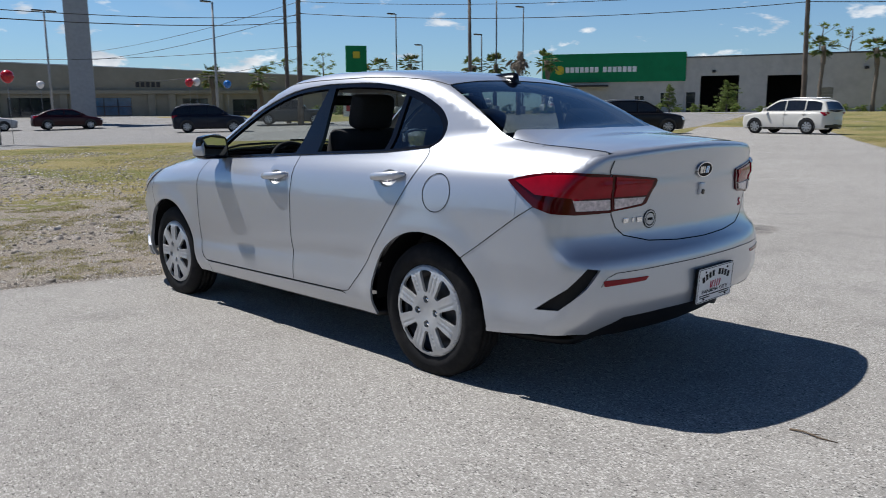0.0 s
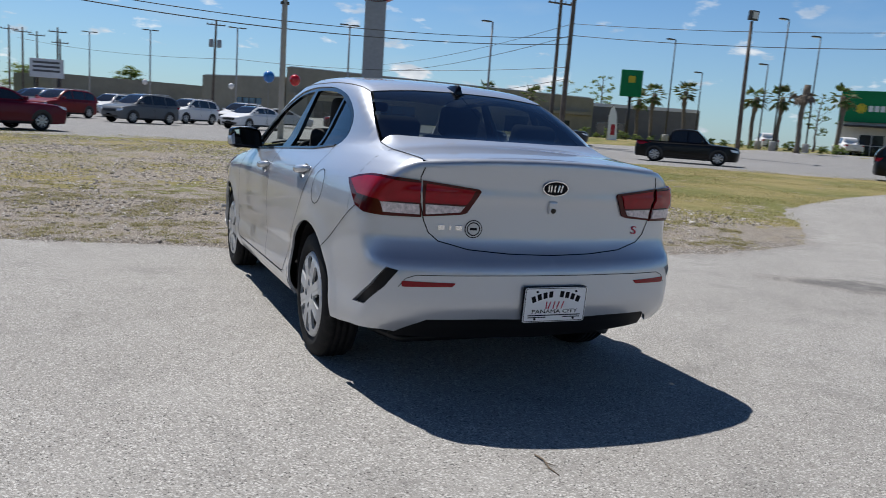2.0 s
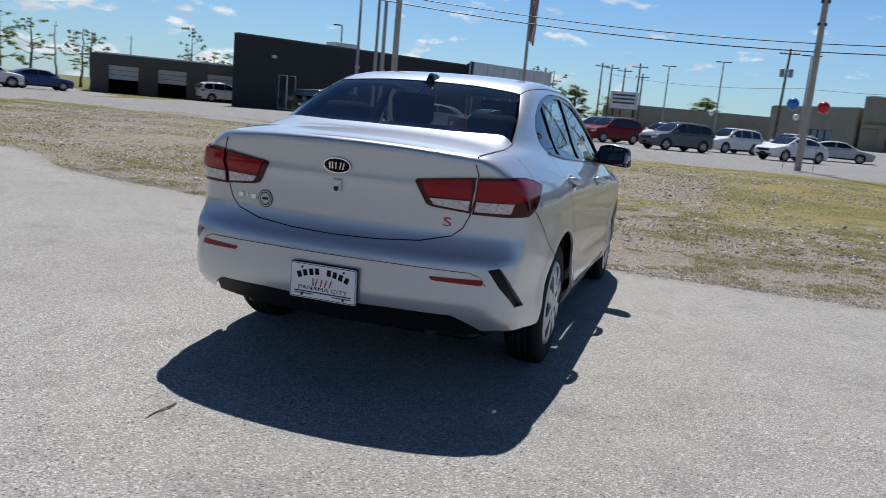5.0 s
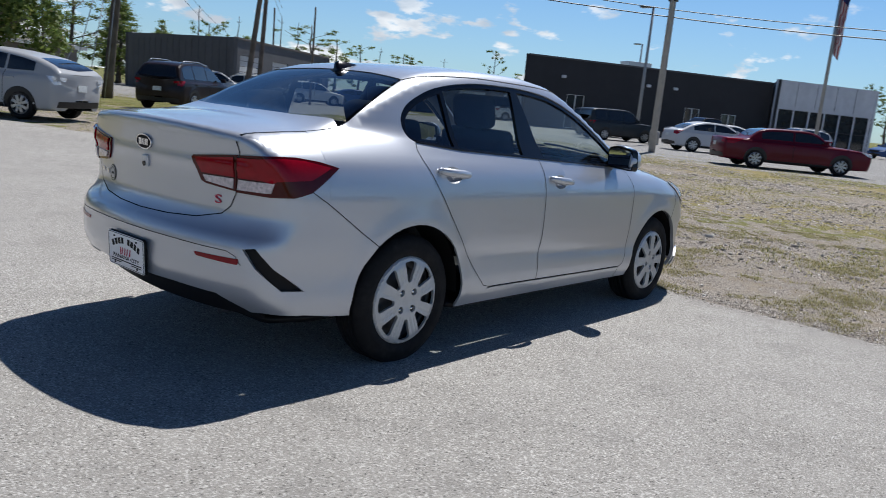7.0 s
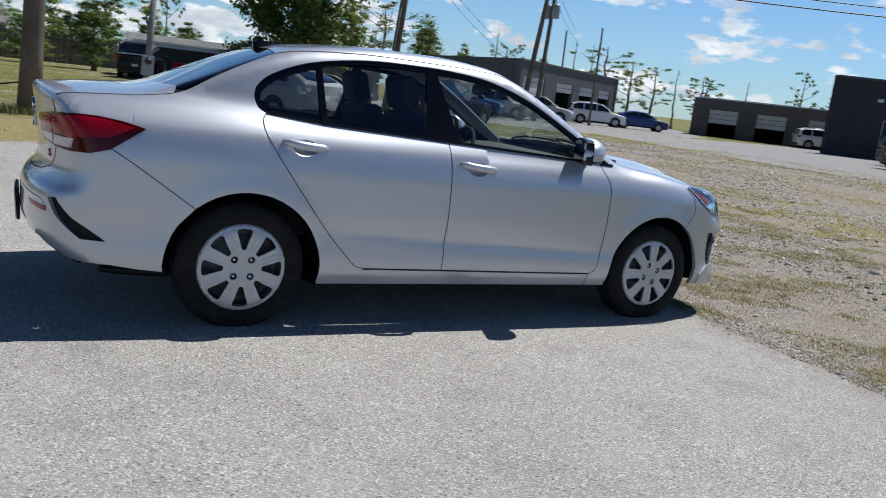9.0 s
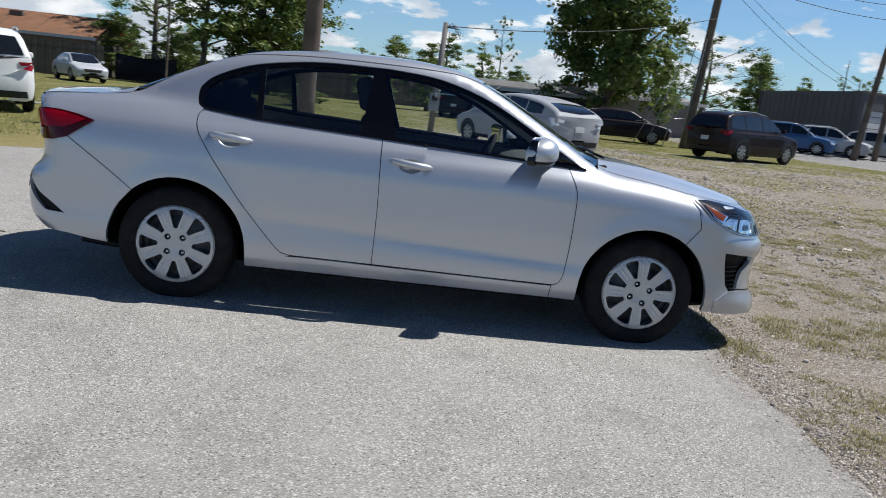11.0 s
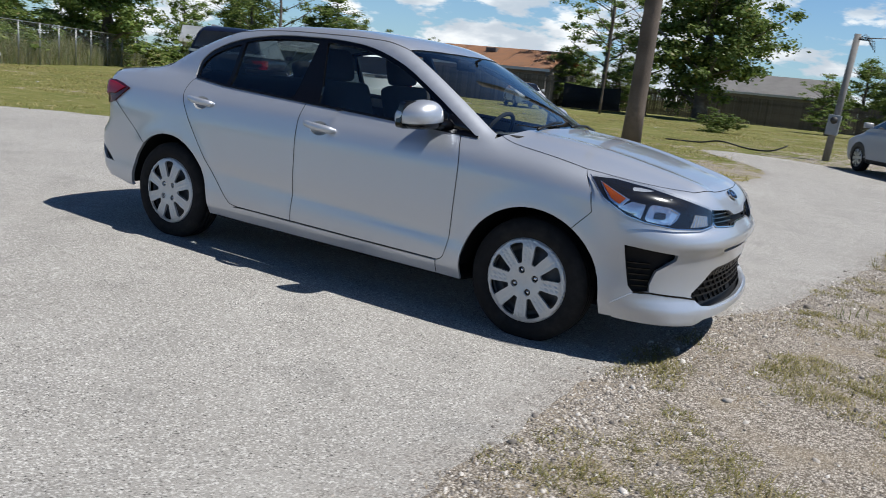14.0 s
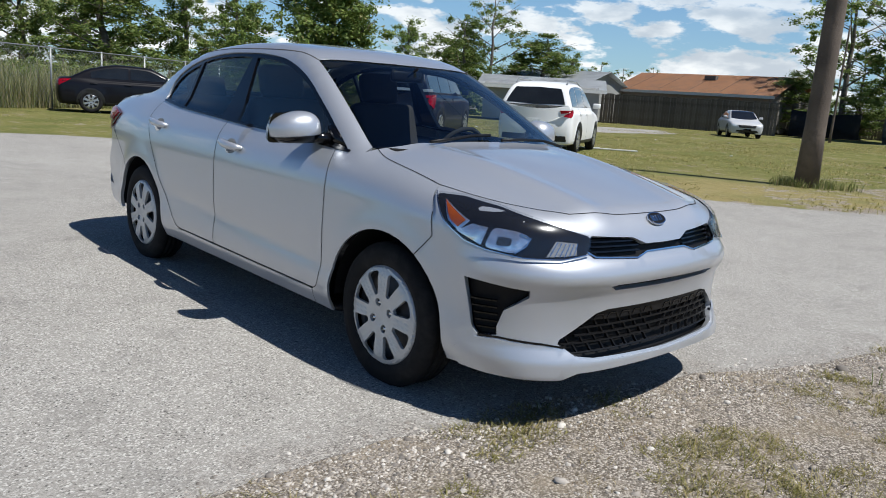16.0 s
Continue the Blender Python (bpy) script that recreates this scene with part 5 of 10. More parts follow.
bm = tyre_bm()
tyre_me = bpy.data.meshes.new("tyre")
bm.normal_update()
bm.to_mesh(tyre_me)
tyre_me.materials.append(RUBBER)
cover_me = cover_mesh()
cover_me.materials.append(CAP_SILVER)
bm = bmesh.new()
for a in (0.0,):
    bm_lathe(bm, [(0.0, 0.012), (0.005, 0.012), (0.0105, 0.006), (0.0105, -0.02)], 6, "y")
nut_me = bpy.data.meshes.new("nuts")
bm.to_mesh(nut_me)
nut_me.materials.append(CHROME)
bm = bmesh.new()
bm_lathe(bm, [(0.0, -0.012), (0.10, -0.014), (0.15, -0.03), (0.180, -0.05), (0.19, -0.02), (0.197, 0.0), (0.197, -0.16), (0.0, -0.16)], 32, "y")
drum_me = bpy.data.meshes.new("rim")
bm.to_mesh(drum_me)
drum_me.materials.append(STEEL)
for x in (-1.29, 1.29):
    for sg in (1, -1):
        turn = pose(x, sg * 0.728, 0.300, 0, -45.0 if x > 0 else 22.5, 0) @ (Matrix.Identity(4) if sg > 0 else pose(0, 0, 0, 0, 0, 180))
        w = wheel_parts(sedan, turn, tyre_me, cover_me, nut_me, drum_me)
# wheel housings, floor pan
for cx, r in (ARCH_R, ARCH_F):
    for sg in (1, -1):
        bm = bmesh.new()
        rows = []
        for y in (0.40, 0.60, 0.80):
            rows.append([bm.verts.new((cx + (r + 0.012) * math.cos(t), sg * y, max(0.20, ARCH_Z + (r + 0.012) * math.sin(t)))) for t in [math.pi * i / 20 for i in range(21)]])
        for a, b in zip(rows, rows[1:]):
            for i in range(20):
                bm.faces.new((a[i], a[i + 1], b[i + 1], b[i]))
        bm.faces.new(rows[0])
        part("wheel_housing", bm, BLACK_PLASTIC, sedan)
bm = bmesh.new()
bm_poly(bm, rounded([(-1.90, -0.56), (-1.7, -0.62), (-0.95, -0.62), (-0.9, -0.775), (0.9, -0.775), (0.95, -0.6), (1.7, -0.58), (2.0, -0.42), (2.0, 0.42), (1.7, 0.58), (0.95, 0.6), (0.9, 0.775), (-0.9, 0.775), (-0.95, 0.62), (-1.7, 0.62), (-1.90, 0.56)], 0.05), 0.03, axis="z", at=0.205)
part("floor_pan", bm, SATIN_BLACK, sedan)
bm = bmesh.new()
bm_tube(bm, [(-1.6, -0.42, 0.27), (-2.04, -0.42, 0.262)], 0.026, 12)
part("exhaust_pipe", bm, STEEL, sedan)

# cabin
for sg in (1, -1):
    for m_ in ((0,) if sg > 0 else (1,)):
        car_part("door_lining", SKIN.skin("s", [(-1.15, 0.99), (0.75, 0.93), (0.80, 0.35), (-0.70, 0.36), (-1.0, 0.62)], mirror=m_, off=-0.075, lip=0, step=0.09), INTERIOR)
    # front seat
    st = thing("front_seat", "", "")
    st.parent = sedan
    bm = bmesh.new()
    bm_box(bm, 0.50, 0.50, 0.14, (0.10, sg * 0.36, 0.50), rot=Matrix.Rotation(radians(-6), 4, "Y"), bevel=0.05, seg=3)
    part("seat_cushion", bm, INTERIOR, st)
    bm = bmesh.new()
    bm_box(bm, 0.13, 0.48, 0.60, (0, 0, 0), bevel=0.055, seg=3)
    part("seat_back", bm, INTERIOR, st, m=pose(-0.23, sg * 0.36, 0.83, 0, -18, 0))
    bm = bmesh.new()
    bm_box(bm, 0.10, 0.27, 0.19, (0, 0, 0), bevel=0.045, seg=3)
    for dy in (-0.06, 0.06):
        bm_tube(bm, [(0.0, dy, -0.2), (0, dy, 0)], 0.006, 6)
    part("head_restraint", bm, INTERIOR, st, m=pose(-0.36, sg * 0.36, 1.215, 0, -14, 0))
bench = thing("rear_bench", "", "")
bench.parent = sedan
bm = bmesh.new()
bm_box(bm, 0.52, 1.22, 0.16, (-0.78, 0, 0.50), bevel=0.05, seg=3)
part("seat_cushion", bm, INTERIOR, bench)
bm = bmesh.new()
bm_box(bm, 0.14, 1.24, 0.60, (0, 0, 0), bevel=0.05, seg=3)
part("seat_back", bm, INTERIOR, bench, m=pose(-1.12, 0, 0.80, 0, -24, 0))
for y in (-0.40, 0.40):
    bm = bmesh.new()
    bm_box(bm, 0.10, 0.25, 0.15, (0, 0, 0), bevel=0.04, seg=3)
    part("head_restraint", bm, INTERIOR, bench, m=pose(-1.25, y, 1.13, 0, -20, 0))
bm = bmesh.new()
bm_box(bm, 0.42, 1.16, 0.03, (-1.42, 0, 1.045), bevel=0.01)
part("parcel_shelf", bm, INTERIOR, sedan)
bm = bmesh.new()
bm_poly(bm, [(0.62, 0.60), (0.52, 0.78), (0.56, 0.90), (0.70, 0.945), (0.98, 0.94), (1.02, 0.60)], 1.34, axis="y", at=-0.67, bevel=0.02)
part("dashboard", bm, INTERIOR_GREY, sedan)
bm = bmesh.new()
bm_lathe(bm, [(0.175 + 0.014 * math.cos(t), 0.014 * math.sin(t)) for t in [2 * math.pi * i / 10 for i in range(10)]], 32, "x", close=True)
bm_box(bm, 0.03, 0.30, 0.05, (0.01, 0, -0.01), bevel=0.012)
bm_box(bm, 0.05, 0.11, 0.11, (0.015, 0, -0.01), bevel=0.02)
part("steering_wheel", bm, INTERIOR, sedan, m=pose(0.43, 0.36, 0.875, 0, 25, 0))
bm = bmesh.new()
bm_box(bm, 0.02, 0.22, 0.065, (0.36, 0, 1.30), bevel=0.02)
bm_tube(bm, [(0.37, 0, 1.30), (0.45, 0, 1.345)], 0.008, 6)
part("rear_view_mirror", bm, SATIN_BLACK, sedan)
car_part("headliner", SKIN.skin("t", [(0.26, 0.50), (0.32, 0.0), (-1.02, 0.0), (-1.05, 0.47)], mirror=2, lip=0, off=-0.03, step=0.08), HEADLINER)
for m in (0, 1):
    car_part("pillar_lining", SKIN.skin("s", [(-1.30, 1.03), (-1.62, 1.06), (-1.30, 1.21), (-1.10, 1.29), (-1.22, 1.17)], mirror=m, off=-0.035, lip=0, step=0.08), INTERIOR)

# ---------------------------------------------------------------- ground
def slope(x, y):
    """The lot falls a little towards the sedan's nose; beyond the far road the land lifts."""
    near = np.exp(-(x * x + (y * 1.0) ** 2) / 60.0)
    z = (-0.007 - 0.01715 * x) * near
    far = np.clip((0.55 * x - 0.83 * y - 38) / 25.0, 0, 1)
    return z + 0.9 * far * far * (3 - 2 * far)


def nz(p, s, k=0.0):
    return noise.noise(Vector((p[0] * s + k, p[1] * s - k, k)))


def ground_material():
    """Worn field: dry grass, green patches, pale gravel and sand, broken at two scales."""
    m = bpy.data.materials.new("worn_field")
    m.use_nodes = True
    n, l = m.node_tree.nodes, m.node_tree.links
    b = n["Principled BSDF"]
    b.inputs["Roughness"].default_value = 0.95
    b.inputs["Specular IOR Level"].default_value = 0.15
    geo = n.new("ShaderNodeTexCoord")

    def tex(scale, detail=5, kind="n", rough=0.6):
        t = n.new("ShaderNodeTexNoise" if kind == "n" else "ShaderNodeTexVoronoi")
        t.inputs["Scale"].default_value = scale
        if kind == "n":
            t.inputs["Detail"].default_value = detail
            t.inputs["Roughness"].default_value = rough
        l.new(geo.outputs["Object"], t.inputs["Vector"])
        return t

    def rng(s, a, b_, lo=0.0, hi=1.0):
        r = n.new("ShaderNodeMapRange")
        r.interpolation_type = "SMOOTHSTEP"
        for k, v in (("From Min", a), ("From Max", b_), ("To Min", lo), ("To Max", hi)):
            r.inputs[k].default_value = v
        l.new(s, r.inputs["Value"])
        return r.outputs[0]

    def mix(f, a, c, mode="MIX"):
        x = n.new("ShaderNodeMix")
        x.data_type, x.blend_type = "RGBA", mode
        for s, v in ((x.inputs["Factor"], f), (x.inputs[6], a), (x.inputs[7], c)):
            if isinstance(v, bpy.types.NodeSocket):
                l.new(v, s)
            elif isinstance(v, tuple):
                s.default_value = (*v, 1)
            else:
                s.default_value = v
        return x.outputs[2]

    def math_(op, a, c):
        x = n.new("ShaderNodeMath")
        x.operation = op
        for i, v in enumerate((a, c)):
            if isinstance(v, bpy.types.NodeSocket):
                l.new(v, x.inputs[i])
            else:
                x.inputs[i].default_value = v
        return x.outputs[0]

    at = n.new("ShaderNodeAttribute")
    at.attribute_name = "gravel"
    stones = tex(125, kind="v")
    fine = tex(90, 4)
    blades = tex(38, 8, rough=0.75)
    patch = tex(0.55, 6)
    green = tex(0.23, 4)
    clump = tex(3.2, 6)
    sepg = n.new("ShaderNodeSeparateColor")
    l.new(stones.outputs["Color"], sepg.inputs[0])
    gravel = mix(rng(sepg.outputs[0], 0.1, 0.95), (0.165, 0.142, 0.118), (0.52, 0.470, 0.41))
    # shading put into the colour: stone middles lightened, crevices between them darkened
    gravel = mix(1.0, gravel, mix(rng(stones.outputs["Distance"], 0.30, 0.75), (1.12, 1.12, 1.12), (0.55, 0.53, 0.50)), "MULTIPLY")
    gravel = mix(rng(clump.outputs[0], 0.45, 0.70, 0, 0.6), gravel, (0.29, 0.24, 0.175))
    grass = mix(rng(green.outputs[0], 0.42, 0.62), (0.36, 0.295, 0.13), (0.20, 0.205, 0.065))
    lush = n.new("ShaderNodeAttribute")
    lush.attribute_name = "lush"
    grass = mix(rng(math_("ADD", lush.outputs["Fac"], rng(clump.outputs[0], 0.3, 0.7, -0.3, 0.3)), 0.3, 0.8), grass, mix(rng(patch.outputs[0], 0.35, 0.65), (0.145, 0.165, 0.042), (0.24, 0.225, 0.075)))
    grass = mix(rng(blades.outputs[0], 0.35, 0.7), mix(0.55, grass, (0.085, 0.08, 0.03)), grass)
    grass = mix(rng(clump.outputs[0], 0.50, 0.80, 0.0, 0.7), grass, (0.38, 0.315, 0.17))
    f = math_("ADD", rng(patch.outputs[0], 0.30, 0.70, -0.35, 0.35), math_("ADD", at.outputs["Fac"], rng(clump.outputs[0], 0.3, 0.7, -0.42, 0.42)))
    col = mix(rng(f, 0.42, 0.60), grass, gravel)
    col = mix(1.0, col, mix(rng(fine.outputs[0], 0.3, 0.7), (0.72, 0.72, 0.72), (1.2, 1.2, 1.2)), "MULTIPLY")
    l.new(col, b.inputs["Base Color"])
    bp = n.new("ShaderNodeBump")
    bp.inputs["Strength"].default_value, bp.inputs["Distance"].default_value = 0.7, 0.012
    l.new(math_("ADD", blades.outputs[0], math_("MULTIPLY", stones.outputs["Distance"], -0.8)), bp.inputs["Height"])
    l.new(bp.outputs[0], b.inputs["Normal"])
    return m


def asphalt_material(name, base, chip, light, scale=1.0, stain=0.12):
    """Chip-sealed asphalt: aggregate chips, pale wear, stains and hair cracks."""
    m = bpy.data.materials.new(name)
    m.use_nodes = True
    n, l = m.node_tree.nodes, m.node_tree.links
    b = n["Principled BSDF"]
    b.inputs["Specular IOR Level"].default_value = 0.3
    tc = n.new("ShaderNodeTexCoord")

    def tex(kind, s, detail=4):
        t = n.new("ShaderNodeTex" + kind)
        t.inputs["Scale"].default_value = s * scale
        if kind == "Noise":
            t.inputs["Detail"].default_value = detail
            t.inputs["Roughness"].default_value = 0.6
        l.new(tc.outputs["Object"], t.inputs["Vector"])
        return t

    def rng(s, a, c, lo=0.0, hi=1.0):
        r = n.new("ShaderNodeMapRange")
        for k, v in (("From Min", a), ("From Max", c), ("To Min", lo), ("To Max", hi)):
            r.inputs[k].default_value = v
        l.new(s, r.inputs["Value"])
        return r.outputs[0]

    def mix(f, a, c, mode="MIX"):
        x = n.new("ShaderNodeMix")
        x.data_type, x.blend_type = "RGBA", mode
        for s, v in ((x.inputs["Factor"], f), (x.inputs[6], a), (x.inputs[7], c)):
            if isinstance(v, bpy.types.NodeSocket):
                l.new(v, s)
            elif isinstance(v, tuple):
                s.default_value = (*v, 1)
            else:
                s.default_value = v
        return x.outputs[2]

    v1, v2 = tex("Voronoi", 250), tex("Voronoi", 165)
    sepc = n.new("ShaderNodeSeparateColor")
    l.new(v1.outputs["Color"], sepc.inputs[0])
    sepd = n.new("ShaderNodeSeparateColor")
    l.new(v2.outputs["Color"], sepd.inputs[0])
    big, mid, grit = tex("Noise", 0.35, 5), tex("Noise", 2.4, 6), tex("Noise", 260, 3)
    col = mix(rng(sepc.outputs[0], 0.1, 0.95), base, chip)
    col = mix(rng(sepd.outputs[1], 0.78, 0.86), col, light)
    col = mix(rng(sepd.outputs[0], 0.92, 0.97), col, (0.085, 0.08, 0.075))
    col = mix(rng(big.outputs[0], 0.35, 0.65), mix(0.30, col, (0.20, 0.185, 0.165)), col)
    col = mix(rng(mid.outputs[0], 0.52, 0.72, 0, stain * 3), col, (0.40, 0.385, 0.355))
    col = mix(rng(mid.outputs[0], 0.46, 0.30, 0, stain * 2.2), col, (0.115, 0.11, 0.105))
    rim = n.new("ShaderNodeAttribute")
    rim.attribute_name = "rim"
    ad = n.new("ShaderNodeMath")
    l.new(rim.outputs["Fac"], ad.inputs[0])
    l.new(rng(tex("Noise", 6, 7).outputs[0], 0.3, 0.7, -0.45, 0.35), ad.inputs[1])
    col = mix(rng(ad.outputs[0], 0.45, 0.90), col, mix(rng(sepd.outputs[2], 0.2, 0.9), (0.17, 0.155, 0.14), (0.43, 0.405, 0.37)))
    col = mix(1.0, col, mix(rng(grit.outputs[0], 0.3, 0.7), (0.6, 0.6, 0.6), (1.32, 1.32, 1.32)), "MULTIPLY")
    l.new(col, b.inputs["Base Color"])
    b.inputs["Roughness"].default_value = 0.88
    bp = n.new("ShaderNodeBump")
    bp.inputs["Strength"].default_value, bp.inputs["Distance"].default_value = 0.45, 0.005 / scale
    l.new(rng(v1.outputs["Distance"], 0.0, 0.7, 1, 0), bp.inputs["Height"])
    l.new(bp.outputs[0], b.inputs["Normal"])
    return m


FIELD = ground_material()
ASPHALT = asphalt_material("bleached_asphalt", (0.262, 0.248, 0.226), (0.39, 0.372, 0.343), (0.585, 0.565, 0.53))
ROAD = asphalt_material("road_asphalt", (0.20, 0.195, 0.19), (0.30, 0.295, 0.285), (0.40, 0.39, 0.38), 0.6)

# one sheet to the horizon, fine near the middle
ax = sorted(set([round(v, 3) for v in np.concatenate([np.linspace(-8, 14, 111), np.linspace(-60, -9, 40), np.linspace(15, 110, 64), [-2500, -1200, -600, -300, -150, -90, 140, 200, 300, 600, 1200, 2500]])]))
ay = sorted(set([round(v, 3) for v in np.concatenate([np.linspace(-12, 14, 105), np.linspace(-110, -13, 66), np.linspace(15, 110, 64), [-2500, -1200, -600, -300, -160, 150, 200, 300, 600, 1200, 2500]])]))
GX, GY = np.meshgrid(ax, ay, indexing="ij")
GZ = slope(GX, GY)
me = bpy.data.meshes.new("ground")
ni, nj = GX.shape
me.from_pydata(np.stack([GX.ravel(), GY.ravel(), GZ.ravel()], 1).tolist(), [], [(i * nj + j, (i + 1) * nj + j, (i + 1) * nj + j + 1, i * nj + j + 1) for i in range(ni - 1) for j in range(nj - 1)])
# how stony the field is: stony beside the lot's edge and in the middle strip, grassier beyond
gx, gy = GX.ravel(), GY.ravel()
stony = 0.62 * np.exp(-((gx - 2.4) / 3.6) ** 2) * (gy > -12) + 0.40 * np.exp(-((gx - 13 - 0.3 * gy) / 5.0) ** 2) * (gy > -2) + 0.45 * np.exp(-(((gx - 11) ** 2 + (gy - 12) ** 2) / 60.0)) + 0.10
stony = stony + 0.35 * np.exp(-((gx - 3.0) / 4.0) ** 4) * np.exp(-((gy - 0.5) / 8.0) ** 4)
stony = stony + 0.20 * ((gx > 4) & (gx < 22) & (gy > -2) & (gy < 24))
stony = np.where(gy > 24, stony * 0.5, stony)
stony = np.where((gx < -3) | (gy < -12), 0.05, stony)
at = me.attributes.new("gravel", "FLOAT", "POINT")
at.data.foreach_set("value", stony.astype(float))
at = me.attributes.new("lush", "FLOAT", "POINT")
at.data.foreach_set("value", np.clip(np.maximum((gy - 9.0) / 5.0, (-4.0 - gx) / 4.0), 0, 1).astype(float))
me.materials.append(FIELD)
ground = tagged(new("ground", me), "worn field of dry grass, sand and pale gravel", "ground", kind="structure")


def sheet(name, outline, lift, mat, label, wob=0.12, step=0.25, grid=1.2):
    """A paved sheet with a ragged edge, on the ground."""
    pts = resample(outline, step)
    pts = [(x + wob * nz((x, y), 1.7, 3.1) + wob * 0.6 * nz((x, y), 5.3, 7.7), y + wob * nz((x, y), 1.7, 9.2) + wob * 0.6 * nz((x, y), 5.3, 1.7)) for x, y in pts]
    v, f = fill2d(pts, (), grid, step)
    b_ = np.array(pts)
    gap = np.concatenate([np.hypot(v[i:i + 400, None, 0] - b_[None, :, 0], v[i:i + 400, None, 1] - b_[None, :, 1]).min(1) for i in range(0, len(v), 400)])
    z = slope(v[:, 0], v[:, 1]) + np.where((gap < step * 0.6) & (name != "stain"), 0.0015, lift)
    me = bpy.data.meshes.new(name)
    fc = [q if (v[q[1]][0] - v[q[0]][0]) * (v[q[2]][1] - v[q[0]][1]) - (v[q[1]][1] - v[q[0]][1]) * (v[q[2]][0] - v[q[0]][0]) > 0 else q[::-1] for q in f]
    me.from_pydata([(a, b, c) for (a, b), c in zip(v.tolist(), z.tolist())], [], fc)
    at = me.attributes.new("rim", "FLOAT", "POINT")
    at.data.foreach_set("value", np.exp(-gap / 0.15).astype(float))
    me.materials.append(mat)
    return tagged(new(name, me), label, "pavement", kind="structure")


LOT = spline([(1.66, -4.6), (1.71, -3.0), (1.76, -1.8), (1.79, -0.7), (1.98, 0.3), (2.35, 1.6), (2.6, 2.9), (2.95, 5.0), (3.3, 6.4), (3.9, 7.4), (4.6, 8.2)], 4) + \
      spline([(4.9, 9.2), (4.4, 10.2), (3.7, 11.0), (3.2, 12.0), (2.6, 14.5), (1.0, 17.5), (-1.2, 18.5), (-2.0, 17.2), (0.2, 13.0), (0.35, 9.4), (-0.9, 7.8), (-2.6, 6.7), (-5.0, 5.5), (-6.8, 4.8), (-9.6, 4.0), (-11.2, 2.4), (-12.2, 0.5), (-14, -8), (-15, -22), (-13, -34)], 4) + \
      spline([(-4, -27), (2.5, -22.0), (6.0, -27), (11.0, -38.0), (14.0, -44)], 4) + spline([(20, -41), (15.5, -30), (10.5, -18), (6.5, -10.8), (4.2, -8.6), (2.3, -6.6)], 4)
lot = sheet("pavement", LOT, 0.006, ASPHALT, "sun-bleached chip-sealed asphalt lot with ragged edges", 0.07, 0.08, 0.55)
DEALER = spline([(24.0, 30.0), (21.6, 10.0), (22.6, 4.0), (25.5, -3.0), (27.5, -9.0), (26.0, -17.0), (22.0, -26.0), (19.5, -36), (24, -60), (30, -100)], 4) + [(52, -100), (46, -58), (40, -40), (46, -30), (60, -30), (95, -38), (118, -20), (110, 36), (60, 42), (38, 36)]
dealer_lot = sheet("road", DEALER, 0.012, ROAD, "grey asphalt road and dealership forecourt", 0.2, 1.0, 4.0)
YARD = [(14, 33), (20, 26), (34, 34), (44, 40), (60, 60), (40, 75), (18, 56)]
STAIN = asphalt_material("stained_asphalt", (0.105, 0.10, 0.095), (0.16, 0.153, 0.145), (0.24, 0.23, 0.22))
stain = sheet("stain", spline([(0.46, -3.96), (0.19, -4.55), (0.05, -4.85), (-0.42, -4.90), (-0.56, -4.70), (-0.56, -4.20), (-0.20, -4.08), (0.06, -3.95), (0.28, -3.80)], 4, True), 0.0075, STAIN, "dark damp stain on the asphalt", 0.05, 0.06, 0.3)
tagged(stain, category="stain", kind="structure")
slab = sheet("slab", [(-26, 33), (-22.5, 38.5), (-18.5, 34.5), (-18.2, 27.5), (-22, 26)], 0.02, asphalt_material("worn_concrete", (0.30, 0.285, 0.26), (0.40, 0.385, 0.36), (0.5, 0.49, 0.46), 0.5), "pale worn concrete slab in the grass", 0.3, 0.5, 1.5)
yard_lot = sheet("yard_pavement", YARD, 0.010, ROAD, "grey asphalt workshop yard", 0.4, 1.0, 3.0)

# ---------------------------------------------------------------- other vehicles
def body_paint():
    m = bpy.data.materials.new("vehicle_paint")
    m.use_nodes = True
    n, l = m.node_tree.nodes, m.node_tree.links
    b = n["Principled BSDF"]
    oi = n.new("ShaderNodeObjectInfo")
    t = n.new("ShaderNodeTexNoise")
    t.inputs["Scale"].default_value = 2.5
    mx = n.new("ShaderNodeMix")
    mx.data_type, mx.blend_type = "RGBA", "MIX"
    f = n.new("ShaderNodeMapRange")
    f.inputs["From Min"].default_value, f.inputs["From Max"].default_value, f.inputs["To Max"].default_value = 0.5, 0.8, 0.02
    l.new(t.outputs[0], f.inputs["Value"])
    l.new(f.outputs[0], mx.inputs["Factor"])
    l.new(oi.outputs["Color"], mx.inputs[6])
    mx.inputs[7].default_value = (0.22, 0.20, 0.18, 1)
    l.new(mx.outputs[2], b.inputs["Base Color"])
    b.inputs["Roughness"].default_value, b.inputs["Coat Weight"].default_value, b.inputs["Coat Roughness"].default_value = 0.35, 0.25, 0.05
    b.inputs["Specular IOR Level"].default_value = 0.12
    return m


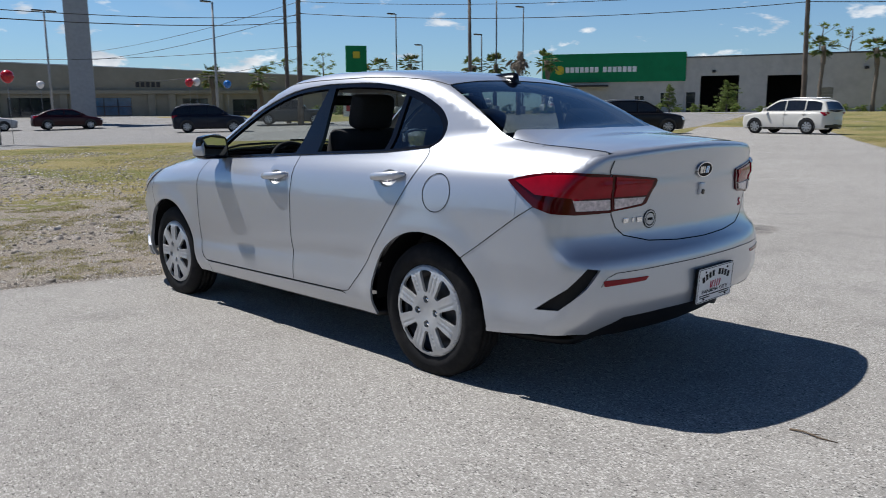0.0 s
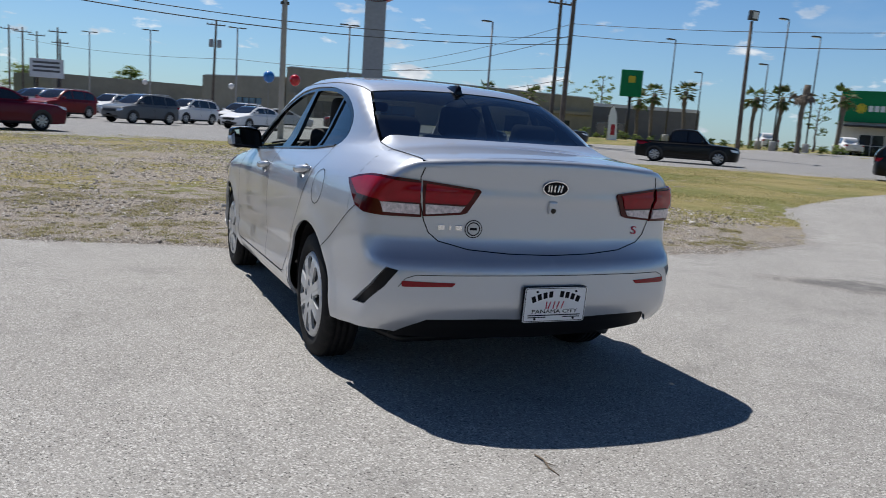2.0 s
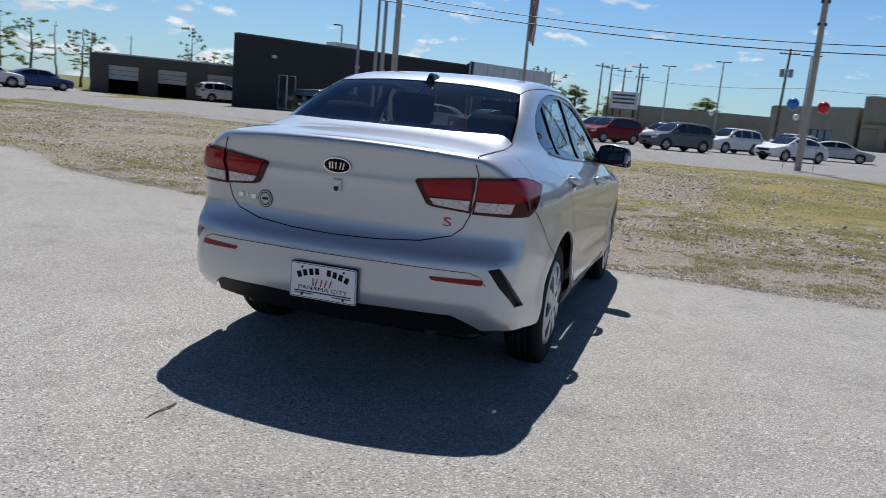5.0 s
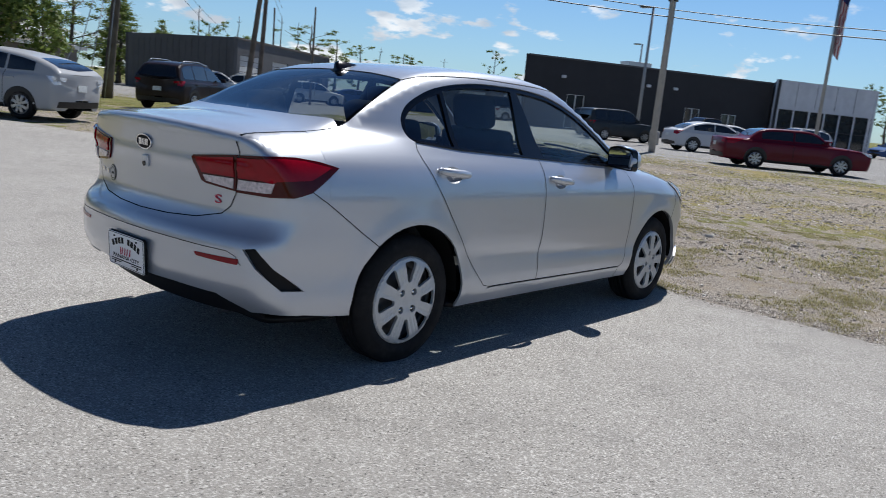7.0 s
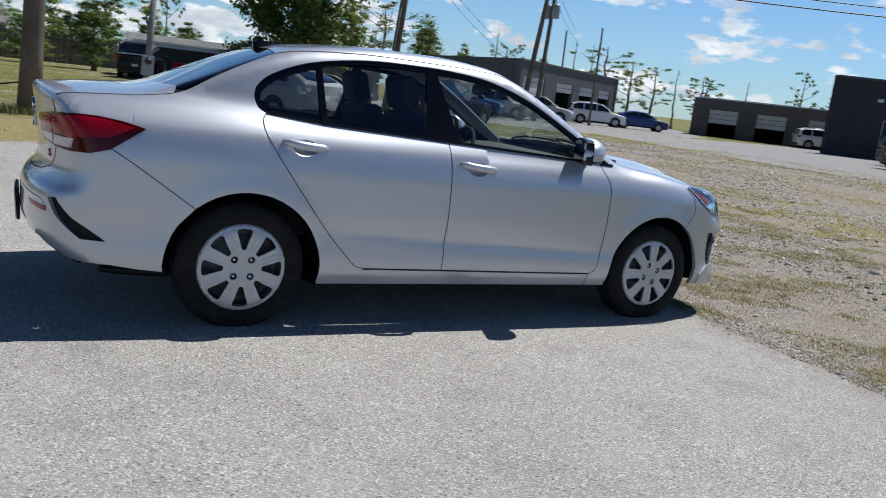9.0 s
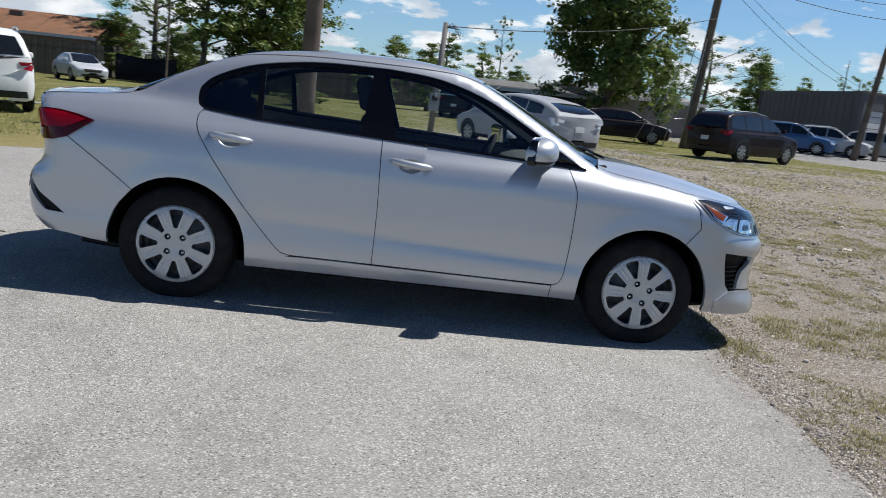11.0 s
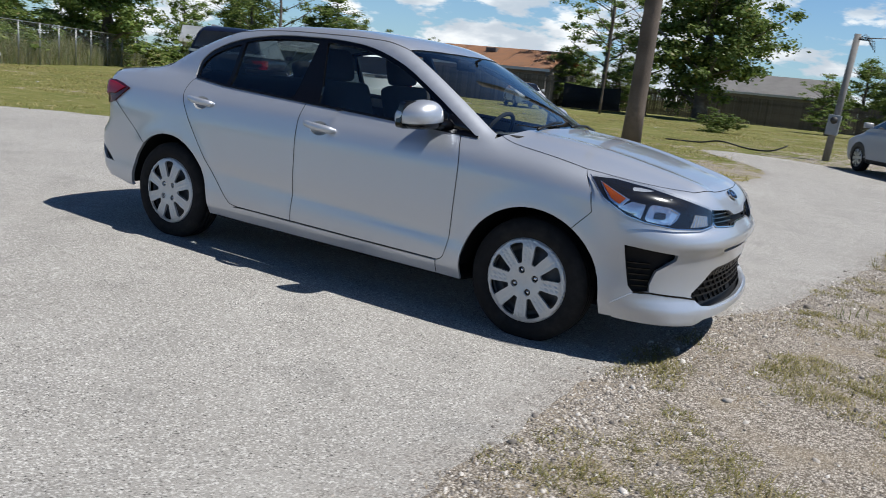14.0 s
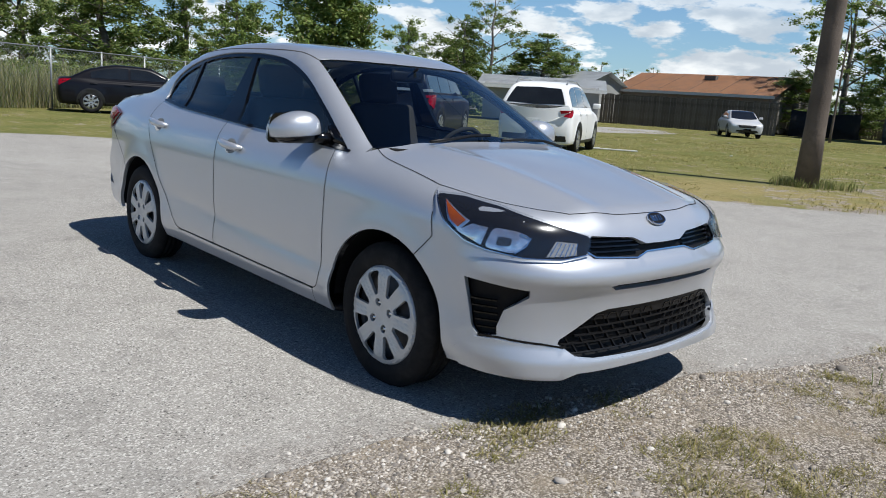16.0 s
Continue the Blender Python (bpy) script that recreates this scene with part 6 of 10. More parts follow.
V_PAINT = body_paint()
V_GLASS = material("vehicle_dark_glass", (0.012, 0.014, 0.016), rough=0.06, coat=0.6, noise_scale=3, noise_amount=0.3)
ALLOY = material("alloy_wheel", (0.42, 0.43, 0.44), rough=0.3, metal=0.7, noise_scale=20, noise_amount=0.1)
V_BLACK = material("vehicle_black_trim", (0.015, 0.015, 0.016), rough=0.5, noise_scale=20, noise_amount=0.2)
PLATE_GREY = material("number_plate", (0.55, 0.57, 0.56), rough=0.4, noise_scale=40, noise_amount=0.2)
alloy_me = cover_mesh(0.024)
alloy_me.materials.append(ALLOY)
bm = tyre_bm(n=22)
plain_tyre = bpy.data.meshes.new("tyre")
bm.normal_update()
bm.to_mesh(plain_tyre)
plain_tyre.materials.append(RUBBER)

KINDS = {
    # ends, half width, lower top line, cabin line, pillars between the panes, wheels, wheel radius
    "sedan": dict(xr=-2.32, xf=2.28, w=0.88, top=[(-2.32, 1.00), (-1.7, 1.04), (-1.1, 1.0), (0.95, 0.98), (1.5, 0.92), (2.0, 0.82), (2.28, 0.72)], cab=[(-1.95, 1.00), (-1.25, 1.33), (-0.5, 1.455), (0.2, 1.425), (0.75, 1.20), (1.25, 0.95)], win=(-1.35, 0.90, (-0.28,)), wheels=(-1.36, 1.36), r=0.33, k=0.10),
    "old_sedan": dict(xr=-2.68, xf=2.62, w=0.93, top=[(-2.68, 0.98), (-1.6, 1.00), (1.05, 0.98), (2.0, 0.93), (2.62, 0.84)], cab=[(-1.75, 0.98), (-1.32, 1.33), (-0.9, 1.40), (0.1, 1.42), (0.4, 1.38), (1.08, 0.96)], win=(-1.35, 0.92, (-0.25,)), wheels=(-1.50, 1.42), r=0.33, k=0.05),
    "hatchback": dict(xr=-2.23, xf=2.22, w=0.87, top=[(-2.23, 1.02), (-1.5, 1.03), (0.9, 0.98), (1.6, 0.90), (2.22, 0.70)], cab=[(-2.22, 1.02), (-2.0, 1.18), (-1.2, 1.40), (-0.2, 1.49), (0.35, 1.44), (0.9, 1.22), (1.6, 0.90)], win=(-1.62, 1.10, (-0.95, -0.12)), wheels=(-1.35, 1.35), r=0.315, k=0.10),
    "suv": dict(xr=-2.28, xf=2.28, w=0.93, top=[(-2.28, 1.08), (-1.0, 1.08), (0.9, 1.08), (1.5, 1.03), (2.05, 0.92), (2.28, 0.80)], cab=[(-2.27, 1.05), (-2.16, 1.28), (-1.95, 1.56), (-1.5, 1.66), (-0.4, 1.70), (0.2, 1.65), (0.65, 1.42), (1.15, 1.06)], win=(-1.98, 0.92, (-1.18, -0.18)), wheels=(-1.36, 1.36), r=0.36, k=0.09),
    "large_suv": dict(xr=-2.68, xf=2.65, w=1.00, top=[(-2.68, 1.22), (-1.0, 1.22), (1.1, 1.22), (1.7, 1.18), (2.4, 1.08), (2.65, 0.92)], cab=[(-2.67, 1.15), (-2.60, 1.5), (-2.45, 1.82), (-2.0, 1.93), (-0.5, 1.95), (0.45, 1.88), (0.85, 1.62), (1.35, 1.16)], win=(-2.42, 1.08, (-1.35, -0.15)), wheels=(-1.55, 1.55), r=0.41, k=0.07),
    "boxy_suv": dict(xr=-2.15, xf=2.1, w=0.90, top=[(-2.15, 1.05), (-1.0, 1.05), (0.9, 1.05), (1.6, 1.02), (2.1, 0.88)], cab=[(-2.14, 1.02), (-2.08, 1.35), (-1.98, 1.60), (-1.6, 1.67), (0.0, 1.69), (0.35, 1.63), (1.0, 1.05)], win=(-1.9, 0.84, (-1.1, -0.15)), wheels=(-1.30, 1.28), r=0.33, k=0.06),
    "pickup": dict(xr=-2.75, xf=2.65, w=0.96, top=[(-2.75, 1.08), (-0.9, 1.08), (0.9, 1.10), (1.7, 1.07), (2.4, 1.00), (2.65, 0.86)], cab=[(-0.98, 1.05), (-0.86, 1.55), (-0.72, 1.74), (-0.2, 1.81), (0.35, 1.77), (0.62, 1.58), (1.10, 1.06)], win=(-0.80, 0.90, (0.0,)), wheels=(-1.62, 1.62), r=0.39, k=0.06),
}


def kind_skin(K):
    top, cab = smooth_curve(*zip(*K["top"])), smooth_curve(*zip(*K["cab"]))
    w, xr, xf, k = K["w"], K["xr"], K["xf"], K["k"]
    belt = np.interp(0, *zip(*K["top"]))
    c0, c1 = K["cab"][0][0], K["cab"][-1][0]
    sect = smooth_curve([0.2, 0.35, 0.55, belt * 0.78, belt * 0.93, belt], [-0.07, -0.015, 0.0, -0.008, -0.035, -0.09])

    def f(x, y, z):
        y = np.abs(y)
        y2 = y * y
        side = y - (w + sect(z) - 0.035 * np.clip(np.abs(x) / 2.0, 0, 1.2) ** 4)
        for cx in K["wheels"]:
            d = np.hypot(x - cx, z - K["r"])
            side = side - 0.015 * np.exp(-((d - K["r"] - 0.05) / 0.07) ** 2)
        t = z - (top(x) - 0.05 * y2)
        zz = np.clip((z - 0.62) / 0.35, -1, 1)
        front = x - (xf - 0.14 * y2 - 0.30 * y2 ** 3 - 0.07 * zz * zz)
        rear = (xr + 0.10 * y2 + 0.15 * y2 ** 3 + 0.05 * zz * zz) - x
        low = smax(smax(side, t, k), np.where(x > 0, front, rear), k)
        low = smax(low, 0.22 + 0.04 * np.clip(np.abs(x) - 1.7, 0, 1) - z, 0.03)
        cs = y - (w - 0.10 - 0.34 * np.clip(z - belt, 0, None))
        ct = (z - (cab(x - 0.10 * y2 * np.sign(x)) - 0.05 * y2)) * 0.75
        lim = np.maximum(c0 - x, x - c1)
        c = smax(smax(cs, ct, k), np.maximum(lim, belt - 0.15 - z), 0.02)
        return smin(low, c, 0.03)
    return f, top, cab, belt


def vehicle(kind):
    """Builds one vehicle of a kind at the origin, nose to +x."""
    K = KINDS[kind]
    f, top, cab, belt = kind_skin(K)
    S = Shell(f, pivot=min(-K["xr"], K["xf"]) - 0.85)
    v = thing(kind.replace("boxy_suv", "suv").replace("large_suv", "suv").replace("old_sedan", "sedan"), "", "car")
    # skin in stations
    xs = np.concatenate([np.linspace(K["xr"] + 0.012, K["xr"] + 0.35, 10), np.linspace(K["xr"] + 0.45, K["xf"] - 0.45, 44), np.linspace(K["xf"] - 0.35, K["xf"] - 0.012, 10)])
    th = np.radians(np.concatenate([np.linspace(-38, 20, 12), np.linspace(24, 90, 22)]))
    zc = 0.62
    X, T = np.meshgrid(xs, th, indexing="ij")
    o = np.stack([X.ravel(), 1.6 * np.cos(T.ravel()), zc + 1.6 * np.sin(T.ravel())], 1)
    d = np.stack([np.zeros(X.size), -np.cos(T.ravel()), -np.sin(T.ravel())], 1)
    ts = np.linspace(0, 1.6, 110)
    P = o[:, None, :] + d[:, None, :] * ts[None, :, None]
    F = f(P[..., 0], P[..., 1], P[..., 2])
    neg = F < 0
    kk = np.maximum(np.where(neg.any(1), neg.argmax(1), len(ts) - 1), 1)
    lo, hi = ts[kk - 1], ts[kk]
    for _ in range(12):
        mid = (lo + hi) / 2
        q = o + d * mid[:, None]
        g = f(q[:, 0], q[:, 1], q[:, 2]) < 0
        hi, lo = np.where(g, mid, hi), np.where(g, lo, mid)
    p = o + d * ((lo + hi) / 2)[:, None]
    nrm = S.normal(p)
    ni, nj = X.shape
    faces = [[i * nj + j, (i + 1) * nj + j, (i + 1) * nj + j + 1, i * nj + j + 1] for i in range(ni - 1) for j in range(nj - 1)]
    for i, rev in ((0, False), (ni - 1, True)):
        # flat end, closed to the middle line
        k0 = len(p)
        row = p[i * nj:(i + 1) * nj].copy()
        row[:, 1] = 0.0
        p = np.concatenate([p, row])
        nrm = np.concatenate([nrm, np.tile([[1.0 if rev else -1.0, 0.0, 0.0]], (nj, 1))])
        for j in range(nj - 1):
            q = [i * nj + j, i * nj + j + 1, k0 + j + 1, k0 + j]
            faces.append(q[::-1] if rev else q)
    fa = np.array(faces[:50])
    cr = np.cross(p[fa[:, 1]] - p[fa[:, 0]], p[fa[:, 2]] - p[fa[:, 0]])
    if np.sum(np.sum(cr * nrm[fa[:, 0]], 1) > 0) < 25:
        faces = [q[::-1] for q in faces]
    body = part_mesh("body", Shell.mesh([tuple(a) for a in p], [tuple(a) for a in nrm], faces, len(faces), 2), V_PAINT, v, smooth=False)
    # panes
    x0, x1, cuts = K["win"]
    edges = [x0, *cuts, x1]
    for a, b in zip(edges, edges[1:]):
        lo_, hi_ = a + (0.03 if a != x0 else 0), b - (0.03 if b != x1 else 0)
        up = [(x, max(float(cab(np.array(x))) - 0.10, belt + 0.07)) for x in np.linspace(lo_, hi_, 9)]
        poly = [(lo_, belt + 0.035)] + up + [(hi_, belt + 0.03)]
        for m in (0, 1):
            part_mesh("side_window", S.skin("s", poly, step=0.12, off=0.006, lip=0.006, mirror=m), V_GLASS, v, smooth=False)
    cx1, cz1 = K["cab"][-1]
    xt = [x for x, z in K["cab"] if z == max(q[1] for q in K["cab"])][0] + 0.45
    part_mesh("windscreen", S.skin("t", [(xt + 0.12, 0.0), (xt + 0.06, K["w"] - 0.38), (xt + 0.35, K["w"] - 0.31), (cx1 - 0.16, K["w"] - 0.20), (cx1 - 0.08, 0.4), (cx1 - 0.04, 0.0)], step=0.12, off=0.006, lip=0.006, mirror=2), V_GLASS, v, smooth=False)
    tall = max(z for _, z in K["cab"])
    proud = 0.035 if kind == "large_suv" else 0.008
    if kind in ("sedan", "old_sedan", "hatchback"):
        cx0 = K["cab"][0][0]
        part_mesh("rear_screen", S.skin("t", [(cx0 + 0.10, 0.0), (cx0 + 0.14, K["w"] - 0.28), (cx0 + 0.62, K["w"] - 0.36), (cx0 + 0.66, 0.0)], step=0.12, off=0.006, lip=0.006, mirror=2), V_GLASS, v, smooth=False)
    elif kind != "pickup":
        part_mesh("rear_screen", S.skin("r", S.end("r", [(0.0, tall - 0.17), (K["w"] - 0.40, tall - 0.19), (K["w"] - 0.24, belt + (0.15 if kind == "large_suv" else 0.08)), (0.0, belt + (0.14 if kind == "large_suv" else 0.05))]), step=0.05, off=proud, lip=proud, mirror=2), V_GLASS, v, smooth=False)
    if kind == "large_suv":
        part_mesh("tailgate_bar", S.skin("r", S.end("r", [(0.0, belt + 0.10), (K["w"] - 0.16, belt + 0.09), (K["w"] - 0.15, belt + 0.03), (0.0, belt + 0.03)]), step=0.06, off=proud + 0.01, lip=proud, mirror=2), ALLOY, v, smooth=False)
    # lamps, plates, bumpers
    w = K["w"]
    zl = belt - 0.13
    for m in (0, 1):
        part_mesh("tail_lamp", S.skin("r", S.end("r", [(w - 0.08, zl + 0.10), (w - 0.34, zl + 0.07), (w - 0.32, zl - 0.06), (w - 0.09, zl - (0.26 if kind == "large_suv" else 0.09))]), step=0.08, off=proud, lip=proud, mirror=m), REFLECTOR if kind == "hatchback" else LAMP_RED, v, smooth=False)
        zf = K["top"][-1][1] - 0.02
        part_mesh("headlamp", S.skin("f", S.end("f", [(w - 0.07, zf + 0.05), (w - 0.36, zf - 0.01), (w - 0.34, zf - 0.12), (w - 0.09, zf - 0.07)]), step=0.08, off=0.006, lip=0.01, mirror=m), REFLECTOR, v, smooth=False)
        sg = 1 if m == 0 else -1
        bm = bmesh.new()
        bm_box(bm, 0.10, 0.20, 0.13, (K["win"][1] - 0.12, sg * (w + 0.06), belt + 0.09), bevel=0.03)
        part("door_mirror", bm, V_PAINT, v)
        for hx in (K["win"][2][-1] - 0.05, K["win"][2][-1] - 1.0):
            if hx > K["xr"] + 0.9:
                q, n_ = S.hit("s", [hx], [belt - 0.13])
                bm = bmesh.new()
                bm_box(bm, 0.19, 0.03, 0.03, (q[0][0], sg * (q[0][1] + 0.012), q[0][2]), bevel=0.01)
                part("door_handle", bm, V_PAINT, v)
        for x in K["wheels"]:
            # shaded wheel opening painted as a black disc on the closed body side
            arch = arc((x, K["r"]), K["r"] + 0.065, 0, 360, 24)[:-1]
            part_mesh("wheel_arch", S.skin("s", [(a, max(0.235, b)) for a, b in arch], step=0.12, off=0.004, lip=0.004, mirror=m), V_BLACK, v, smooth=False)
        part_mesh("sill_trim", S.skin("s", [(K["wheels"][0] + K["r"] + 0.08, 0.32), (K["wheels"][1] - K["r"] - 0.08, 0.32), (K["wheels"][1] - K["r"] - 0.08, 0.24), (K["wheels"][0] + K["r"] + 0.08, 0.24)], step=0.2, off=0.006, lip=0.006, mirror=m), V_BLACK, v, smooth=False)
        for gx in K["win"][2]:
            part_mesh("door_gap", S.seam("s", [(gx, belt + 0.02), (gx, 0.36)], 0.012, 0.003, mirror=m), SEAM, v, smooth=False)
    zg = K["top"][-1][1]
    part_mesh("grille", S.skin("f", S.end("f", [(0.0, zg - 0.03), (w - 0.42, zg - 0.04), (w - 0.46, zg - 0.17), (0.0, zg - 0.18)]), step=0.1, off=0.006, lip=0.006, mirror=2), V_BLACK, v, smooth=False)
    part_mesh("lower_intake", S.skin("f", S.end("f", [(0.0, 0.42), (w - 0.35, 0.42), (w - 0.30, 0.33), (0.0, 0.32)]), step=0.1, off=0.006, lip=0.006, mirror=2), V_BLACK, v, smooth=False)
    part_mesh("rear_bumper_trim", S.skin("r", S.end("r", [(0.0, 0.44), (w - 0.18, 0.44), (w - 0.16, 0.31), (0.0, 0.30)]), step=0.1, off=0.006, lip=0.006, mirror=2), V_BLACK, v, smooth=False)
    part_mesh("number_plate", S.skin("r", S.end("r", [(0.0, 0.80), (0.15, 0.80), (0.15, 0.66), (0.0, 0.66)]), step=0.1, off=0.010, lip=0.008, mirror=2), PLATE_GREY, v, smooth=False)
    if kind == "pickup":
        part_mesh("load_bed", S.skin("t", [(-2.62, 0.0), (-2.62, 0.76), (-1.05, 0.76), (-1.05, 0.0)], step=0.2, off=0.006, lip=0.006, mirror=2), V_BLACK, v, smooth=False)
        bm = bmesh.new()
        for sg in (1, -1):
            bm_box(bm, 1.75, 0.09, 0.06, (-1.83, sg * 0.82, 1.075), bevel=0.02)
        bm_box(bm, 0.08, 1.70, 0.06, (-2.66, 0, 1.07), bevel=0.02)
        part("bed_rail", bm, V_PAINT, v)
    if kind in ("suv", "large_suv"):
        for sg in (1, -1):
            bm = bmesh.new()
            zr = tall - 0.02
            bm_tube(bm, [(-1.75, sg * 0.60, zr - 0.06), (-1.6, sg * 0.60, zr + 0.03), (-0.5, sg * 0.60, zr + 0.05), (0.2, sg * 0.60, zr - 0.04)], 0.02, 8)
            part("roof_rail", bm, ALLOY, v)
    s = K["r"] / 0.311
    for x in K["wheels"]:
        for sg in (1, -1):
            wm = pose(x, sg * (w - 0.105), K["r"], 0, 20 * sg + 30 * (x > 0), 0) @ (Matrix.Identity(4) if sg > 0 else pose(0, 0, 0, 0, 0, 180)) @ Matrix.Diagonal((s, 1.15, s, 1))
            wh = thing("wheel", "", "")
            wh.parent = v
            wh.matrix_basis = wm
            part_mesh("tyre", plain_tyre, None, wh)
            part_mesh("wheel_rim", alloy_me, None, wh, smooth=False, m=Matrix.Translation((0, 0.078, 0)))
            part_mesh("wheel_drum", drum_me, None, wh, m=Matrix.Translation((0, 0.045, 0)))
    return v


VEHICLES = [
    # kind, x, y, heading, colour, label
    ("suv", 12.6, -36.3, -8, (0.62, 0.60, 0.55), "pearl white crossover on the asphalt drive"),
    ("suv", 18.9, -32.6, -140, (0.008, 0.008, 0.010), "black three-row SUV on the road edge"),
    ("pickup", 28.6, -27.0, -135, (0.006, 0.006, 0.007), "black crew-cab pickup on the road"),
    ("suv", 41.8, -20.4, -120, (0.010, 0.012, 0.022), "dark navy SUV on the forecourt"),
    ("pickup", 45.0, -28.4, -125, (0.045, 0.048, 0.052), "dark grey pickup by the forecourt edge"),
    ("sedan", 54.9, -16.2, -100, (0.030, 0.006, 0.009), "dark maroon sedan behind the sign pylon"),
    ("sedan", 57.0, -11.2, -100, (0.45, 0.45, 0.45), "silver sedan in the dealership row"),
    ("old_sedan", 25.2, 5.4, -52, (0.105, 0.004, 0.015), "dark red older saloon with long bonnet on the forecourt"),
    ("sedan", 33.6, 11.6, -40, (0.50, 0.51, 0.53), "silver coupe-like sedan beside the red saloon"),
    ("boxy_suv", 35.6, 17.8, -28, (0.028, 0.034, 0.040), "dark slate boxy SUV on the forecourt edge"),
    ("boxy_suv", 40.6, 21.3, -20, (0.010, 0.010, 0.011), "black boxy wagon in the row"),
    ("sedan", 42.0, 14.5, 150, (0.70, 0.70, 0.70), "white sedan in the dealership row"),
    ("pickup", 46.2, 17.2, 150, (0.012, 0.012, 0.013), "black pickup in the dealership row"),
    ("suv", 50.0, 12.5, 150, (0.60, 0.60, 0.60), "white SUV in the dealership row"),
    ("suv", 44.5, -0.2, 130, (0.115, 0.125, 0.135), "steel grey SUV facing the road"),
    ("sedan", 45.5, -6.8, 132, (0.72, 0.72, 0.72), "white sedan facing the road"),
    ("suv", 52.1, -3.6, 135, (0.70, 0.70, 0.70), "white SUV in the second row"),
    ("suv", 56.5, -7.8, 135, (0.66, 0.66, 0.66), "white SUV in the second row"),
    ("suv", 48.6, 4.2, 140, (0.17, 0.008, 0.010), "red SUV in the dealership row"),
    ("suv", 53.5, 5.6, 140, (0.05, 0.055, 0.06), "dark grey SUV in the dealership row"),
    ("suv", 59.0, 1.2, 140, (0.70, 0.70, 0.70), "white SUV in the third row"),
    ("sedan", 63.5, -4.5, 140, (0.68, 0.68, 0.68), "white sedan in the third row"),
    ("suv", 63.0, 6.8, 140, (0.20, 0.012, 0.012), "red SUV in the third row"),
    ("sedan", 68.0, 10.0, 150, (0.03, 0.08, 0.22), "blue sedan near the showroom"),
    ("suv", 12.2, 22.9, 32, (0.016, 0.010, 0.010), "dark brown SUV on the gravel by the leaning pole"),
    ("hatchback", 3.1, 16.1, 120, (0.38, 0.39, 0.405), "silver liftback parked on the grass"),
    ("sedan", 9.7, 30.6, -5, (0.016, 0.010, 0.014), "dark sedan with chrome trim by the leaning pole"),
    ("pickup", 6.9, 38.0, -10, (0.26, 0.010, 0.014), "red pickup before a lean-to roof"),
    ("large_suv", 3.3, 42.4, 75, (0.010, 0.010, 0.012), "black SUV under a lean-to roof"),
    ("suv", 22.9, 40.3, -35, (0.05, 0.12, 0.26), "blue crossover in the workshop yard"),
    ("suv", 25.6, 41.2, -38, (0.45, 0.46, 0.47), "silver SUV in the workshop yard"),
    ("suv", 29.0, 41.0, -40, (0.36, 0.37, 0.37), "pale grey SUV in the workshop yard"),
    ("suv", 37.4, 45.5, -30, (0.70, 0.70, 0.69), "white SUV before the workshop doors"),
    ("sedan", 41.0, 44.5, -30, (0.03, 0.06, 0.18), "blue sedan before the workshop doors"),
    ("suv", 56.0, 39.0, -35, (0.66, 0.66, 0.65), "white SUV before the low garage"),
    ("pickup", 60.5, 36.0, -35, (0.42, 0.41, 0.38), "beige pickup before the low garage"),
    ("suv", -9.5, 13.1, 119, (0.78, 0.78, 0.78), "white SUV parked on the grass"),
    ("large_suv", -13.75, 12.25, 124, (0.006, 0.009, 0.022), "dark navy large SUV parked on the grass"),
    ("sedan", -17.8, 39.2, -52, (0.47, 0.48, 0.50), "small silver sedan before the board fence"),
    ("sedan", -21.1, 6.85, 72, (0.006, 0.006, 0.009), "black sedan on the grass before the chain-link fence"),
    ("pickup", 53.5, -69.0, -35, (0.72, 0.72, 0.72), "white pickup at the rental building"),
    ("pickup", 62.0, -66.5, -35, (0.70, 0.70, 0.70), "white pickup among palms"),
    ("sedan", 86.1, -49.7, -40, (0.02, 0.09, 0.30), "blue sedan far along the road"),
    ("suv", 87.1, -58.9, -40, (0.68, 0.68, 0.68), "white SUV far along the road"),
]
built = {}
for kind, x, y, head, colour, label in VEHICLES:
    at_ = Matrix.Translation((x, y, float(slope(np.array(x), np.array(y))) + 0.012)) @ Matrix.Rotation(radians(head), 4, "Z")
    if kind not in built:
        built[kind] = vehicle(kind)
        built[kind].matrix_basis = at_
        v = built[kind]
    else:
        v = copy_thing(built[kind], at_)
    tagged(v, label, {"pickup": "pickup", "suv": "car", "sedan": "car"}.get(kind, "car"), group="parked vehicles")
    for ob in v.children_recursive:
        ob.color = (*colour, 1)

# ---------------------------------------------------------------- buildings
def gz(x, y):
    return float(slope(np.array(float(x)), np.array(float(y))))


def wall_mat(name, colour, **kw):
    a = dict(rough=0.85, noise_scale=1.2, noise_amount=0.10, bump_scale=40, bump=0.15, bump_dist=0.004, second=tuple(c * 0.86 for c in colour), second_scale=0.4, second_range=(0.45, 0.7))
    a.update(kw)
    return material(name, colour, **a)


DARK_CLAD = wall_mat("charcoal_cladding", (0.035, 0.034, 0.037))
WHITE_CLAD = wall_mat("white_metal_cladding", (0.62, 0.63, 0.65))
TAN_WALL = wall_mat("tan_stucco", (0.27, 0.25, 0.195))
PALE_WALL = wall_mat("pale_block_wall", (0.50, 0.47, 0.42))
GREEN_CLAD = wall_mat("green_metal_cladding", (0.005, 0.20, 0.075))
GREY_STEEL = wall_mat("grey_steel_siding", (0.10, 0.10, 0.105))
BROWN_WALL = wall_mat("brown_siding", (0.12, 0.105, 0.095))
ROOF_METAL = wall_mat("pale_metal_roof", (0.55, 0.57, 0.58), rough=0.4, metal=0.3)
ROOF_GREY = wall_mat("grey_roof_felt", (0.26, 0.26, 0.26))
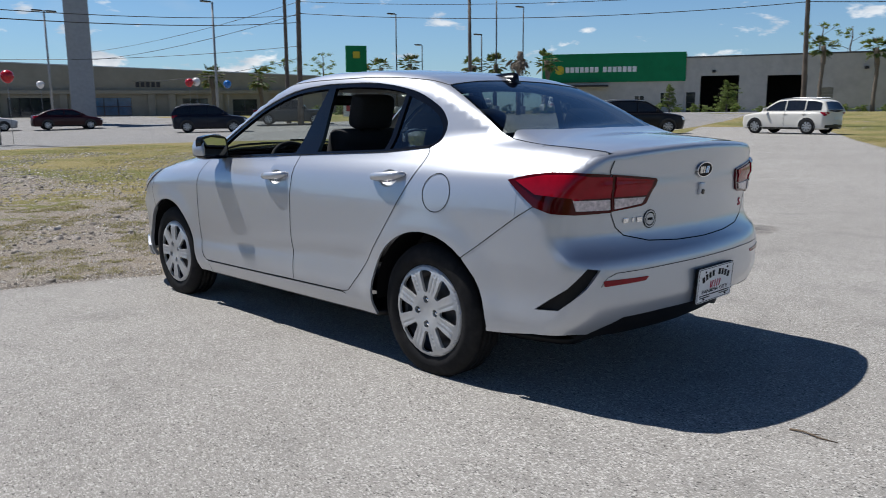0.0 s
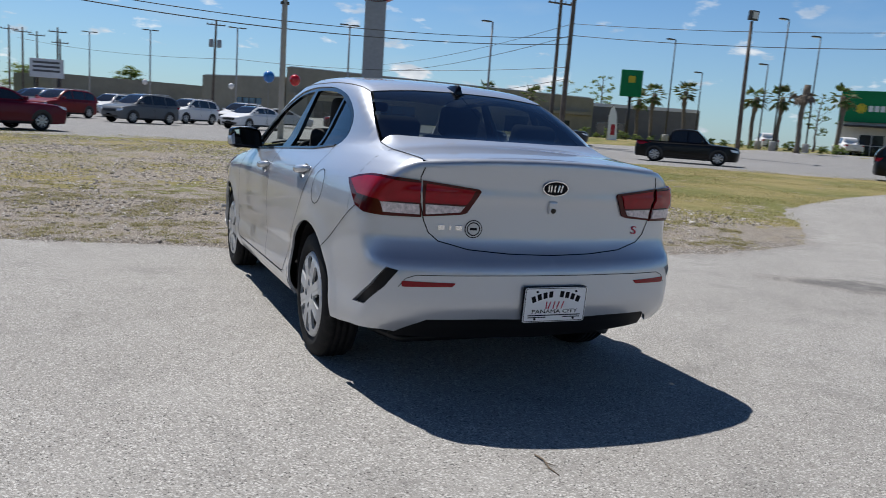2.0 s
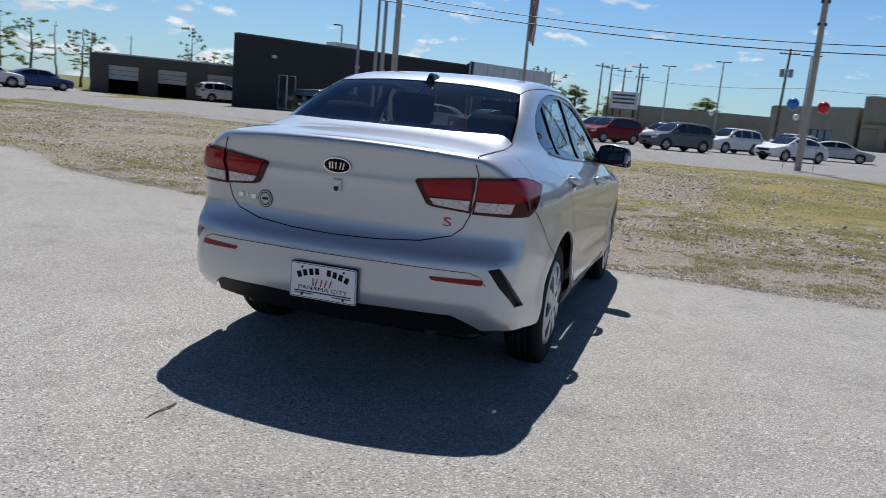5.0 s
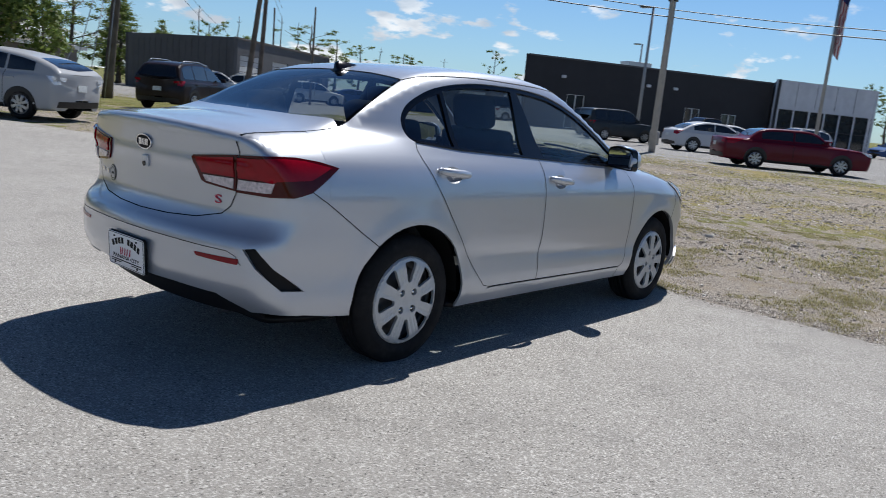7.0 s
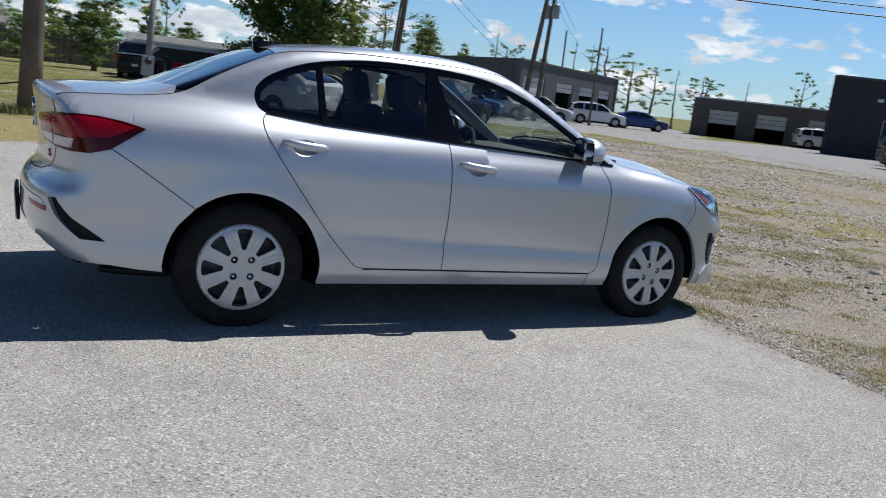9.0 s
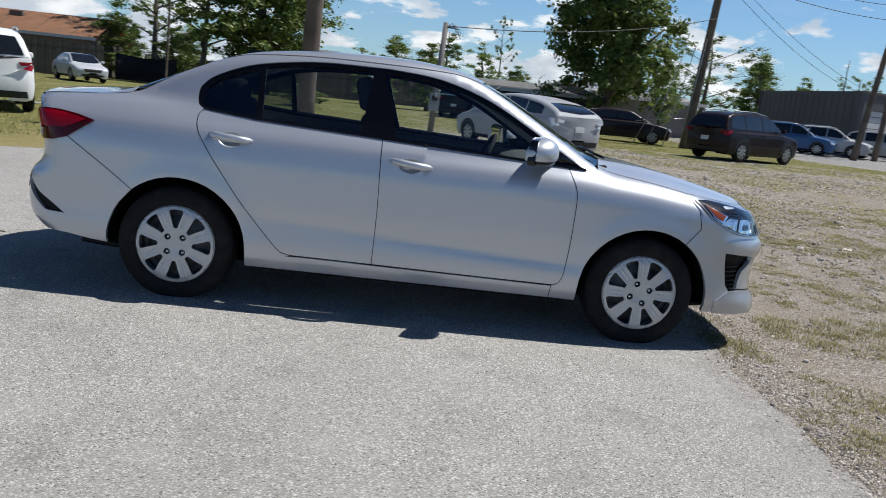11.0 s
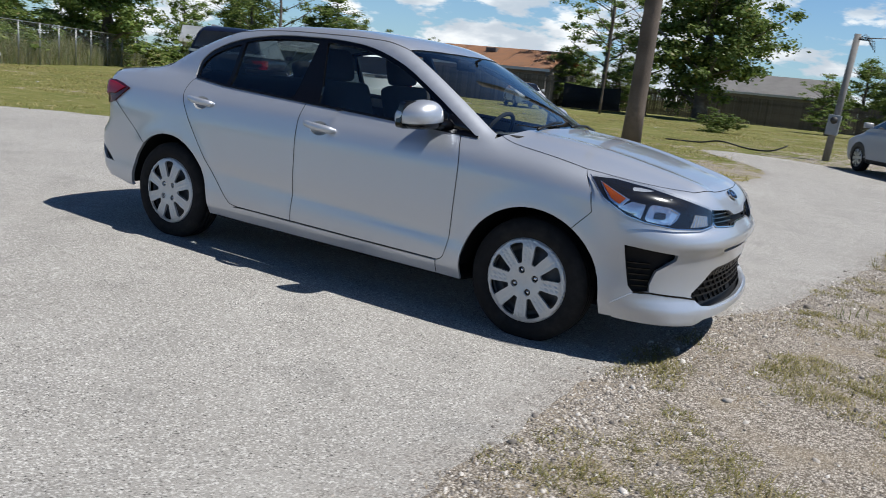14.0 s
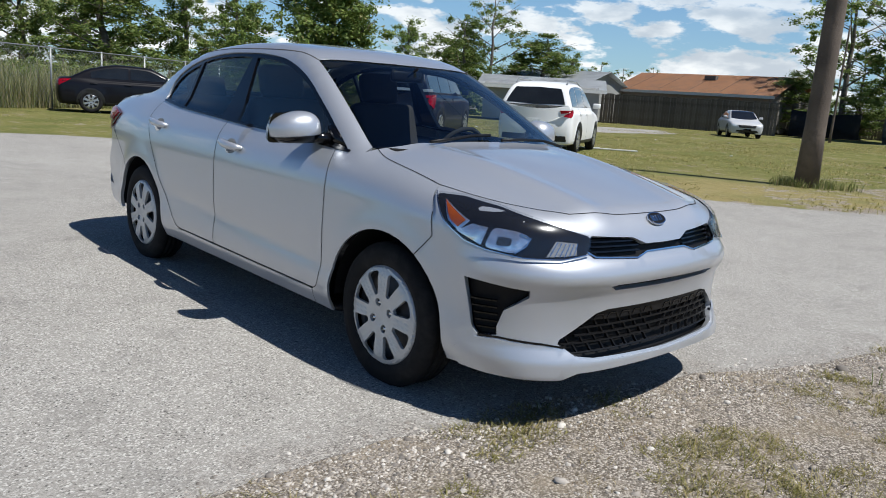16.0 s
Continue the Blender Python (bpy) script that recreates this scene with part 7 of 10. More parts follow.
ORANGE_DECK = wall_mat("bare_plywood_roof", (0.42, 0.22, 0.12), second=(0.30, 0.17, 0.11), second_scale=1.2)
STORE_GLASS = material("shop_window_glass", (0.02, 0.026, 0.03), rough=0.08, coat=0.6, noise_scale=1.5, noise_amount=0.4)
BLUE_GLASS = material("blue_window_glass", (0.03, 0.10, 0.19), rough=0.1, coat=0.5, noise_scale=1.5, noise_amount=0.4)
# near-black colour that paints the shade inside the open bays
BAY_SHADE = material("bay_shade", (0.015, 0.015, 0.016), rough=0.9, noise_scale=2, noise_amount=0.4)
ROLLER = wall_mat("roller_door_white", (0.55, 0.55, 0.54))
ROLLER_GREY = wall_mat("roller_door_grey", (0.16, 0.16, 0.165))
FRAME_DARK = material("dark_window_frame", (0.02, 0.02, 0.022), rough=0.5, noise_scale=10, noise_amount=0.2)
FRAME_WHITE = material("white_window_frame", (0.6, 0.6, 0.58), rough=0.5, noise_scale=10, noise_amount=0.1)


def along(a, b, s, d=0.0):
    """A point s metres along the wall from a to b, d metres out of it (towards the lot)."""
    u = (Vector(b) - Vector(a)).normalized()
    n = Vector((u.y, -u.x))
    if n.dot(Vector(a)) > 0:
        n = -n
    p = Vector(a) + u * s + n * d
    return p, u, n


def wall_frame(a, b, z):
    p, u, n = along(a, b, 0)
    return Matrix(((u.x, n.x, 0, p.x), (u.y, n.y, 0, p.y), (0, 0, 1, z), (0, 0, 0, 1)))


def building(name, label, corners, h, wall, roof_mat, z=None, holes=None, parapet=0.25, roof_lift=0.0):
    """A block on a plan of corners; each wall a slab with its openings cut through. holes: {wall: [(s0, s1, z0, z1)]}"""
    z = gz(*corners[0]) if z is None else z
    b = thing(name, label, "building", Matrix.Translation((corners[0][0], corners[0][1], z)))
    o = Matrix.Translation((-corners[0][0], -corners[0][1], -z))
    n = len(corners)
    hs = h if isinstance(h, (list, tuple)) else [h] * n
    for i in range(n):
        a, c = corners[i], corners[(i + 1) % n]
        L = math.dist(a, c)
        bm = bmesh.new()
        rects = sorted((holes or {}).get(i, []))
        ol = [(0, 0), (L, 0), (L, hs[(i + 1) % n]), (0, hs[i])]
        v, f = fill2d(ol, [[(s0, z0), (s1, z0), (s1, z1), (s0, z1)] for s0, s1, z0, z1 in rects], max(L / 14, 1.2))
        vs = [bm.verts.new((x, 0, y)) for x, y in v]
        fs = [bm.faces.new([vs[k] for k in q]) for q in f]
        r = bmesh.ops.extrude_face_region(bm, geom=fs)
        bmesh.ops.translate(bm, vec=(0, -0.25, 0), verts=[q for q in r["geom"] if isinstance(q, bmesh.types.BMVert)])
        bmesh.ops.recalc_face_normals(bm, faces=list(bm.faces))
        part("wall", bm, wall[i] if isinstance(wall, (list, tuple)) else wall, b, smooth=False, m=o @ wall_frame(a, c, z))
    bm = bmesh.new()
    cx, cy = sum(c[0] for c in corners) / n, sum(c[1] for c in corners) / n
    vs = [bm.verts.new((c[0] * 0.995 + cx * 0.005, c[1] * 0.995 + cy * 0.005, z + hs[i] - parapet + roof_lift)) for i, c in enumerate(corners)]
    f = bm.faces.new(vs)
    r = bmesh.ops.extrude_face_region(bm, geom=[f])
    bmesh.ops.translate(bm, vec=(0, 0, -0.15), verts=[q for q in r["geom"] if isinstance(q, bmesh.types.BMVert)])
    bmesh.ops.recalc_face_normals(bm, faces=list(bm.faces))
    part("roof", bm, roof_mat, b, smooth=False, m=o)
    b["_z"] = z
    return b, o


def trim_edge(b, o, a, c, z, h, d, mat, name="parapet_trim"):
    L = math.dist(a, c)
    bm = bmesh.new()
    bm_box(bm, L + 0.1, d, h, (L / 2, d / 2, 0), bevel=0.01)
    part(name, bm, mat, b, smooth=False, m=o @ wall_frame(a, c, z))


def window(b, o, a, c, s0, s1, z0, z1, zb, glass_mat, frame_mat, cols=2, rows=1, depth=0.10, name="window"):
    """A glazed opening: frame with bars, panes set back."""
    w, h = s1 - s0, z1 - z0
    bm = bmesh.new()
    t = 0.07
    for x in [0] + [w * k / cols for k in range(1, cols)] + [w]:
        bm_box(bm, t, 0.09, h, (s0 + x, -0.05, z0 + h / 2))
    for y in [0] + [h * k / rows for k in range(1, rows)] + [h]:
        bm_box(bm, w + t, 0.085, t, (s0 + w / 2, -0.05, z0 + y))
    fr = part(name, bm, frame_mat, b, smooth=False, m=o @ wall_frame(a, c, zb))
    for k in range(cols):
        for r in range(rows):
            bm = bmesh.new()
            bm_box(bm, w / cols - t, 0.02, h / rows - t, (s0 + w * (k + 0.5) / cols, -depth, z0 + h * (r + 0.5) / rows))
            part("pane", bm, glass_mat, fr, smooth=False)
    return fr


def roller(b, o, a, c, s0, s1, z0, z1, zb, mat, name="roller_door", open_=0.0):
    bm = bmesh.new()
    n = int((z1 - z0) / 0.35)
    for k in range(n):
        zc = z0 + (k + 0.5) * (z1 - z0) / n
        if (zc - z0) / (z1 - z0) >= open_:
            bm_box(bm, s1 - s0, 0.06, (z1 - z0) / n - 0.03, ((s0 + s1) / 2, -0.13, zc), bevel=0.01)
    return part(name, bm, mat, b, smooth=False, m=o @ wall_frame(a, c, zb))


def backing(b, o, a, c, s0, s1, z0, z1, zb, depth=4.0):
    """The room behind an open bay, its shade painted as near-black walls."""
    bm = bmesh.new()
    x0, x1 = s0 - 0.5, s1 + 0.5
    q = [(x0, -0.3), (x1, -0.3), (x1, -depth), (x0, -depth)]
    for i, j in ((1, 2), (2, 3), (3, 0)):
        bm.faces.new([bm.verts.new((q[i][0], q[i][1], z0)), bm.verts.new((q[j][0], q[j][1], z0)), bm.verts.new((q[j][0], q[j][1], z1 + 0.4)), bm.verts.new((q[i][0], q[i][1], z1 + 0.4))])
    bm.faces.new([bm.verts.new((x, y, z1 + 0.4)) for x, y in q])
    part("bay_room", bm, BAY_SHADE, b, smooth=False, m=o @ wall_frame(a, c, zb))


# charcoal and white showroom
A, Bc, C = (46.6, 31.75), (65.2, 19.7), (73.9, 14.1)
q = Vector((0.93, 0.36)) * 18
win1 = [(3.5, 5.0, 0.1, 2.7), (14.2, 15.6, 0.8, 2.6), (17.8, 19.2, 0.1, 2.4)]
show, o = building("showroom", "long charcoal car showroom with a flat roof", [A, Bc, (Bc[0] + q.x, Bc[1] + q.y), (A[0] + q.x, A[1] + q.y)], 5.4, DARK_CLAD, ROOF_GREY, z=0.0, holes={0: win1})
for w_ in win1:
    window(show, o, A, Bc, *w_, 0.0, STORE_GLASS, FRAME_WHITE, 2, 1)
trim_edge(show, o, A, Bc, 5.37, 0.12, 0.06, GREY_STEEL)
for s in (3.0, 10.5, 13.0):
    bm = bmesh.new()
    bm_box(bm, 0.35, 0.18, 0.22, (s, 0.1, 4.0), bevel=0.03)
    part("wall_lamp", bm, WHITE_CLAD, show, smooth=False, m=o @ wall_frame(A, Bc, 0))
bm = bmesh.new()
bm_box(bm, 2.2, 1.6, 1.0, (12, -5, 5.6), bevel=0.05)
part("roof_unit", bm, ROOF_METAL, show, smooth=False, m=o @ wall_frame(A, Bc, 0))
L2 = math.dist(Bc, C)
gl = [(0.5 + k * 1.62, 1.95 + k * 1.62, 0.25, 3.3) for k in range(6)]
Bp = (Bc[0] - 0.5, Bc[1] - 0.75)
Cp = (C[0] - 0.5, C[1] - 0.75)
showw, o = building("showroom_entrance", "white metal-clad showroom front over dark glass", [Bp, Cp, (Cp[0] + q.x, Cp[1] + q.y), (Bp[0] + q.x, Bp[1] + q.y)], 5.7, [WHITE_CLAD, WHITE_CLAD, DARK_CLAD, DARK_CLAD], ROOF_GREY, z=0.0, holes={0: gl})
for g in gl:
    window(showw, o, Bp, Cp, *g, 0.0, STORE_GLASS, FRAME_DARK, 1, 2)
for k in range(1, 5):
    bm = bmesh.new()
    bm_box(bm, 0.03, 0.02, 2.1, (L2 * k / 5, 0.006, 4.6))
    part("cladding_joint", bm, GREY_STEEL, showw, smooth=False, m=o @ wall_frame(Bp, Cp, 0))
bm = bmesh.new()
bm_box(bm, L2, 0.05, 3.3, (L2 / 2, 0.02, 1.68))
bmesh.ops.delete(bm, geom=[f for f in bm.faces if abs(f.normal.y) > 0.5], context="FACES_ONLY")
part("shopfront_frame", bm, FRAME_DARK, showw, smooth=False, m=o @ wall_frame(Bp, Cp, 0))

# low garage with pale roof
A, Bc = (50.6, 48.3), (59.5, 37.6)
q = Vector((0.77, 0.64)) * 12
doors = [(1.2, 3.6, 0.0, 2.4), (5.2, 7.6, 0.0, 2.4), (9.4, 11.8, 0.0, 2.4)]
gar, o = building("garage_row", "low brown garage with open bays under a pale roof", [A, Bc, (Bc[0] + q.x, Bc[1] + q.y), (A[0] + q.x, A[1] + q.y)], 3.3, BROWN_WALL, ROOF_METAL, holes={0: doors}, parapet=-0.12)
for d in doors:
    roller(gar, o, A, Bc, *d, 0, ROLLER, open_=0.55)
    backing(gar, o, A, Bc, *d, 0)

# grey steel workshop
P = [(28.0, 43.0), (45.0, 53.0), (46.0, 70.0), (29.5, 60.0)]
doors = [(1.0, 4.6, 0.0, 3.0), (6.8, 10.0, 0.0, 2.9), (11.5, 14.7, 0.0, 2.9), (15.8, 18.6, 0.0, 2.9)]
shop, o = building("workshop", "grey steel workshop with roller doors", P, [4.1, 4.1, 4.6, 4.3], GREY_STEEL, ROOF_GREY, holes={0: doors})
roller(shop, o, P[0], P[1], *doors[0], 0, ROLLER)
for d in doors[1:]:
    roller(shop, o, P[0], P[1], *d, 0, ROLLER, open_=0.72)
    backing(shop, o, P[0], P[1], *d, 0)
trim_edge(shop, o, P[0], P[1], 4.08, 0.14, 0.08, BROWN_WALL)
LW = math.dist(P[3], P[0])
for k in range(1, 17):
    bm = bmesh.new()
    bm_box(bm, 0.06, 0.03, 3.9, (LW * k / 17, 0.012, 2.0))
    part("siding_rib", bm, GREY_STEEL, shop, smooth=False, m=o @ wall_frame(P[3], P[0], gz(*P[0])))

# tan dealership behind the pylon
A, Bc = (84.0, -17.2), (67.5, -46.5)
q = Vector((0.87, -0.49)) * 22
L = math.dist(A, Bc)
op = [(3.0, 7.2, 0.0, 2.7), (9.2, 14.5, 0.9, 2.7), (19.5, 22.0, 0.0, 2.6), (24.5, 27.0, 0.0, 2.5), (29.0, 31.5, 0.6, 2.4)]
tan, o = building("dealership", "tan stucco dealership with a low-pitched roof", [A, Bc, (Bc[0] + q.x, Bc[1] + q.y), (A[0] + q.x, A[1] + q.y)], [6.2, 4.9, 4.9, 6.2], TAN_WALL, ROOF_METAL, z=0.1, holes={0: op}, parapet=-0.1)
for k, w_ in enumerate(op):
    window(tan, o, A, Bc, *w_, 0.1, BLUE_GLASS if k in (1,) else STORE_GLASS, FRAME_DARK, 4 if k < 2 else 2, 2)
trim_edge(tan, o, A, Bc, 3.35, 0.35, 0.5, TAN_WALL, "canopy")
for s in (2.0, 8.2, 16.5, 18.5, 23.2, 28.0):
    bm = bmesh.new()
    bm_box(bm, 0.7, 0.45, 3.4, (s, 0.15, 1.7), bevel=0.03)
    part("pier", bm, TAN_WALL, tan, smooth=False, m=o @ wall_frame(A, Bc, 0.1))
bm = bmesh.new()
for k in range(5):
    bm_box(bm, 0.35, 0.05, 0.5, (15.2 + k * 0.5, 0.05, 4.0))
part("wall_lettering", bm, FRAME_DARK, tan, "dark unreadable wall lettering", smooth=False, m=o @ wall_frame(A, Bc, 0.1))
A2, B2 = (96.5, -9.5), (84.6, -16.6)
wing, o = building("dealership_wing", "low tan side wing of the dealership", [A2, B2, (B2[0] + 10, B2[1] - 8), (A2[0] + 10, A2[1] - 8)], 5.0, TAN_WALL, ROOF_METAL, z=0.1, holes={0: [(6.0, 10.5, 0.4, 2.6)]}, parapet=-0.1)
window(wing, o, A2, B2, 6.0, 10.5, 0.4, 2.6, 0.1, BLUE_GLASS, FRAME_DARK, 4, 1)
P = [(112, 8), (118, -12), (130, -8), (124, 12)]
low, o = building("far_store", "long low tan store beyond the lot", P[:2] + [(134, -8), (128, 14)], 4.2, TAN_WALL, ROOF_GREY, z=0.1)
# grey shop with white fascia beyond the wooden poles
A, Bc = (92.0, -45.0), (80.0, -72.0)
op = [(2.5, 6.0, 0.0, 2.8), (8.0, 11.5, 0.0, 2.8), (16.0, 20.0, 0.6, 2.6)]
far, o = building("far_shop", "grey block shop with a pale fascia and orange panel", [A, Bc, (Bc[0] + 16, Bc[1] - 7), (A[0] + 16, A[1] - 7)], 5.0, wall_mat("grey_block", (0.15, 0.15, 0.155)), ROOF_METAL, z=0.3, holes={0: op}, parapet=-0.1)
for w_ in op:
    window(far, o, A, Bc, *w_, 0.3, STORE_GLASS, FRAME_WHITE, 2, 1)
trim_edge(far, o, A, Bc, 5.2, 0.45, 0.12, WHITE_CLAD)
bm = bmesh.new()
bm_box(bm, 0.8, 0.12, 3.2, (13.2, 0.1, 2.6), bevel=0.02)
part("orange_panel", bm, material("orange_panel", (0.55, 0.13, 0.03), rough=0.5, noise_scale=3, noise_amount=0.1), far, smooth=False, m=o @ wall_frame(A, Bc, 0.3))

# green-fronted rental building
A, Bc, C = (56.3, -70.8), (43.0, -79.6), (16.0, -91.5)
zb = 0.85
q = Vector((0.5, -0.86)) * 20
LG, LT = math.dist(A, Bc), math.dist(Bc, C)
op = [(2.0, 4.4, 0.0, 2.3), (10.5, 11.6, 0.9, 2.0), (13.4, 14.4, 0.6, 2.3)]
ren, o = building("rental_store", "rental store with a green metal front over pale block", [A, Bc, (Bc[0] + q.x, Bc[1] + q.y), (A[0] + q.x, A[1] + q.y)], 6.6, PALE_WALL, ROOF_GREY, z=zb, holes={0: op})
for w_ in op:
    window(ren, o, A, Bc, *w_, zb, STORE_GLASS, FRAME_WHITE, 2, 2)
bm = bmesh.new()
bm_box(bm, LG + 0.3, 0.22, 3.25, (LG / 2, 0.12, 5.2), bevel=0.02)
green = part("green_front", bm, GREEN_CLAD, ren, "green metal fascia", smooth=False, m=o @ wall_frame(A, Bc, zb))
for k in range(1, 12):
    bm = bmesh.new()
    bm_box(bm, 0.03, 0.02, 3.2, (LG * k / 12, 0.235, 5.2))
    part("cladding_joint", bm, GREEN_CLAD, green, smooth=False)
for k in range(14):
    bm = bmesh.new()
    bm_box(bm, 0.42, 0.06, 0.62, (LG - (13.2 if k < 7 else 8.9) + (k % 7) * 0.56, 0.26, 5.0), bevel=0.02)
    part("name_bar", bm, WHITE_PAINT, green, smooth=False)
bm = bmesh.new()
for k in range(10):
    t = 2 * math.pi * k / 10
    bm_box(bm, 0.22, 0.05, 0.22, (LG - 14.1 + 0.42 * math.cos(t), 0.26, 5.0 + 0.42 * math.sin(t)), bevel=0.03)
bm_lathe(bm, [(0.0, 0.30), (0.3, 0.30), (0.3, 0.22)], 16, "y", (LG - 14.1, 0, 5.0))
part("flower_mark", bm, material("yellow_sign", (0.62, 0.50, 0.03), rough=0.5), green, "yellow flower-shaped mark", smooth=False)
bm = bmesh.new()
bm_box(bm, 7.0, 1.3, 0.18, (4.0, 0.7, 3.15), bevel=0.03)
part("awning", bm, FRAME_DARK, ren, smooth=False, m=o @ wall_frame(A, Bc, zb))
op = [(0.3, 1.3, 0.0, 2.3), (1.8, 5.9, 0.0, 4.1), (8.8, 12.8, 0.0, 4.0), (20.5, 24.0, 0.0, 3.9), (14.2, 15.4, 0.3, 2.6)]
dep, o = building("rental_depot", "pale block depot with tall vehicle bays", [Bc, C, (C[0] + q.x, C[1] + q.y), (Bc[0] + q.x, Bc[1] + q.y)], 6.2, PALE_WALL, ROOF_GREY, z=zb, holes={0: op})
roller(dep, o, Bc, C, *op[3], zb, ROLLER_GREY)
roller(dep, o, Bc, C, *op[4], zb, TAN_WALL, name="steel_door")
window(dep, o, Bc, C, *op[0], zb, STORE_GLASS, FRAME_DARK, 1, 2, name="glazed_door")
for k in (1, 2):
    backing(dep, o, Bc, C, *op[k], zb, 7.0)
trim_edge(dep, o, Bc, C, zb + 6.2, 0.16, 0.1, GREY_STEEL)
for s in (3.2, 18.4):
    bm = bmesh.new()
    bm_box(bm, 0.4, 0.3, 0.3, (s, 0.15, 4.6), bevel=0.05)
    part("wall_lamp", bm, FRAME_DARK, dep, smooth=False, m=o @ wall_frame(Bc, C, zb))

# bungalow with a bare plywood roof, another with grey shingles, sheds
def gable_house(name, label, a, b, depth, eave, ridge, wall, roof, zb, over=0.4):
    h = thing(name, label, "house", Matrix.Translation((a[0], a[1], zb)))
    o = Matrix.Translation((-a[0], -a[1], -zb))
    L = math.dist(a, b)
    fr = o @ wall_frame(a, b, zb)
    bm = bmesh.new()
    bm_box(bm, L, depth, eave, (L / 2, -depth / 2, eave / 2))
    bm_poly(bm, [(0.0, eave), (-depth, eave), (-depth / 2, ridge - 0.1)], L - 0.1, axis="x", at=0.05)
    part("wall", bm, wall, h, smooth=False, m=fr)
    for sg, y0 in ((1, 0.0), (-1, -depth)):
        bm = bmesh.new()
        pts = [(-over, y0 + sg * over, eave - 0.12), (L + over, y0 + sg * over, eave - 0.12), (L + over, -depth / 2, ridge), (-over, -depth / 2, ridge)]
        f = bm.faces.new([bm.verts.new(p) for p in pts])
        bmesh.ops.solidify(bm, geom=[f], thickness=0.10)
        bmesh.ops.recalc_face_normals(bm, faces=list(bm.faces))
        part("roof", bm, roof, h, smooth=False, m=fr)
    bm = bmesh.new()
    bm_box(bm, L + 2 * over, 0.05, 0.2, (L / 2, over + 0.03, eave - 0.12))
    part("eave_board", bm, FRAME_WHITE, h, smooth=False, m=fr)
    return h, fr


HOUSE_WALL = wall_mat("weathered_block", (0.20, 0.18, 0.165))
h1, fr = gable_house("bungalow", "bungalow with a bare orange-brown plywood roof", (-33.6, 49.4), (-21.6, 50.5), 9.0, 2.55, 4.05, HOUSE_WALL, ORANGE_DECK, 0.1)
for k in range(5):
    bm = bmesh.new()
    bm_box(bm, 0.02, 4.6, 0.012, (1.2 + k * 2.4, -2.1, 3.32), rot=None)
    part("plywood_joint", bm, BROWN_WALL, h1, smooth=False, m=fr @ Matrix.Translation((0, 0, 0)) @ Matrix.Translation((1.2 + k * 2.4, -2.1, 3.32)) @ Matrix.Rotation(math.atan2(-1.5, 4.9), 4, "X") @ Matrix.Translation((-1.2 - k * 2.4, 2.1, -3.32)))
bm = bmesh.new()
bm_box(bm, 0.9, 0.5, 0.35, (6.2, -3.2, 3.75), bevel=0.05)
part("roof_vent", bm, BROWN_WALL, h1, smooth=False, m=fr)
h2, fr = gable_house("shingled_house", "low house with a pale grey shingle roof", (-15.5, 71.5), (-4.0, 73.4), 10.0, 2.6, 4.4, HOUSE_WALL, wall_mat("grey_shingles", (0.30, 0.29, 0.28)), 0.1)
h3, fr = gable_house("metal_shed", "pale metal shed with a shallow roof", (-38.0, 40.0), (-31.0, 42.0), 8.0, 2.7, 3.6, wall_mat("pale_shed_wall", (0.30, 0.30, 0.29)), ROOF_METAL, 0.1)
h4, fr = gable_house("storage_shed", "grey metal storage shed behind the parked cars", (-29.2, 30.2), (-24.0, 34.4), 5.0, 2.0, 2.6, wall_mat("grey_shed_wall", (0.22, 0.225, 0.22)), ROOF_METAL, 0.1)
h5, fr = gable_house("white_shed", "white-roofed shed in the trees", (-48.9, 40.4), (-44.6, 44.8), 7.0, 2.2, 3.4, PALE_WALL, ROOF_METAL, 0.1)
# solid dark body stands in for the shade under the lean-to's open front
h6, fr = gable_house("lean_to", "lean-to with a grey sheet roof, the shade under it a dark block", (3.0, 45.4), (11.5, 44.2), 5.0, 2.1, 2.6, material("shade_wall", (0.05, 0.05, 0.052), rough=0.9, noise_scale=2, noise_amount=0.3), wall_mat("grey_sheet_roof", (0.33, 0.33, 0.32)), 0.0)
h7, fr = gable_house("shop_behind_trees", "low building with a white roof edge", (11.5, 44.0), (19.5, 47.5), 6.0, 2.4, 3.0, HOUSE_WALL, ROOF_METAL, 0.0)

# ---------------------------------------------------------------- fences
PLANK = material("weathered_fence_board", (0.135, 0.115, 0.10), rough=0.9, noise_scale=9, noise_amount=0.25, second=(0.09, 0.075, 0.065), second_scale=2, random=0.22)
POST = material("fence_post", (0.12, 0.105, 0.09), rough=0.9, noise_scale=8, noise_amount=0.25)


def board_fence(name, label, a, b, h, w=0.19):
    f = thing(name, label, "fence", Matrix.Translation((a[0], a[1], 0)))
    o = Matrix.Translation((-a[0], -a[1], 0))
    L = math.dist(a, b)
    bm = bmesh.new()
    bm_box(bm, w - 0.02, 0.022, h, (0, 0, h / 2))
    me = bpy.data.meshes.new("board")
    bm.to_mesh(me)
    bm.free()
    me.materials.append(PLANK)
    fr = o @ wall_frame(a, b, 0)
    rnd = random.Random(5)
    for k in range(int(L / w)):
        ob = part_mesh("board", me, None, f, smooth=False, m=fr @ pose(w * (k + 0.5), 0, rnd.uniform(-0.05, 0.03) + gz(a[0], a[1]), 0, rnd.uniform(-0.6, 0.6), 0))
    for z in (0.35, h - 0.4):
        bm = bmesh.new()
        bm_box(bm, L, 0.05, 0.09, (L / 2, -0.04, z))
        part("rail", bm, POST, f, smooth=False, m=fr)
    return f


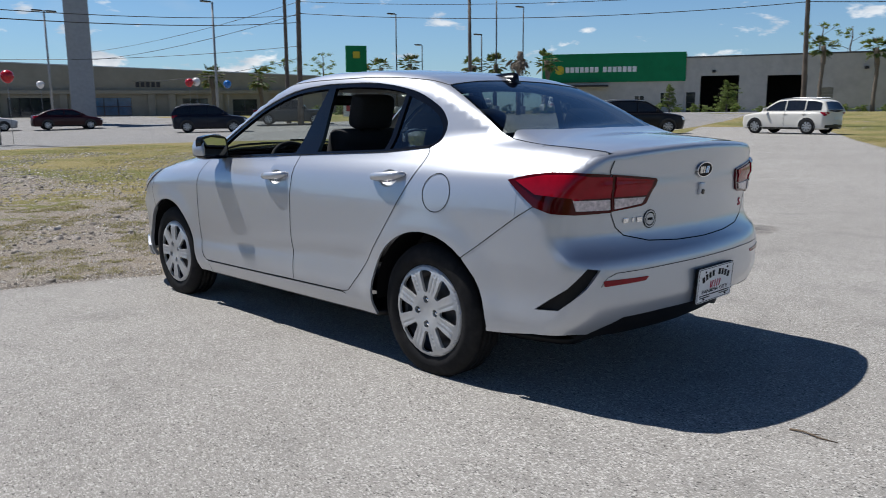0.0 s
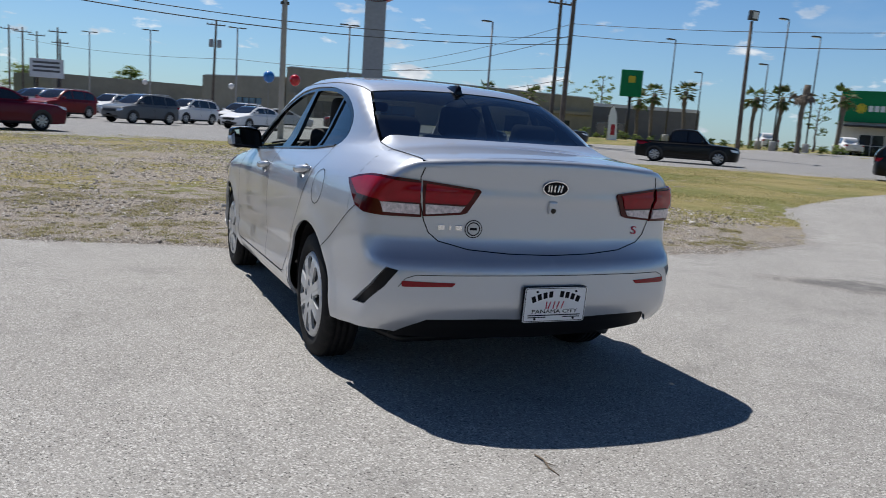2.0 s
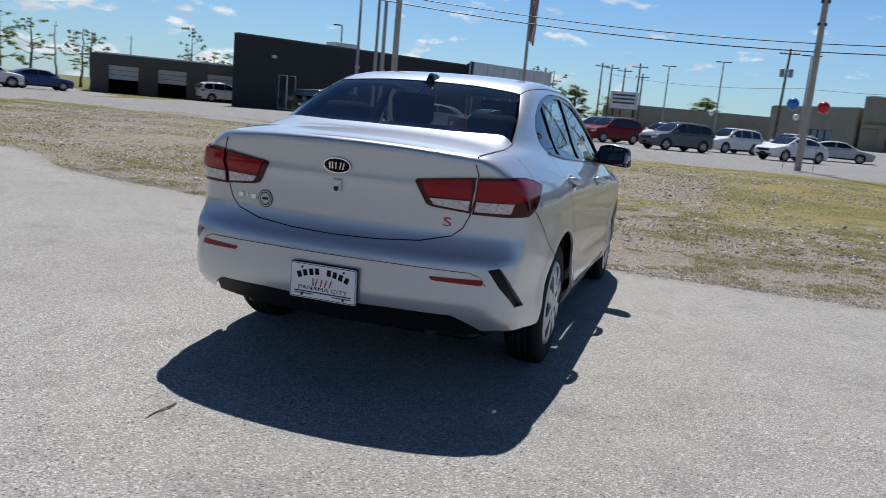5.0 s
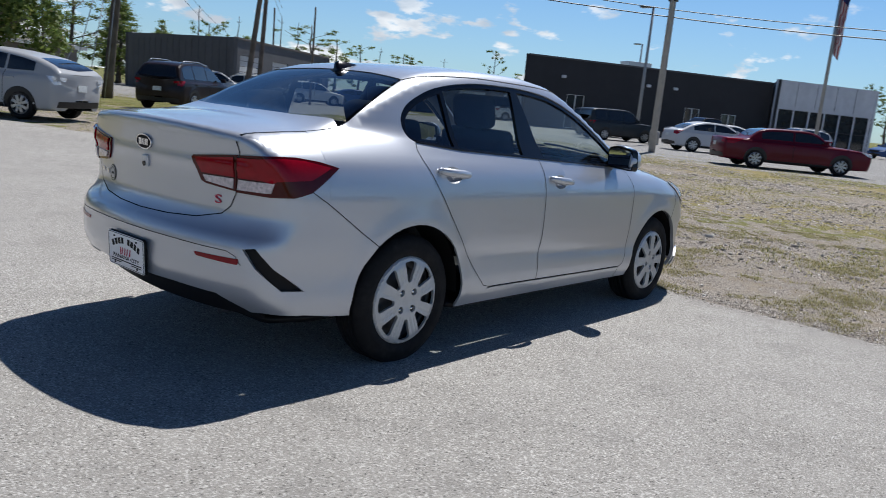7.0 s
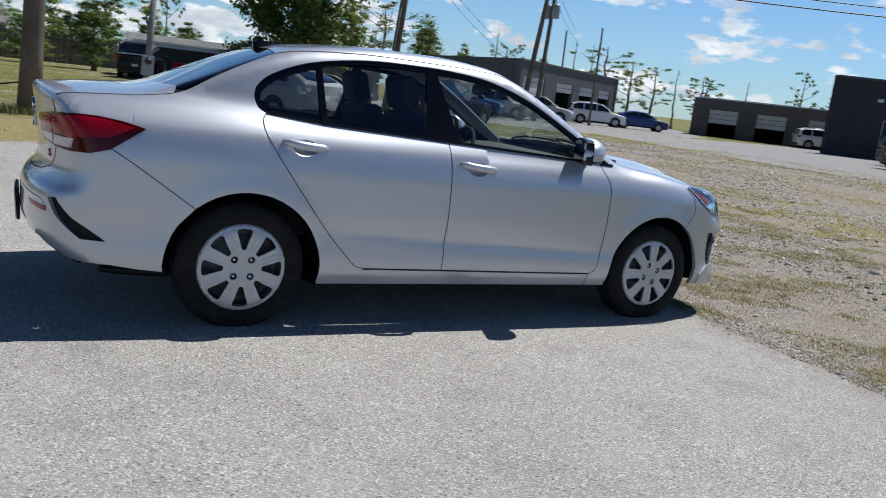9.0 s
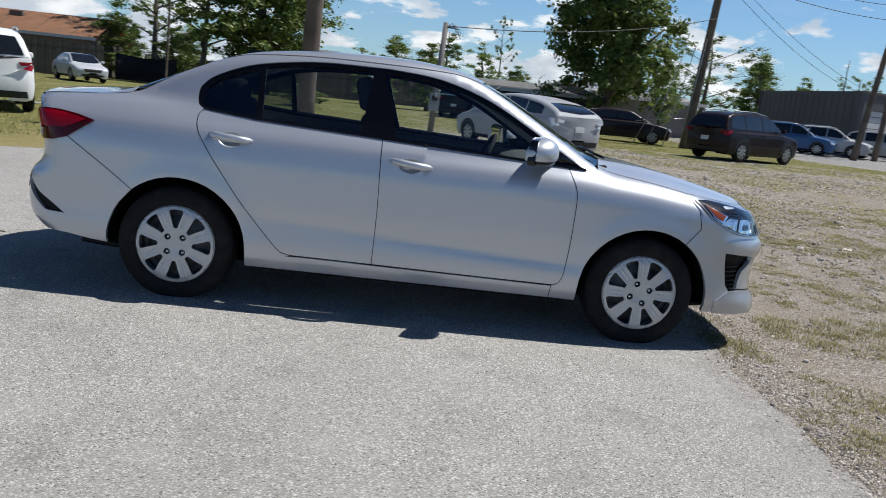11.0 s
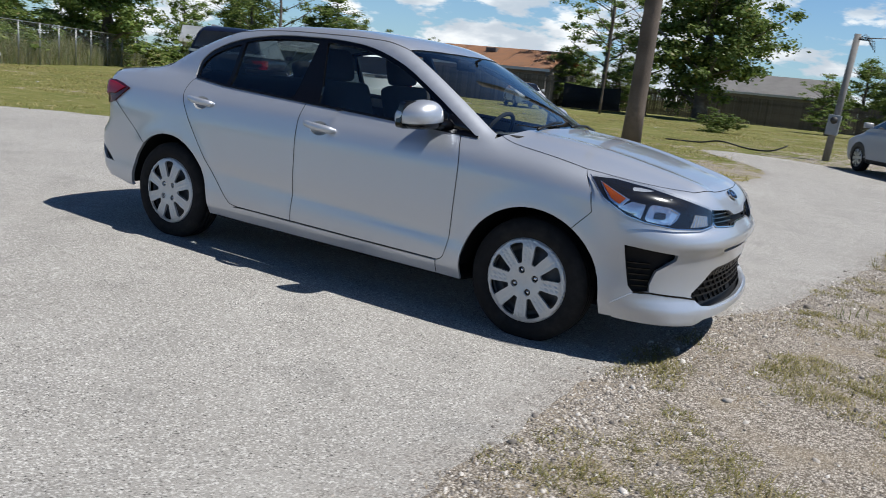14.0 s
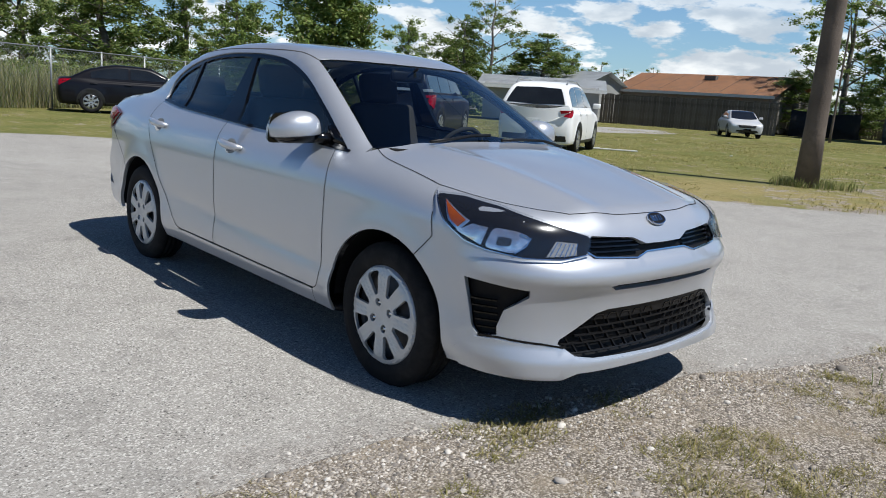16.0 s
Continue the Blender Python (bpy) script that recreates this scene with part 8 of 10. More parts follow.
board_fence("board_fence", "weathered grey board fence before the bungalow", (-33.5, 45.0), (-19.8, 48.2), 2.15, 0.2)
board_fence("board_fence", "weathered grey board fence along the back", (-21.6, 61.6), (10.0, 65.6), 2.1, 0.2)
# dark sheet added to stand for the dark gap between the two fences
bm = bmesh.new()
bm_poly(bm, [(0.0, 0.0), (5.5, 0.0), (5.5, 1.7), (2.6, 1.55), (0.0, 1.75)], 0.03, axis="y")
gap_fill = part("tarp_screen", bm, material("dark_gap", (0.012, 0.012, 0.014), rough=0.8, noise_scale=4, noise_amount=0.4, bump_scale=5, bump=0.4, bump_dist=0.1), None, m=wall_frame((-19.6, 49.5), (-15.2, 57.5), 0.05))
tagged(gap_fill, "dark sheet that stands for the dark gap in the fence", "screen")

GALV = material("galvanised_steel", (0.29, 0.30, 0.30), rough=0.45, metal=0.6, noise_scale=15, noise_amount=0.15)
cl = [(-17.5, -11.0), (-21.4, 2.8), (-25.5, 8.8), (-30.9, 15.9), (-36.5, 23.3), (-43.4, 32.4)]
chain = thing("chain_link_fence", "galvanised chain-link fence with tall grass behind", "fence", Matrix.Translation((cl[0][0], cl[0][1], 0)))
oc = Matrix.Translation((-cl[0][0], -cl[0][1], 0))
pts = pts_fence = resample(cl, 3.0, False)
for x, y in pts:
    bm = bmesh.new()
    bm_tube(bm, [(x, y, 0), (x, y, 1.9)], 0.03, 8)
    part("post", bm, GALV, chain, m=oc)
bm = bmesh.new()
bm_tube(bm, [(x, y, 1.86) for x, y in pts], 0.022, 6)
part("top_rail", bm, GALV, chain, m=oc)
bm = bmesh.new()
for (x0, y0), (x1, y1) in zip(pts, pts[1:]):
    L = math.dist((x0, y0), (x1, y1))
    u = ((x1 - x0) / L, (y1 - y0) / L)
    n_ = int(L / 0.16)
    for k in range(-int(1.8 / 0.16), n_):
        for sg in (1, -1):
            s0, s1 = k * 0.16, k * 0.16 + 1.8
            z0, z1 = (0.05, 1.85) if sg > 0 else (1.85, 0.05)
            if s0 < 0:
                z0, s0 = z0 + (z1 - z0) * (-s0) / 1.8, 0.0
            if s1 > L:
                z1, s1 = z0 + (z1 - z0) * (L - s0) / (s1 - s0), L
            if s1 - s0 < 0.1:
                continue
            w_ = 0.004
            a, b = (x0 + u[0] * s0, y0 + u[1] * s0, z0), (x0 + u[0] * s1, y0 + u[1] * s1, z1)
            bm.faces.new([bm.verts.new((a[0], a[1], a[2] - w_)), bm.verts.new((b[0], b[1], b[2] - w_)), bm.verts.new((b[0], b[1], b[2] + w_)), bm.verts.new((a[0], a[1], a[2] + w_))])
part("wire_mesh", bm, GALV, chain, smooth=False, m=oc, kind="stuff")

# ---------------------------------------------------------------- poles, signs and wires
WOOD = material("weathered_pole_wood", (0.145, 0.115, 0.092), rough=0.9, noise_scale=6, noise_amount=0.3, bump_scale=18, bump=0.5, bump_dist=0.02, second=(0.09, 0.072, 0.058), second_scale=1.5)
CONCRETE = material("pole_concrete", (0.36, 0.35, 0.33), rough=0.8, noise_scale=4, noise_amount=0.15)
GREY_POLE = material("grey_painted_pole", (0.30, 0.31, 0.32), rough=0.5, metal=0.2, noise_scale=4, noise_amount=0.1)
DARK_POLE = material("dark_bronze_pole", (0.035, 0.033, 0.03), rough=0.5, noise_scale=4, noise_amount=0.1)
LAMP_FACE = material("lamp_glass", (0.6, 0.6, 0.58), rough=0.2)


def lean_top(x, y, h, lx, ly):
    return (lx * h, ly * h, h)


def utility_pole(x, y, h, lean=(0, 0), r=0.15, arms=1, label="weathered wooden utility pole", transformer=False, tall_r=None):
    p = thing("utility_pole", label, "utility pole", Matrix.Translation((x, y, gz(x, y) - 0.05)))
    bm = bmesh.new()
    rings = [(lean[0] * h * k / 8, lean[1] * h * k / 8, h * k / 8) for k in range(9)]
    bm_tube(bm, rings, [r * (1.15 if k == 0 else 1 - 0.04 * k) for k in range(9)], 14)
    part("pole", bm, WOOD, p)
    for k in range(arms):
        z = h - 0.5 - 0.9 * k
        bm = bmesh.new()
        bm_box(bm, 0.10, 2.0, 0.11, (lean[0] * z + 0.12, lean[1] * z, z), rot=None, bevel=0.01)
        arm = part("cross_arm", bm, WOOD, p, smooth=False)
        for y_ in (-0.9, -0.45, 0.45, 0.9):
            bm = bmesh.new()
            bm_lathe(bm, [(0.0, 0.0), (0.04, 0.0), (0.05, 0.05), (0.03, 0.1), (0.05, 0.13), (0.0, 0.17)], 8, "z", (lean[0] * z + 0.12, lean[1] * z + y_, z + 0.05))
            part("insulator", bm, GREY_POLE, arm)
    if transformer:
        bm = bmesh.new()
        for sg in (-1, 1):
            bm_lathe(bm, [(0.0, 0.0), (0.24, 0.0), (0.25, 0.1), (0.25, 0.75), (0.2, 0.85), (0.0, 0.88)], 14, "z", (lean[0] * (h - 2.6), 0.42 * sg + lean[1] * (h - 2.6), h - 2.9))
        part("transformer", bm, GREY_POLE, p)
    return p


def lot_light(x, y, h, label="tall lot light with flat lamp heads", heads=2, r=0.09, mat=None):
    p = thing("lot_light", label, "street lamp", Matrix.Translation((x, y, gz(x, y))))
    bm = bmesh.new()
    bm_lathe(bm, [(0.0, 0.0), (0.28, 0.0), (0.28, 0.7), (0.25, 0.75), (0.0, 0.75)], 14, "z")
    part("footing", bm, CONCRETE, p)
    bm = bmesh.new()
    bm_tube(bm, [(0, 0, 0.7), (0, 0, h * 0.5), (0, 0, h)], [r * 1.2, r, r * 0.8], 10)
    part("pole", bm, mat or GREY_POLE, p)
    for k in range(heads):
        sg = 1 if k == 0 else -1
        bm = bmesh.new()
        bm_box(bm, 0.32, 0.75, 0.10, (0, sg * 0.55, h - 0.02), bevel=0.03)
        bm_box(bm, 0.08, 0.3, 0.06, (0, sg * 0.15, h - 0.03), bevel=0.01)
        hd = part("lamp_head", bm, DARK_POLE, p, smooth=False)
        bm = bmesh.new()
        bm_box(bm, 0.24, 0.6, 0.02, (0, sg * 0.58, h - 0.08))
        part("lamp_face", bm, LAMP_FACE, hd, smooth=False)
    return p


lot_light(52.4, -26.5, 9, "tall lot light with one lamp head", 1)
for x, y, h in ((66.4, -18.9, 9), (80.8, -11.0, 9), (95.2, -3.2, 9), (108, 3.5, 9)):
    lot_light(x, y, h)
for x, y, h in ((52.0, -44.3, 9), (41.5, -46.3, 10), (43.9, -52.5, 9.5), (57.0, -52.0, 7), (47.0, -50.3, 7.2)):
    lot_light(x, y, h, "slim dark street light", 1, 0.06, DARK_POLE)
for x, y, h in ((72.6, 35.8, 9), (45.0, 21.3, 8.6), (41.8, 18.6, 10), (36.2, 15.8, 11)):
    lot_light(x, y, h, "grey steel lot light before the showroom", 1, 0.10)
for x, y, h in ((106.5, 11.0, 9), (102.0, 6.9, 9), (112, 13, 9.5), (115, 10, 9), (110, 7, 8)):
    utility_pole(x, y, h, (0.02, 0.0), 0.14, 1)
# floodlight on a pole by the drive
p = thing("flood_light_pole", "pole with a square floodlight head", "street lamp", Matrix.Translation((34.0, -35.6, gz(34, -35.6))))
bm = bmesh.new()
bm_tube(bm, [(0, 0, 0), (0.2, -0.1, 4.5), (0.35, -0.2, 8.6)], [0.16, 0.13, 0.10], 12)
part("pole", bm, WOOD, p)
bm = bmesh.new()
bm_box(bm, 0.35, 0.6, 0.6, (0.25, -0.2, 8.95), rot=Matrix.Rotation(radians(-8), 4, "Y"), bevel=0.05)
hd = part("lamp_head", bm, DARK_POLE, p, smooth=False)
bm = bmesh.new()
bm_box(bm, 0.03, 0.45, 0.42, (0.06, -0.2, 8.95))
part("lamp_face", bm, LAMP_FACE, hd, smooth=False)

MAIN = [(15.0, -44.0, 12, (0.01, 0.02)), (43.9, -28.4, 12.5, (-0.03, 0.03)), (12.4, 29.4, 8.4, (0.055, -0.06)), (27.0, 38.6, 9.5, (0.03, -0.02))]
utility_pole(15.6, -45.2, 11, (0.015, 0.02), 0.16, 1, "tall utility pole before the depot")
utility_pole(43.9, -28.4, 13, (0.0, -0.015), 0.20, 1, "thick wooden utility pole by the road")
utility_pole(46.4, -29.0, 11.5, (-0.035, 0.02), 0.16, 2, "leaning wooden utility pole with crossarms", transformer=False)
utility_pole(85.0, -9.1, 10, (0.03, -0.03), 0.16, 1, "utility pole with transformers", transformer=True)
utility_pole(12.4, 29.4, 9.0, (0.05, -0.06), 0.21, 0, "leaning wooden pole braced beside a wire frame")
utility_pole(27.0, 38.8, 9.5, (0.03, -0.02), 0.16, 1, "utility pole with transformers by the workshop", transformer=True)
utility_pole(24.4, 36.5, 8.5, (0.07, -0.07), 0.18, 0, "leaning wooden pole by the yard")
utility_pole(34.0, 42.0, 7.0, (0.0, 0.0), 0.09, 0, "thin pole by the workshop")
utility_pole(38.5, 52.5, 7.6, (0.0, 0.02), 0.10, 0, "thin pole behind the workshop")
utility_pole(-2.2, 11.6, 9.0, (0.035, -0.045), 0.19, 0, "thick wooden pole standing in grass at the lot's edge")
utility_pole(-14.5, 43.5, 6.5, (0.02, 0.0), 0.07, 0, "thin pole in the trees")
# tall grey steel poles that carry the wires
for x, y, h in ((30.9, -5.6, 12.0), (26.0, 11.0, 11.5)):
    p = thing("steel_pole", "tall grey concrete pole with cable brackets", "utility pole", Matrix.Translation((x, y, gz(x, y))))
    bm = bmesh.new()
    bm_tube(bm, [(0, 0, 0), (0.0, 0, h * 0.5), (0.0, 0.0, h)], [0.14, 0.125, 0.11], 10)
    part("pole", bm, CONCRETE, p)
    for z in (6.0, 6.9):
        bm = bmesh.new()
        bm_box(bm, 0.2, 0.36, 0.12, (0, 0, z), bevel=0.02)
        part("bracket", bm, DARK_POLE, p, smooth=False)


def wire(pts, sag, r=0.014, n=18):
    bm = bmesh.new()
    line = []
    for (a, b) in zip(pts, pts[1:]):
        a, b = Vector(a), Vector(b)
        for k in range(n):
            t = k / n
            q = a.lerp(b, t)
            q.z -= sag * 4 * t * (1 - t)
            line.append(q)
    line.append(Vector(pts[-1]))
    bm_tube(bm, line, r, 4, cap=False)
    return tagged(part("overhead_wire", bm, DARK_POLE, None), "black overhead cable between poles", "cable", group="overhead wires")


P0, P1, P2, P3, P4, P5 = (15.7, -45.3), (43.9, -28.6), (30.9, -5.6), (26.0, 11.0), (12.8, 28.9), (27.3, 38.6)
for dz, r in ((0.0, 0.022), (0.95, 0.018)):
    wire([(*P1, 7.4 + dz * 0.5), (*P2, 4.9 + dz * 0.35), (*P3, 5.35 + dz * 0.3), (*P4, 7.2 + dz * 0.4)], 0.25, r)
wire([(*P1, 11.5), (*P3, 9.6), (20, 34, 9.2)], 0.6, 0.010)
wire([(*P0, 8.2), (*P1, 8.8), (92, -30, 8.0)], 0.5, 0.018)
wire([(*P0, 7.4), (*P1, 8.0), (92, -30, 7.2)], 0.6, 0.022)
wire([(-6, -60, 8.6), (*P0, 8.2)], 0.4, 0.018)
wire([(-6, -60, 7.8), (*P0, 7.4)], 0.4, 0.022)
wire([(*P1, 5.0), (78, -30, 4.5)], 0.5, 0.02)
wire([(*P1, 5.8), (74, -10, 6.0), (112, 12, 8.4)], 0.6, 0.018)
wire([(*P4, 7.9), (*P5, 8.6), (45, 60, 8.5)], 0.35, 0.016)
wire([(*P4, 7.4), (*P5, 7.8), (45, 60, 7.7)], 0.35, 0.016)
wire([(*P4, 7.6), (30, 47, 4.6)], 0.4, 0.014)
wire([(*P4, 7.2), (29, 46, 4.3)], 0.5, 0.014)
wire([(0.9, 20.0, 3.35), (*P4, 5.6)], 0.35, 0.014)
wire([(-60, 20, 9), (-2.1, 11.4, 8.6), (*P4, 8.2)], 0.6, 0.012)

# meter post with box
p = thing("meter_post", "grey post with an electric meter box", "meter post", pose(0.75, 20.0, 0, 0, 3, 0))
bm = bmesh.new()
bm_tube(bm, [(0, 0, 0), (0, 0, 3.45)], [0.10, 0.085], 10)
part("post", bm, material("grey_timber", (0.20, 0.19, 0.18), rough=0.9, noise_scale=8, noise_amount=0.2), p)
bm = bmesh.new()
bm_box(bm, 0.32, 0.18, 0.55, (-0.02, -0.16, 1.0), bevel=0.02)
bx = part("meter_box", bm, GREY_POLE, p, smooth=False)
bm = bmesh.new()
bm_lathe(bm, [(0.0, -0.36), (0.08, -0.35), (0.10, -0.26)], 14, "y", (-0.02, 0, 1.13))
part("meter_dial", bm, DARK_POLE, bx)
bm = bmesh.new()
for k in range(4):
    bm_tube(bm, [(0, -0.05, 3.3), (0.2 + 0.08 * k, -0.1, 3.45 - 0.05 * k), (0.35 + 0.05 * k, 0, 3.2 - 0.06 * k)], 0.012, 5)
part("service_cables", bm, DARK_POLE, p)

# sign pylon with an oval head
p = thing("sign_pylon", "grey sign pylon with a red and white oval head", "sign", pose(60.3, -19.3, 0, 0, 0, 70))
bm = bmesh.new()
bm_box(bm, 1.75, 0.9, 11.2, (0, 0, 5.6), bevel=0.04)
part("column", bm, GREY_POLE, p, smooth=False)
bm = bmesh.new()
bm_box(bm, 2.2, 1.3, 0.3, (0, 0, 0.1), bevel=0.03)
part("base", bm, CONCRETE, p, smooth=False)
RED_SIGN = material("red_sign", (0.36, 0.01, 0.02), rough=0.4, noise_scale=2, noise_amount=0.05)


def big_oval(rx, rz, d, n=40):
    bm = bmesh.new()
    f = bm.faces.new([bm.verts.new((rx * math.cos(2 * math.pi * i / n), -d / 2, 12.15 + rz * math.sin(2 * math.pi * i / n))) for i in range(n)])
    r = bmesh.ops.extrude_face_region(bm, geom=[f])
    bmesh.ops.translate(bm, vec=(0, d, 0), verts=[v for v in r["geom"] if isinstance(v, bmesh.types.BMVert)])
    bmesh.ops.recalc_face_normals(bm, faces=list(bm.faces))
    return bm


part("sign_rim", big_oval(1.98, 1.25, 0.9), RED_SIGN, p, smooth=False)
part("sign_face", big_oval(1.75, 1.04, 0.96), WHITE_PAINT, p, smooth=False)
bm = bmesh.new()
for sg in (-1, 1):
    for x0, x1, z0, z1 in ((-1.4, -1.4, -0.7, 0.7), (-0.85, -0.85, -0.7, 0.7), (-0.15, -0.15, -0.7, 0.7), (0.5, 0.75, -0.7, 0.7), (1.1, 1.35, -0.7, 0.7)):
        bm_tube(bm, [(x0 * 0.75, sg * 0.49, 12.15 + z0 * 0.78), (x1 * 0.75, sg * 0.49, 12.15 + z1 * 0.78)], 0.14, 5)
part("sign_strokes", bm, RED_SIGN, p, smooth=False)
# green sign on a post
p = thing("green_sign", "green rental sign on a dark post", "sign", pose(63.5, -48.5, 0.5, 0, 0, 60))
bm = bmesh.new()
bm_tube(bm, [(0, 0, 0), (0, 0, 5.0)], 0.16, 10)
part("post", bm, DARK_POLE, p)
bm = bmesh.new()
bm_box(bm, 2.2, 0.4, 2.7, (0, 0, 6.2), bevel=0.04)
g = part("panel", bm, GREEN_CLAD, p, smooth=False)
bm = bmesh.new()
for sg in (1, -1):
    bm_box(bm, 0.7, 0.03, 0.7, (0, sg * 0.215, 6.6), bevel=0.1)
part("mark", bm, material("yellow_mark", (0.6, 0.5, 0.04), rough=0.5), g, smooth=False)
# feather flag
p = thing("feather_flag", "white feather flag with a red mark", "flag", pose(50.5, -37.5, 0, 0, 0, 50))
bm = bmesh.new()
bm_tube(bm, [(0.4, 0, 0), (0.4, 0, 2.8), (0.3, 0, 3.4), (0.0, 0, 3.75)], 0.025, 6)
part("flag_pole", bm, DARK_POLE, p)
bm = bmesh.new()
bm_poly(bm, [(-0.5, 0.45), (0.38, 0.45), (0.38, 2.8), (0.28, 3.4), (0.0, 3.72), (-0.28, 2.9)], 0.02, axis="y")
part("cloth", bm, WHITE_PAINT, p, smooth=False)
bm = bmesh.new()
for sg in (-0.02, 0.03):
    bm_box(bm, 0.35, 0.01, 0.9, (-0.05, sg, 1.7), bevel=0.003)
part("flag_mark", bm, RED_SIGN, p, smooth=False)
# flagpole
p = thing("flagpole", "steel flagpole with a hanging striped flag", "flagpole", Matrix.Translation((38.0, 8.1, 0)))
bm = bmesh.new()
bm_tube(bm, [(0, 0, 0), (0, 0, 12)], [0.10, 0.06], 10)
part("pole", bm, GALV, p)
bm = bmesh.new()
for k in range(9):
    rows = [bm.verts.new((0.08 + 0.10 * math.sin(j * 1.2 + k), -0.05 - 0.05 * k + 0.02 * j, 9.2 - j * 0.62 - 0.06 * k)) for j in range(7)]
    if k:
        for j in range(6):
            f = bm.faces.new((prev[j], prev[j + 1], rows[j + 1], rows[j]))
            f.material_index = (k + j) % 2 if j > 1 else 2
    prev = rows
part("flag", bm, [material("flag_red", (0.30, 0.02, 0.03), rough=0.8), material("flag_white", (0.6, 0.6, 0.6), rough=0.8), material("flag_blue", (0.02, 0.03, 0.12), rough=0.8)], p)
# sign board by the road
p = thing("sign_board", "white roadside sign board with grey bars", "sign", pose(92, 7.5, 0, 0, 0, 80))
bm = bmesh.new()
for x in (-1.2, 1.2):
    bm_tube(bm, [(x, 0, 0), (x, 0, 3.4)], 0.1, 8)
part("post", bm, DARK_POLE, p)
bm = bmesh.new()
bm_box(bm, 3.4, 0.25, 2.0, (0, 0, 4.2), bevel=0.03)
part("panel", bm, WHITE_CLAD, p, smooth=False)
bm = bmesh.new()
for z in (4.8, 4.35, 3.9):
    bm_box(bm, 2.7, 0.28, 0.22, (0, 0, z))
part("panel_bars", bm, GREY_STEEL, p, smooth=False)


# balloons on their sticks
def balloon(x, y, z, colour, r=0.34):
    b = thing("balloon", f"{colour} balloon on a thin stick", "balloon", Matrix.Translation((x, y, gz(x, y))), group="dealer balloons")
    bm = bmesh.new()
    bmesh.ops.create_uvsphere(bm, u_segments=18, v_segments=14, radius=r)
    for v in bm.verts:
        if v.co.z < 0:
            v.co.x *= 1 + v.co.z * 0.25
            v.co.y *= 1 + v.co.z * 0.25
            v.co.z *= 1.12
    bmesh.ops.translate(bm, vec=(0, 0, z), verts=bm.verts)
    part("bulb", bm, BALLOON[colour], b)
    bm = bmesh.new()
    bm_tube(bm, [(0, 0, 0), (0, 0, z - r)], 0.012, 5)
    part("stick", bm, GALV, b)


BALLOON = {"red": material("red_balloon", (0.50, 0.012, 0.02), rough=0.25, coat=0.4), "white": material("white_balloon", (0.75, 0.72, 0.70), rough=0.3, coat=0.4), "blue": material("blue_balloon", (0.02, 0.16, 0.50), rough=0.25, coat=0.4)}
for x, y, z, c in ((31.0, -6.2, 2.7, "red"), (30.9, -5.0, 2.75, "blue"), (66.0, -18.0, 3.1, "white"), (51.6, -23.9, 3.1, "red"), (51.7, -24.5, 3.15, "white"), (52.0, -27.2, 2.9, "blue"), (80.0, -10.4, 3.0, "white"), (94.5, -2.6, 3.0, "white")):
    balloon(x, y, z, c, 0.30 if x > 40 else 0.25)

# ---------------------------------------------------------------- trees, palms and shrubs
def leaf_material(name, dark, light, dry, dry_share=0.06):
    """Leaves that let some light through, each tinted a little differently."""
    m = bpy.data.materials.new(name)
    m.use_nodes = True
    n, l = m.node_tree.nodes, m.node_tree.links
    b = n["Principled BSDF"]
    b.inputs["Roughness"].default_value = 0.55
    b.inputs["Specular IOR Level"].default_value = 0.35
    geo = n.new("ShaderNodeNewGeometry")
    rp = n.new("ShaderNodeValToRGB")
    rp.color_ramp.elements[0].color = (*dark, 1)
    rp.color_ramp.elements[1].position = 1 - dry_share * 1.5
    rp.color_ramp.elements[1].color = (*light, 1)
    e = rp.color_ramp.elements.new(1 - dry_share * 0.5)
    e.color = (*dry, 1)
    l.new(geo.outputs["Random Per Island"], rp.inputs[0])
    oi = n.new("ShaderNodeObjectInfo")
    hs = n.new("ShaderNodeHueSaturation")
    mr = n.new("ShaderNodeMapRange")
    mr.inputs["To Min"].default_value, mr.inputs["To Max"].default_value = 0.78, 1.2
    l.new(oi.outputs["Random"], mr.inputs["Value"])
    l.new(mr.outputs[0], hs.inputs["Value"])
    l.new(rp.outputs[0], hs.inputs["Color"])
    l.new(hs.outputs[0], b.inputs["Base Color"])
    tr = n.new("ShaderNodeBsdfTranslucent")
    l.new(hs.outputs[0], tr.inputs["Color"])
    mx = n.new("ShaderNodeMixShader")
    mx.inputs[0].default_value = 0.40
    l.new(b.outputs[0], mx.inputs[1])
    l.new(tr.outputs[0], mx.inputs[2])
    l.new(mx.outputs[0], n["Material Output"].inputs["Surface"])
    return m


LEAF = leaf_material("broad_leaves", (0.085, 0.14, 0.030), (0.24, 0.31, 0.080), (0.30, 0.27, 0.10))
PALM_LEAF = leaf_material("palm_fronds", (0.05, 0.085, 0.025), (0.12, 0.165, 0.05), (0.22, 0.17, 0.09), 0.12)
BARK = material("grey_bark", (0.115, 0.095, 0.078), rough=0.95, noise_scale=5, noise_amount=0.3, bump_scale=14, bump=0.6, bump_dist=0.03, second=(0.19, 0.17, 0.15), second_scale=1.2)


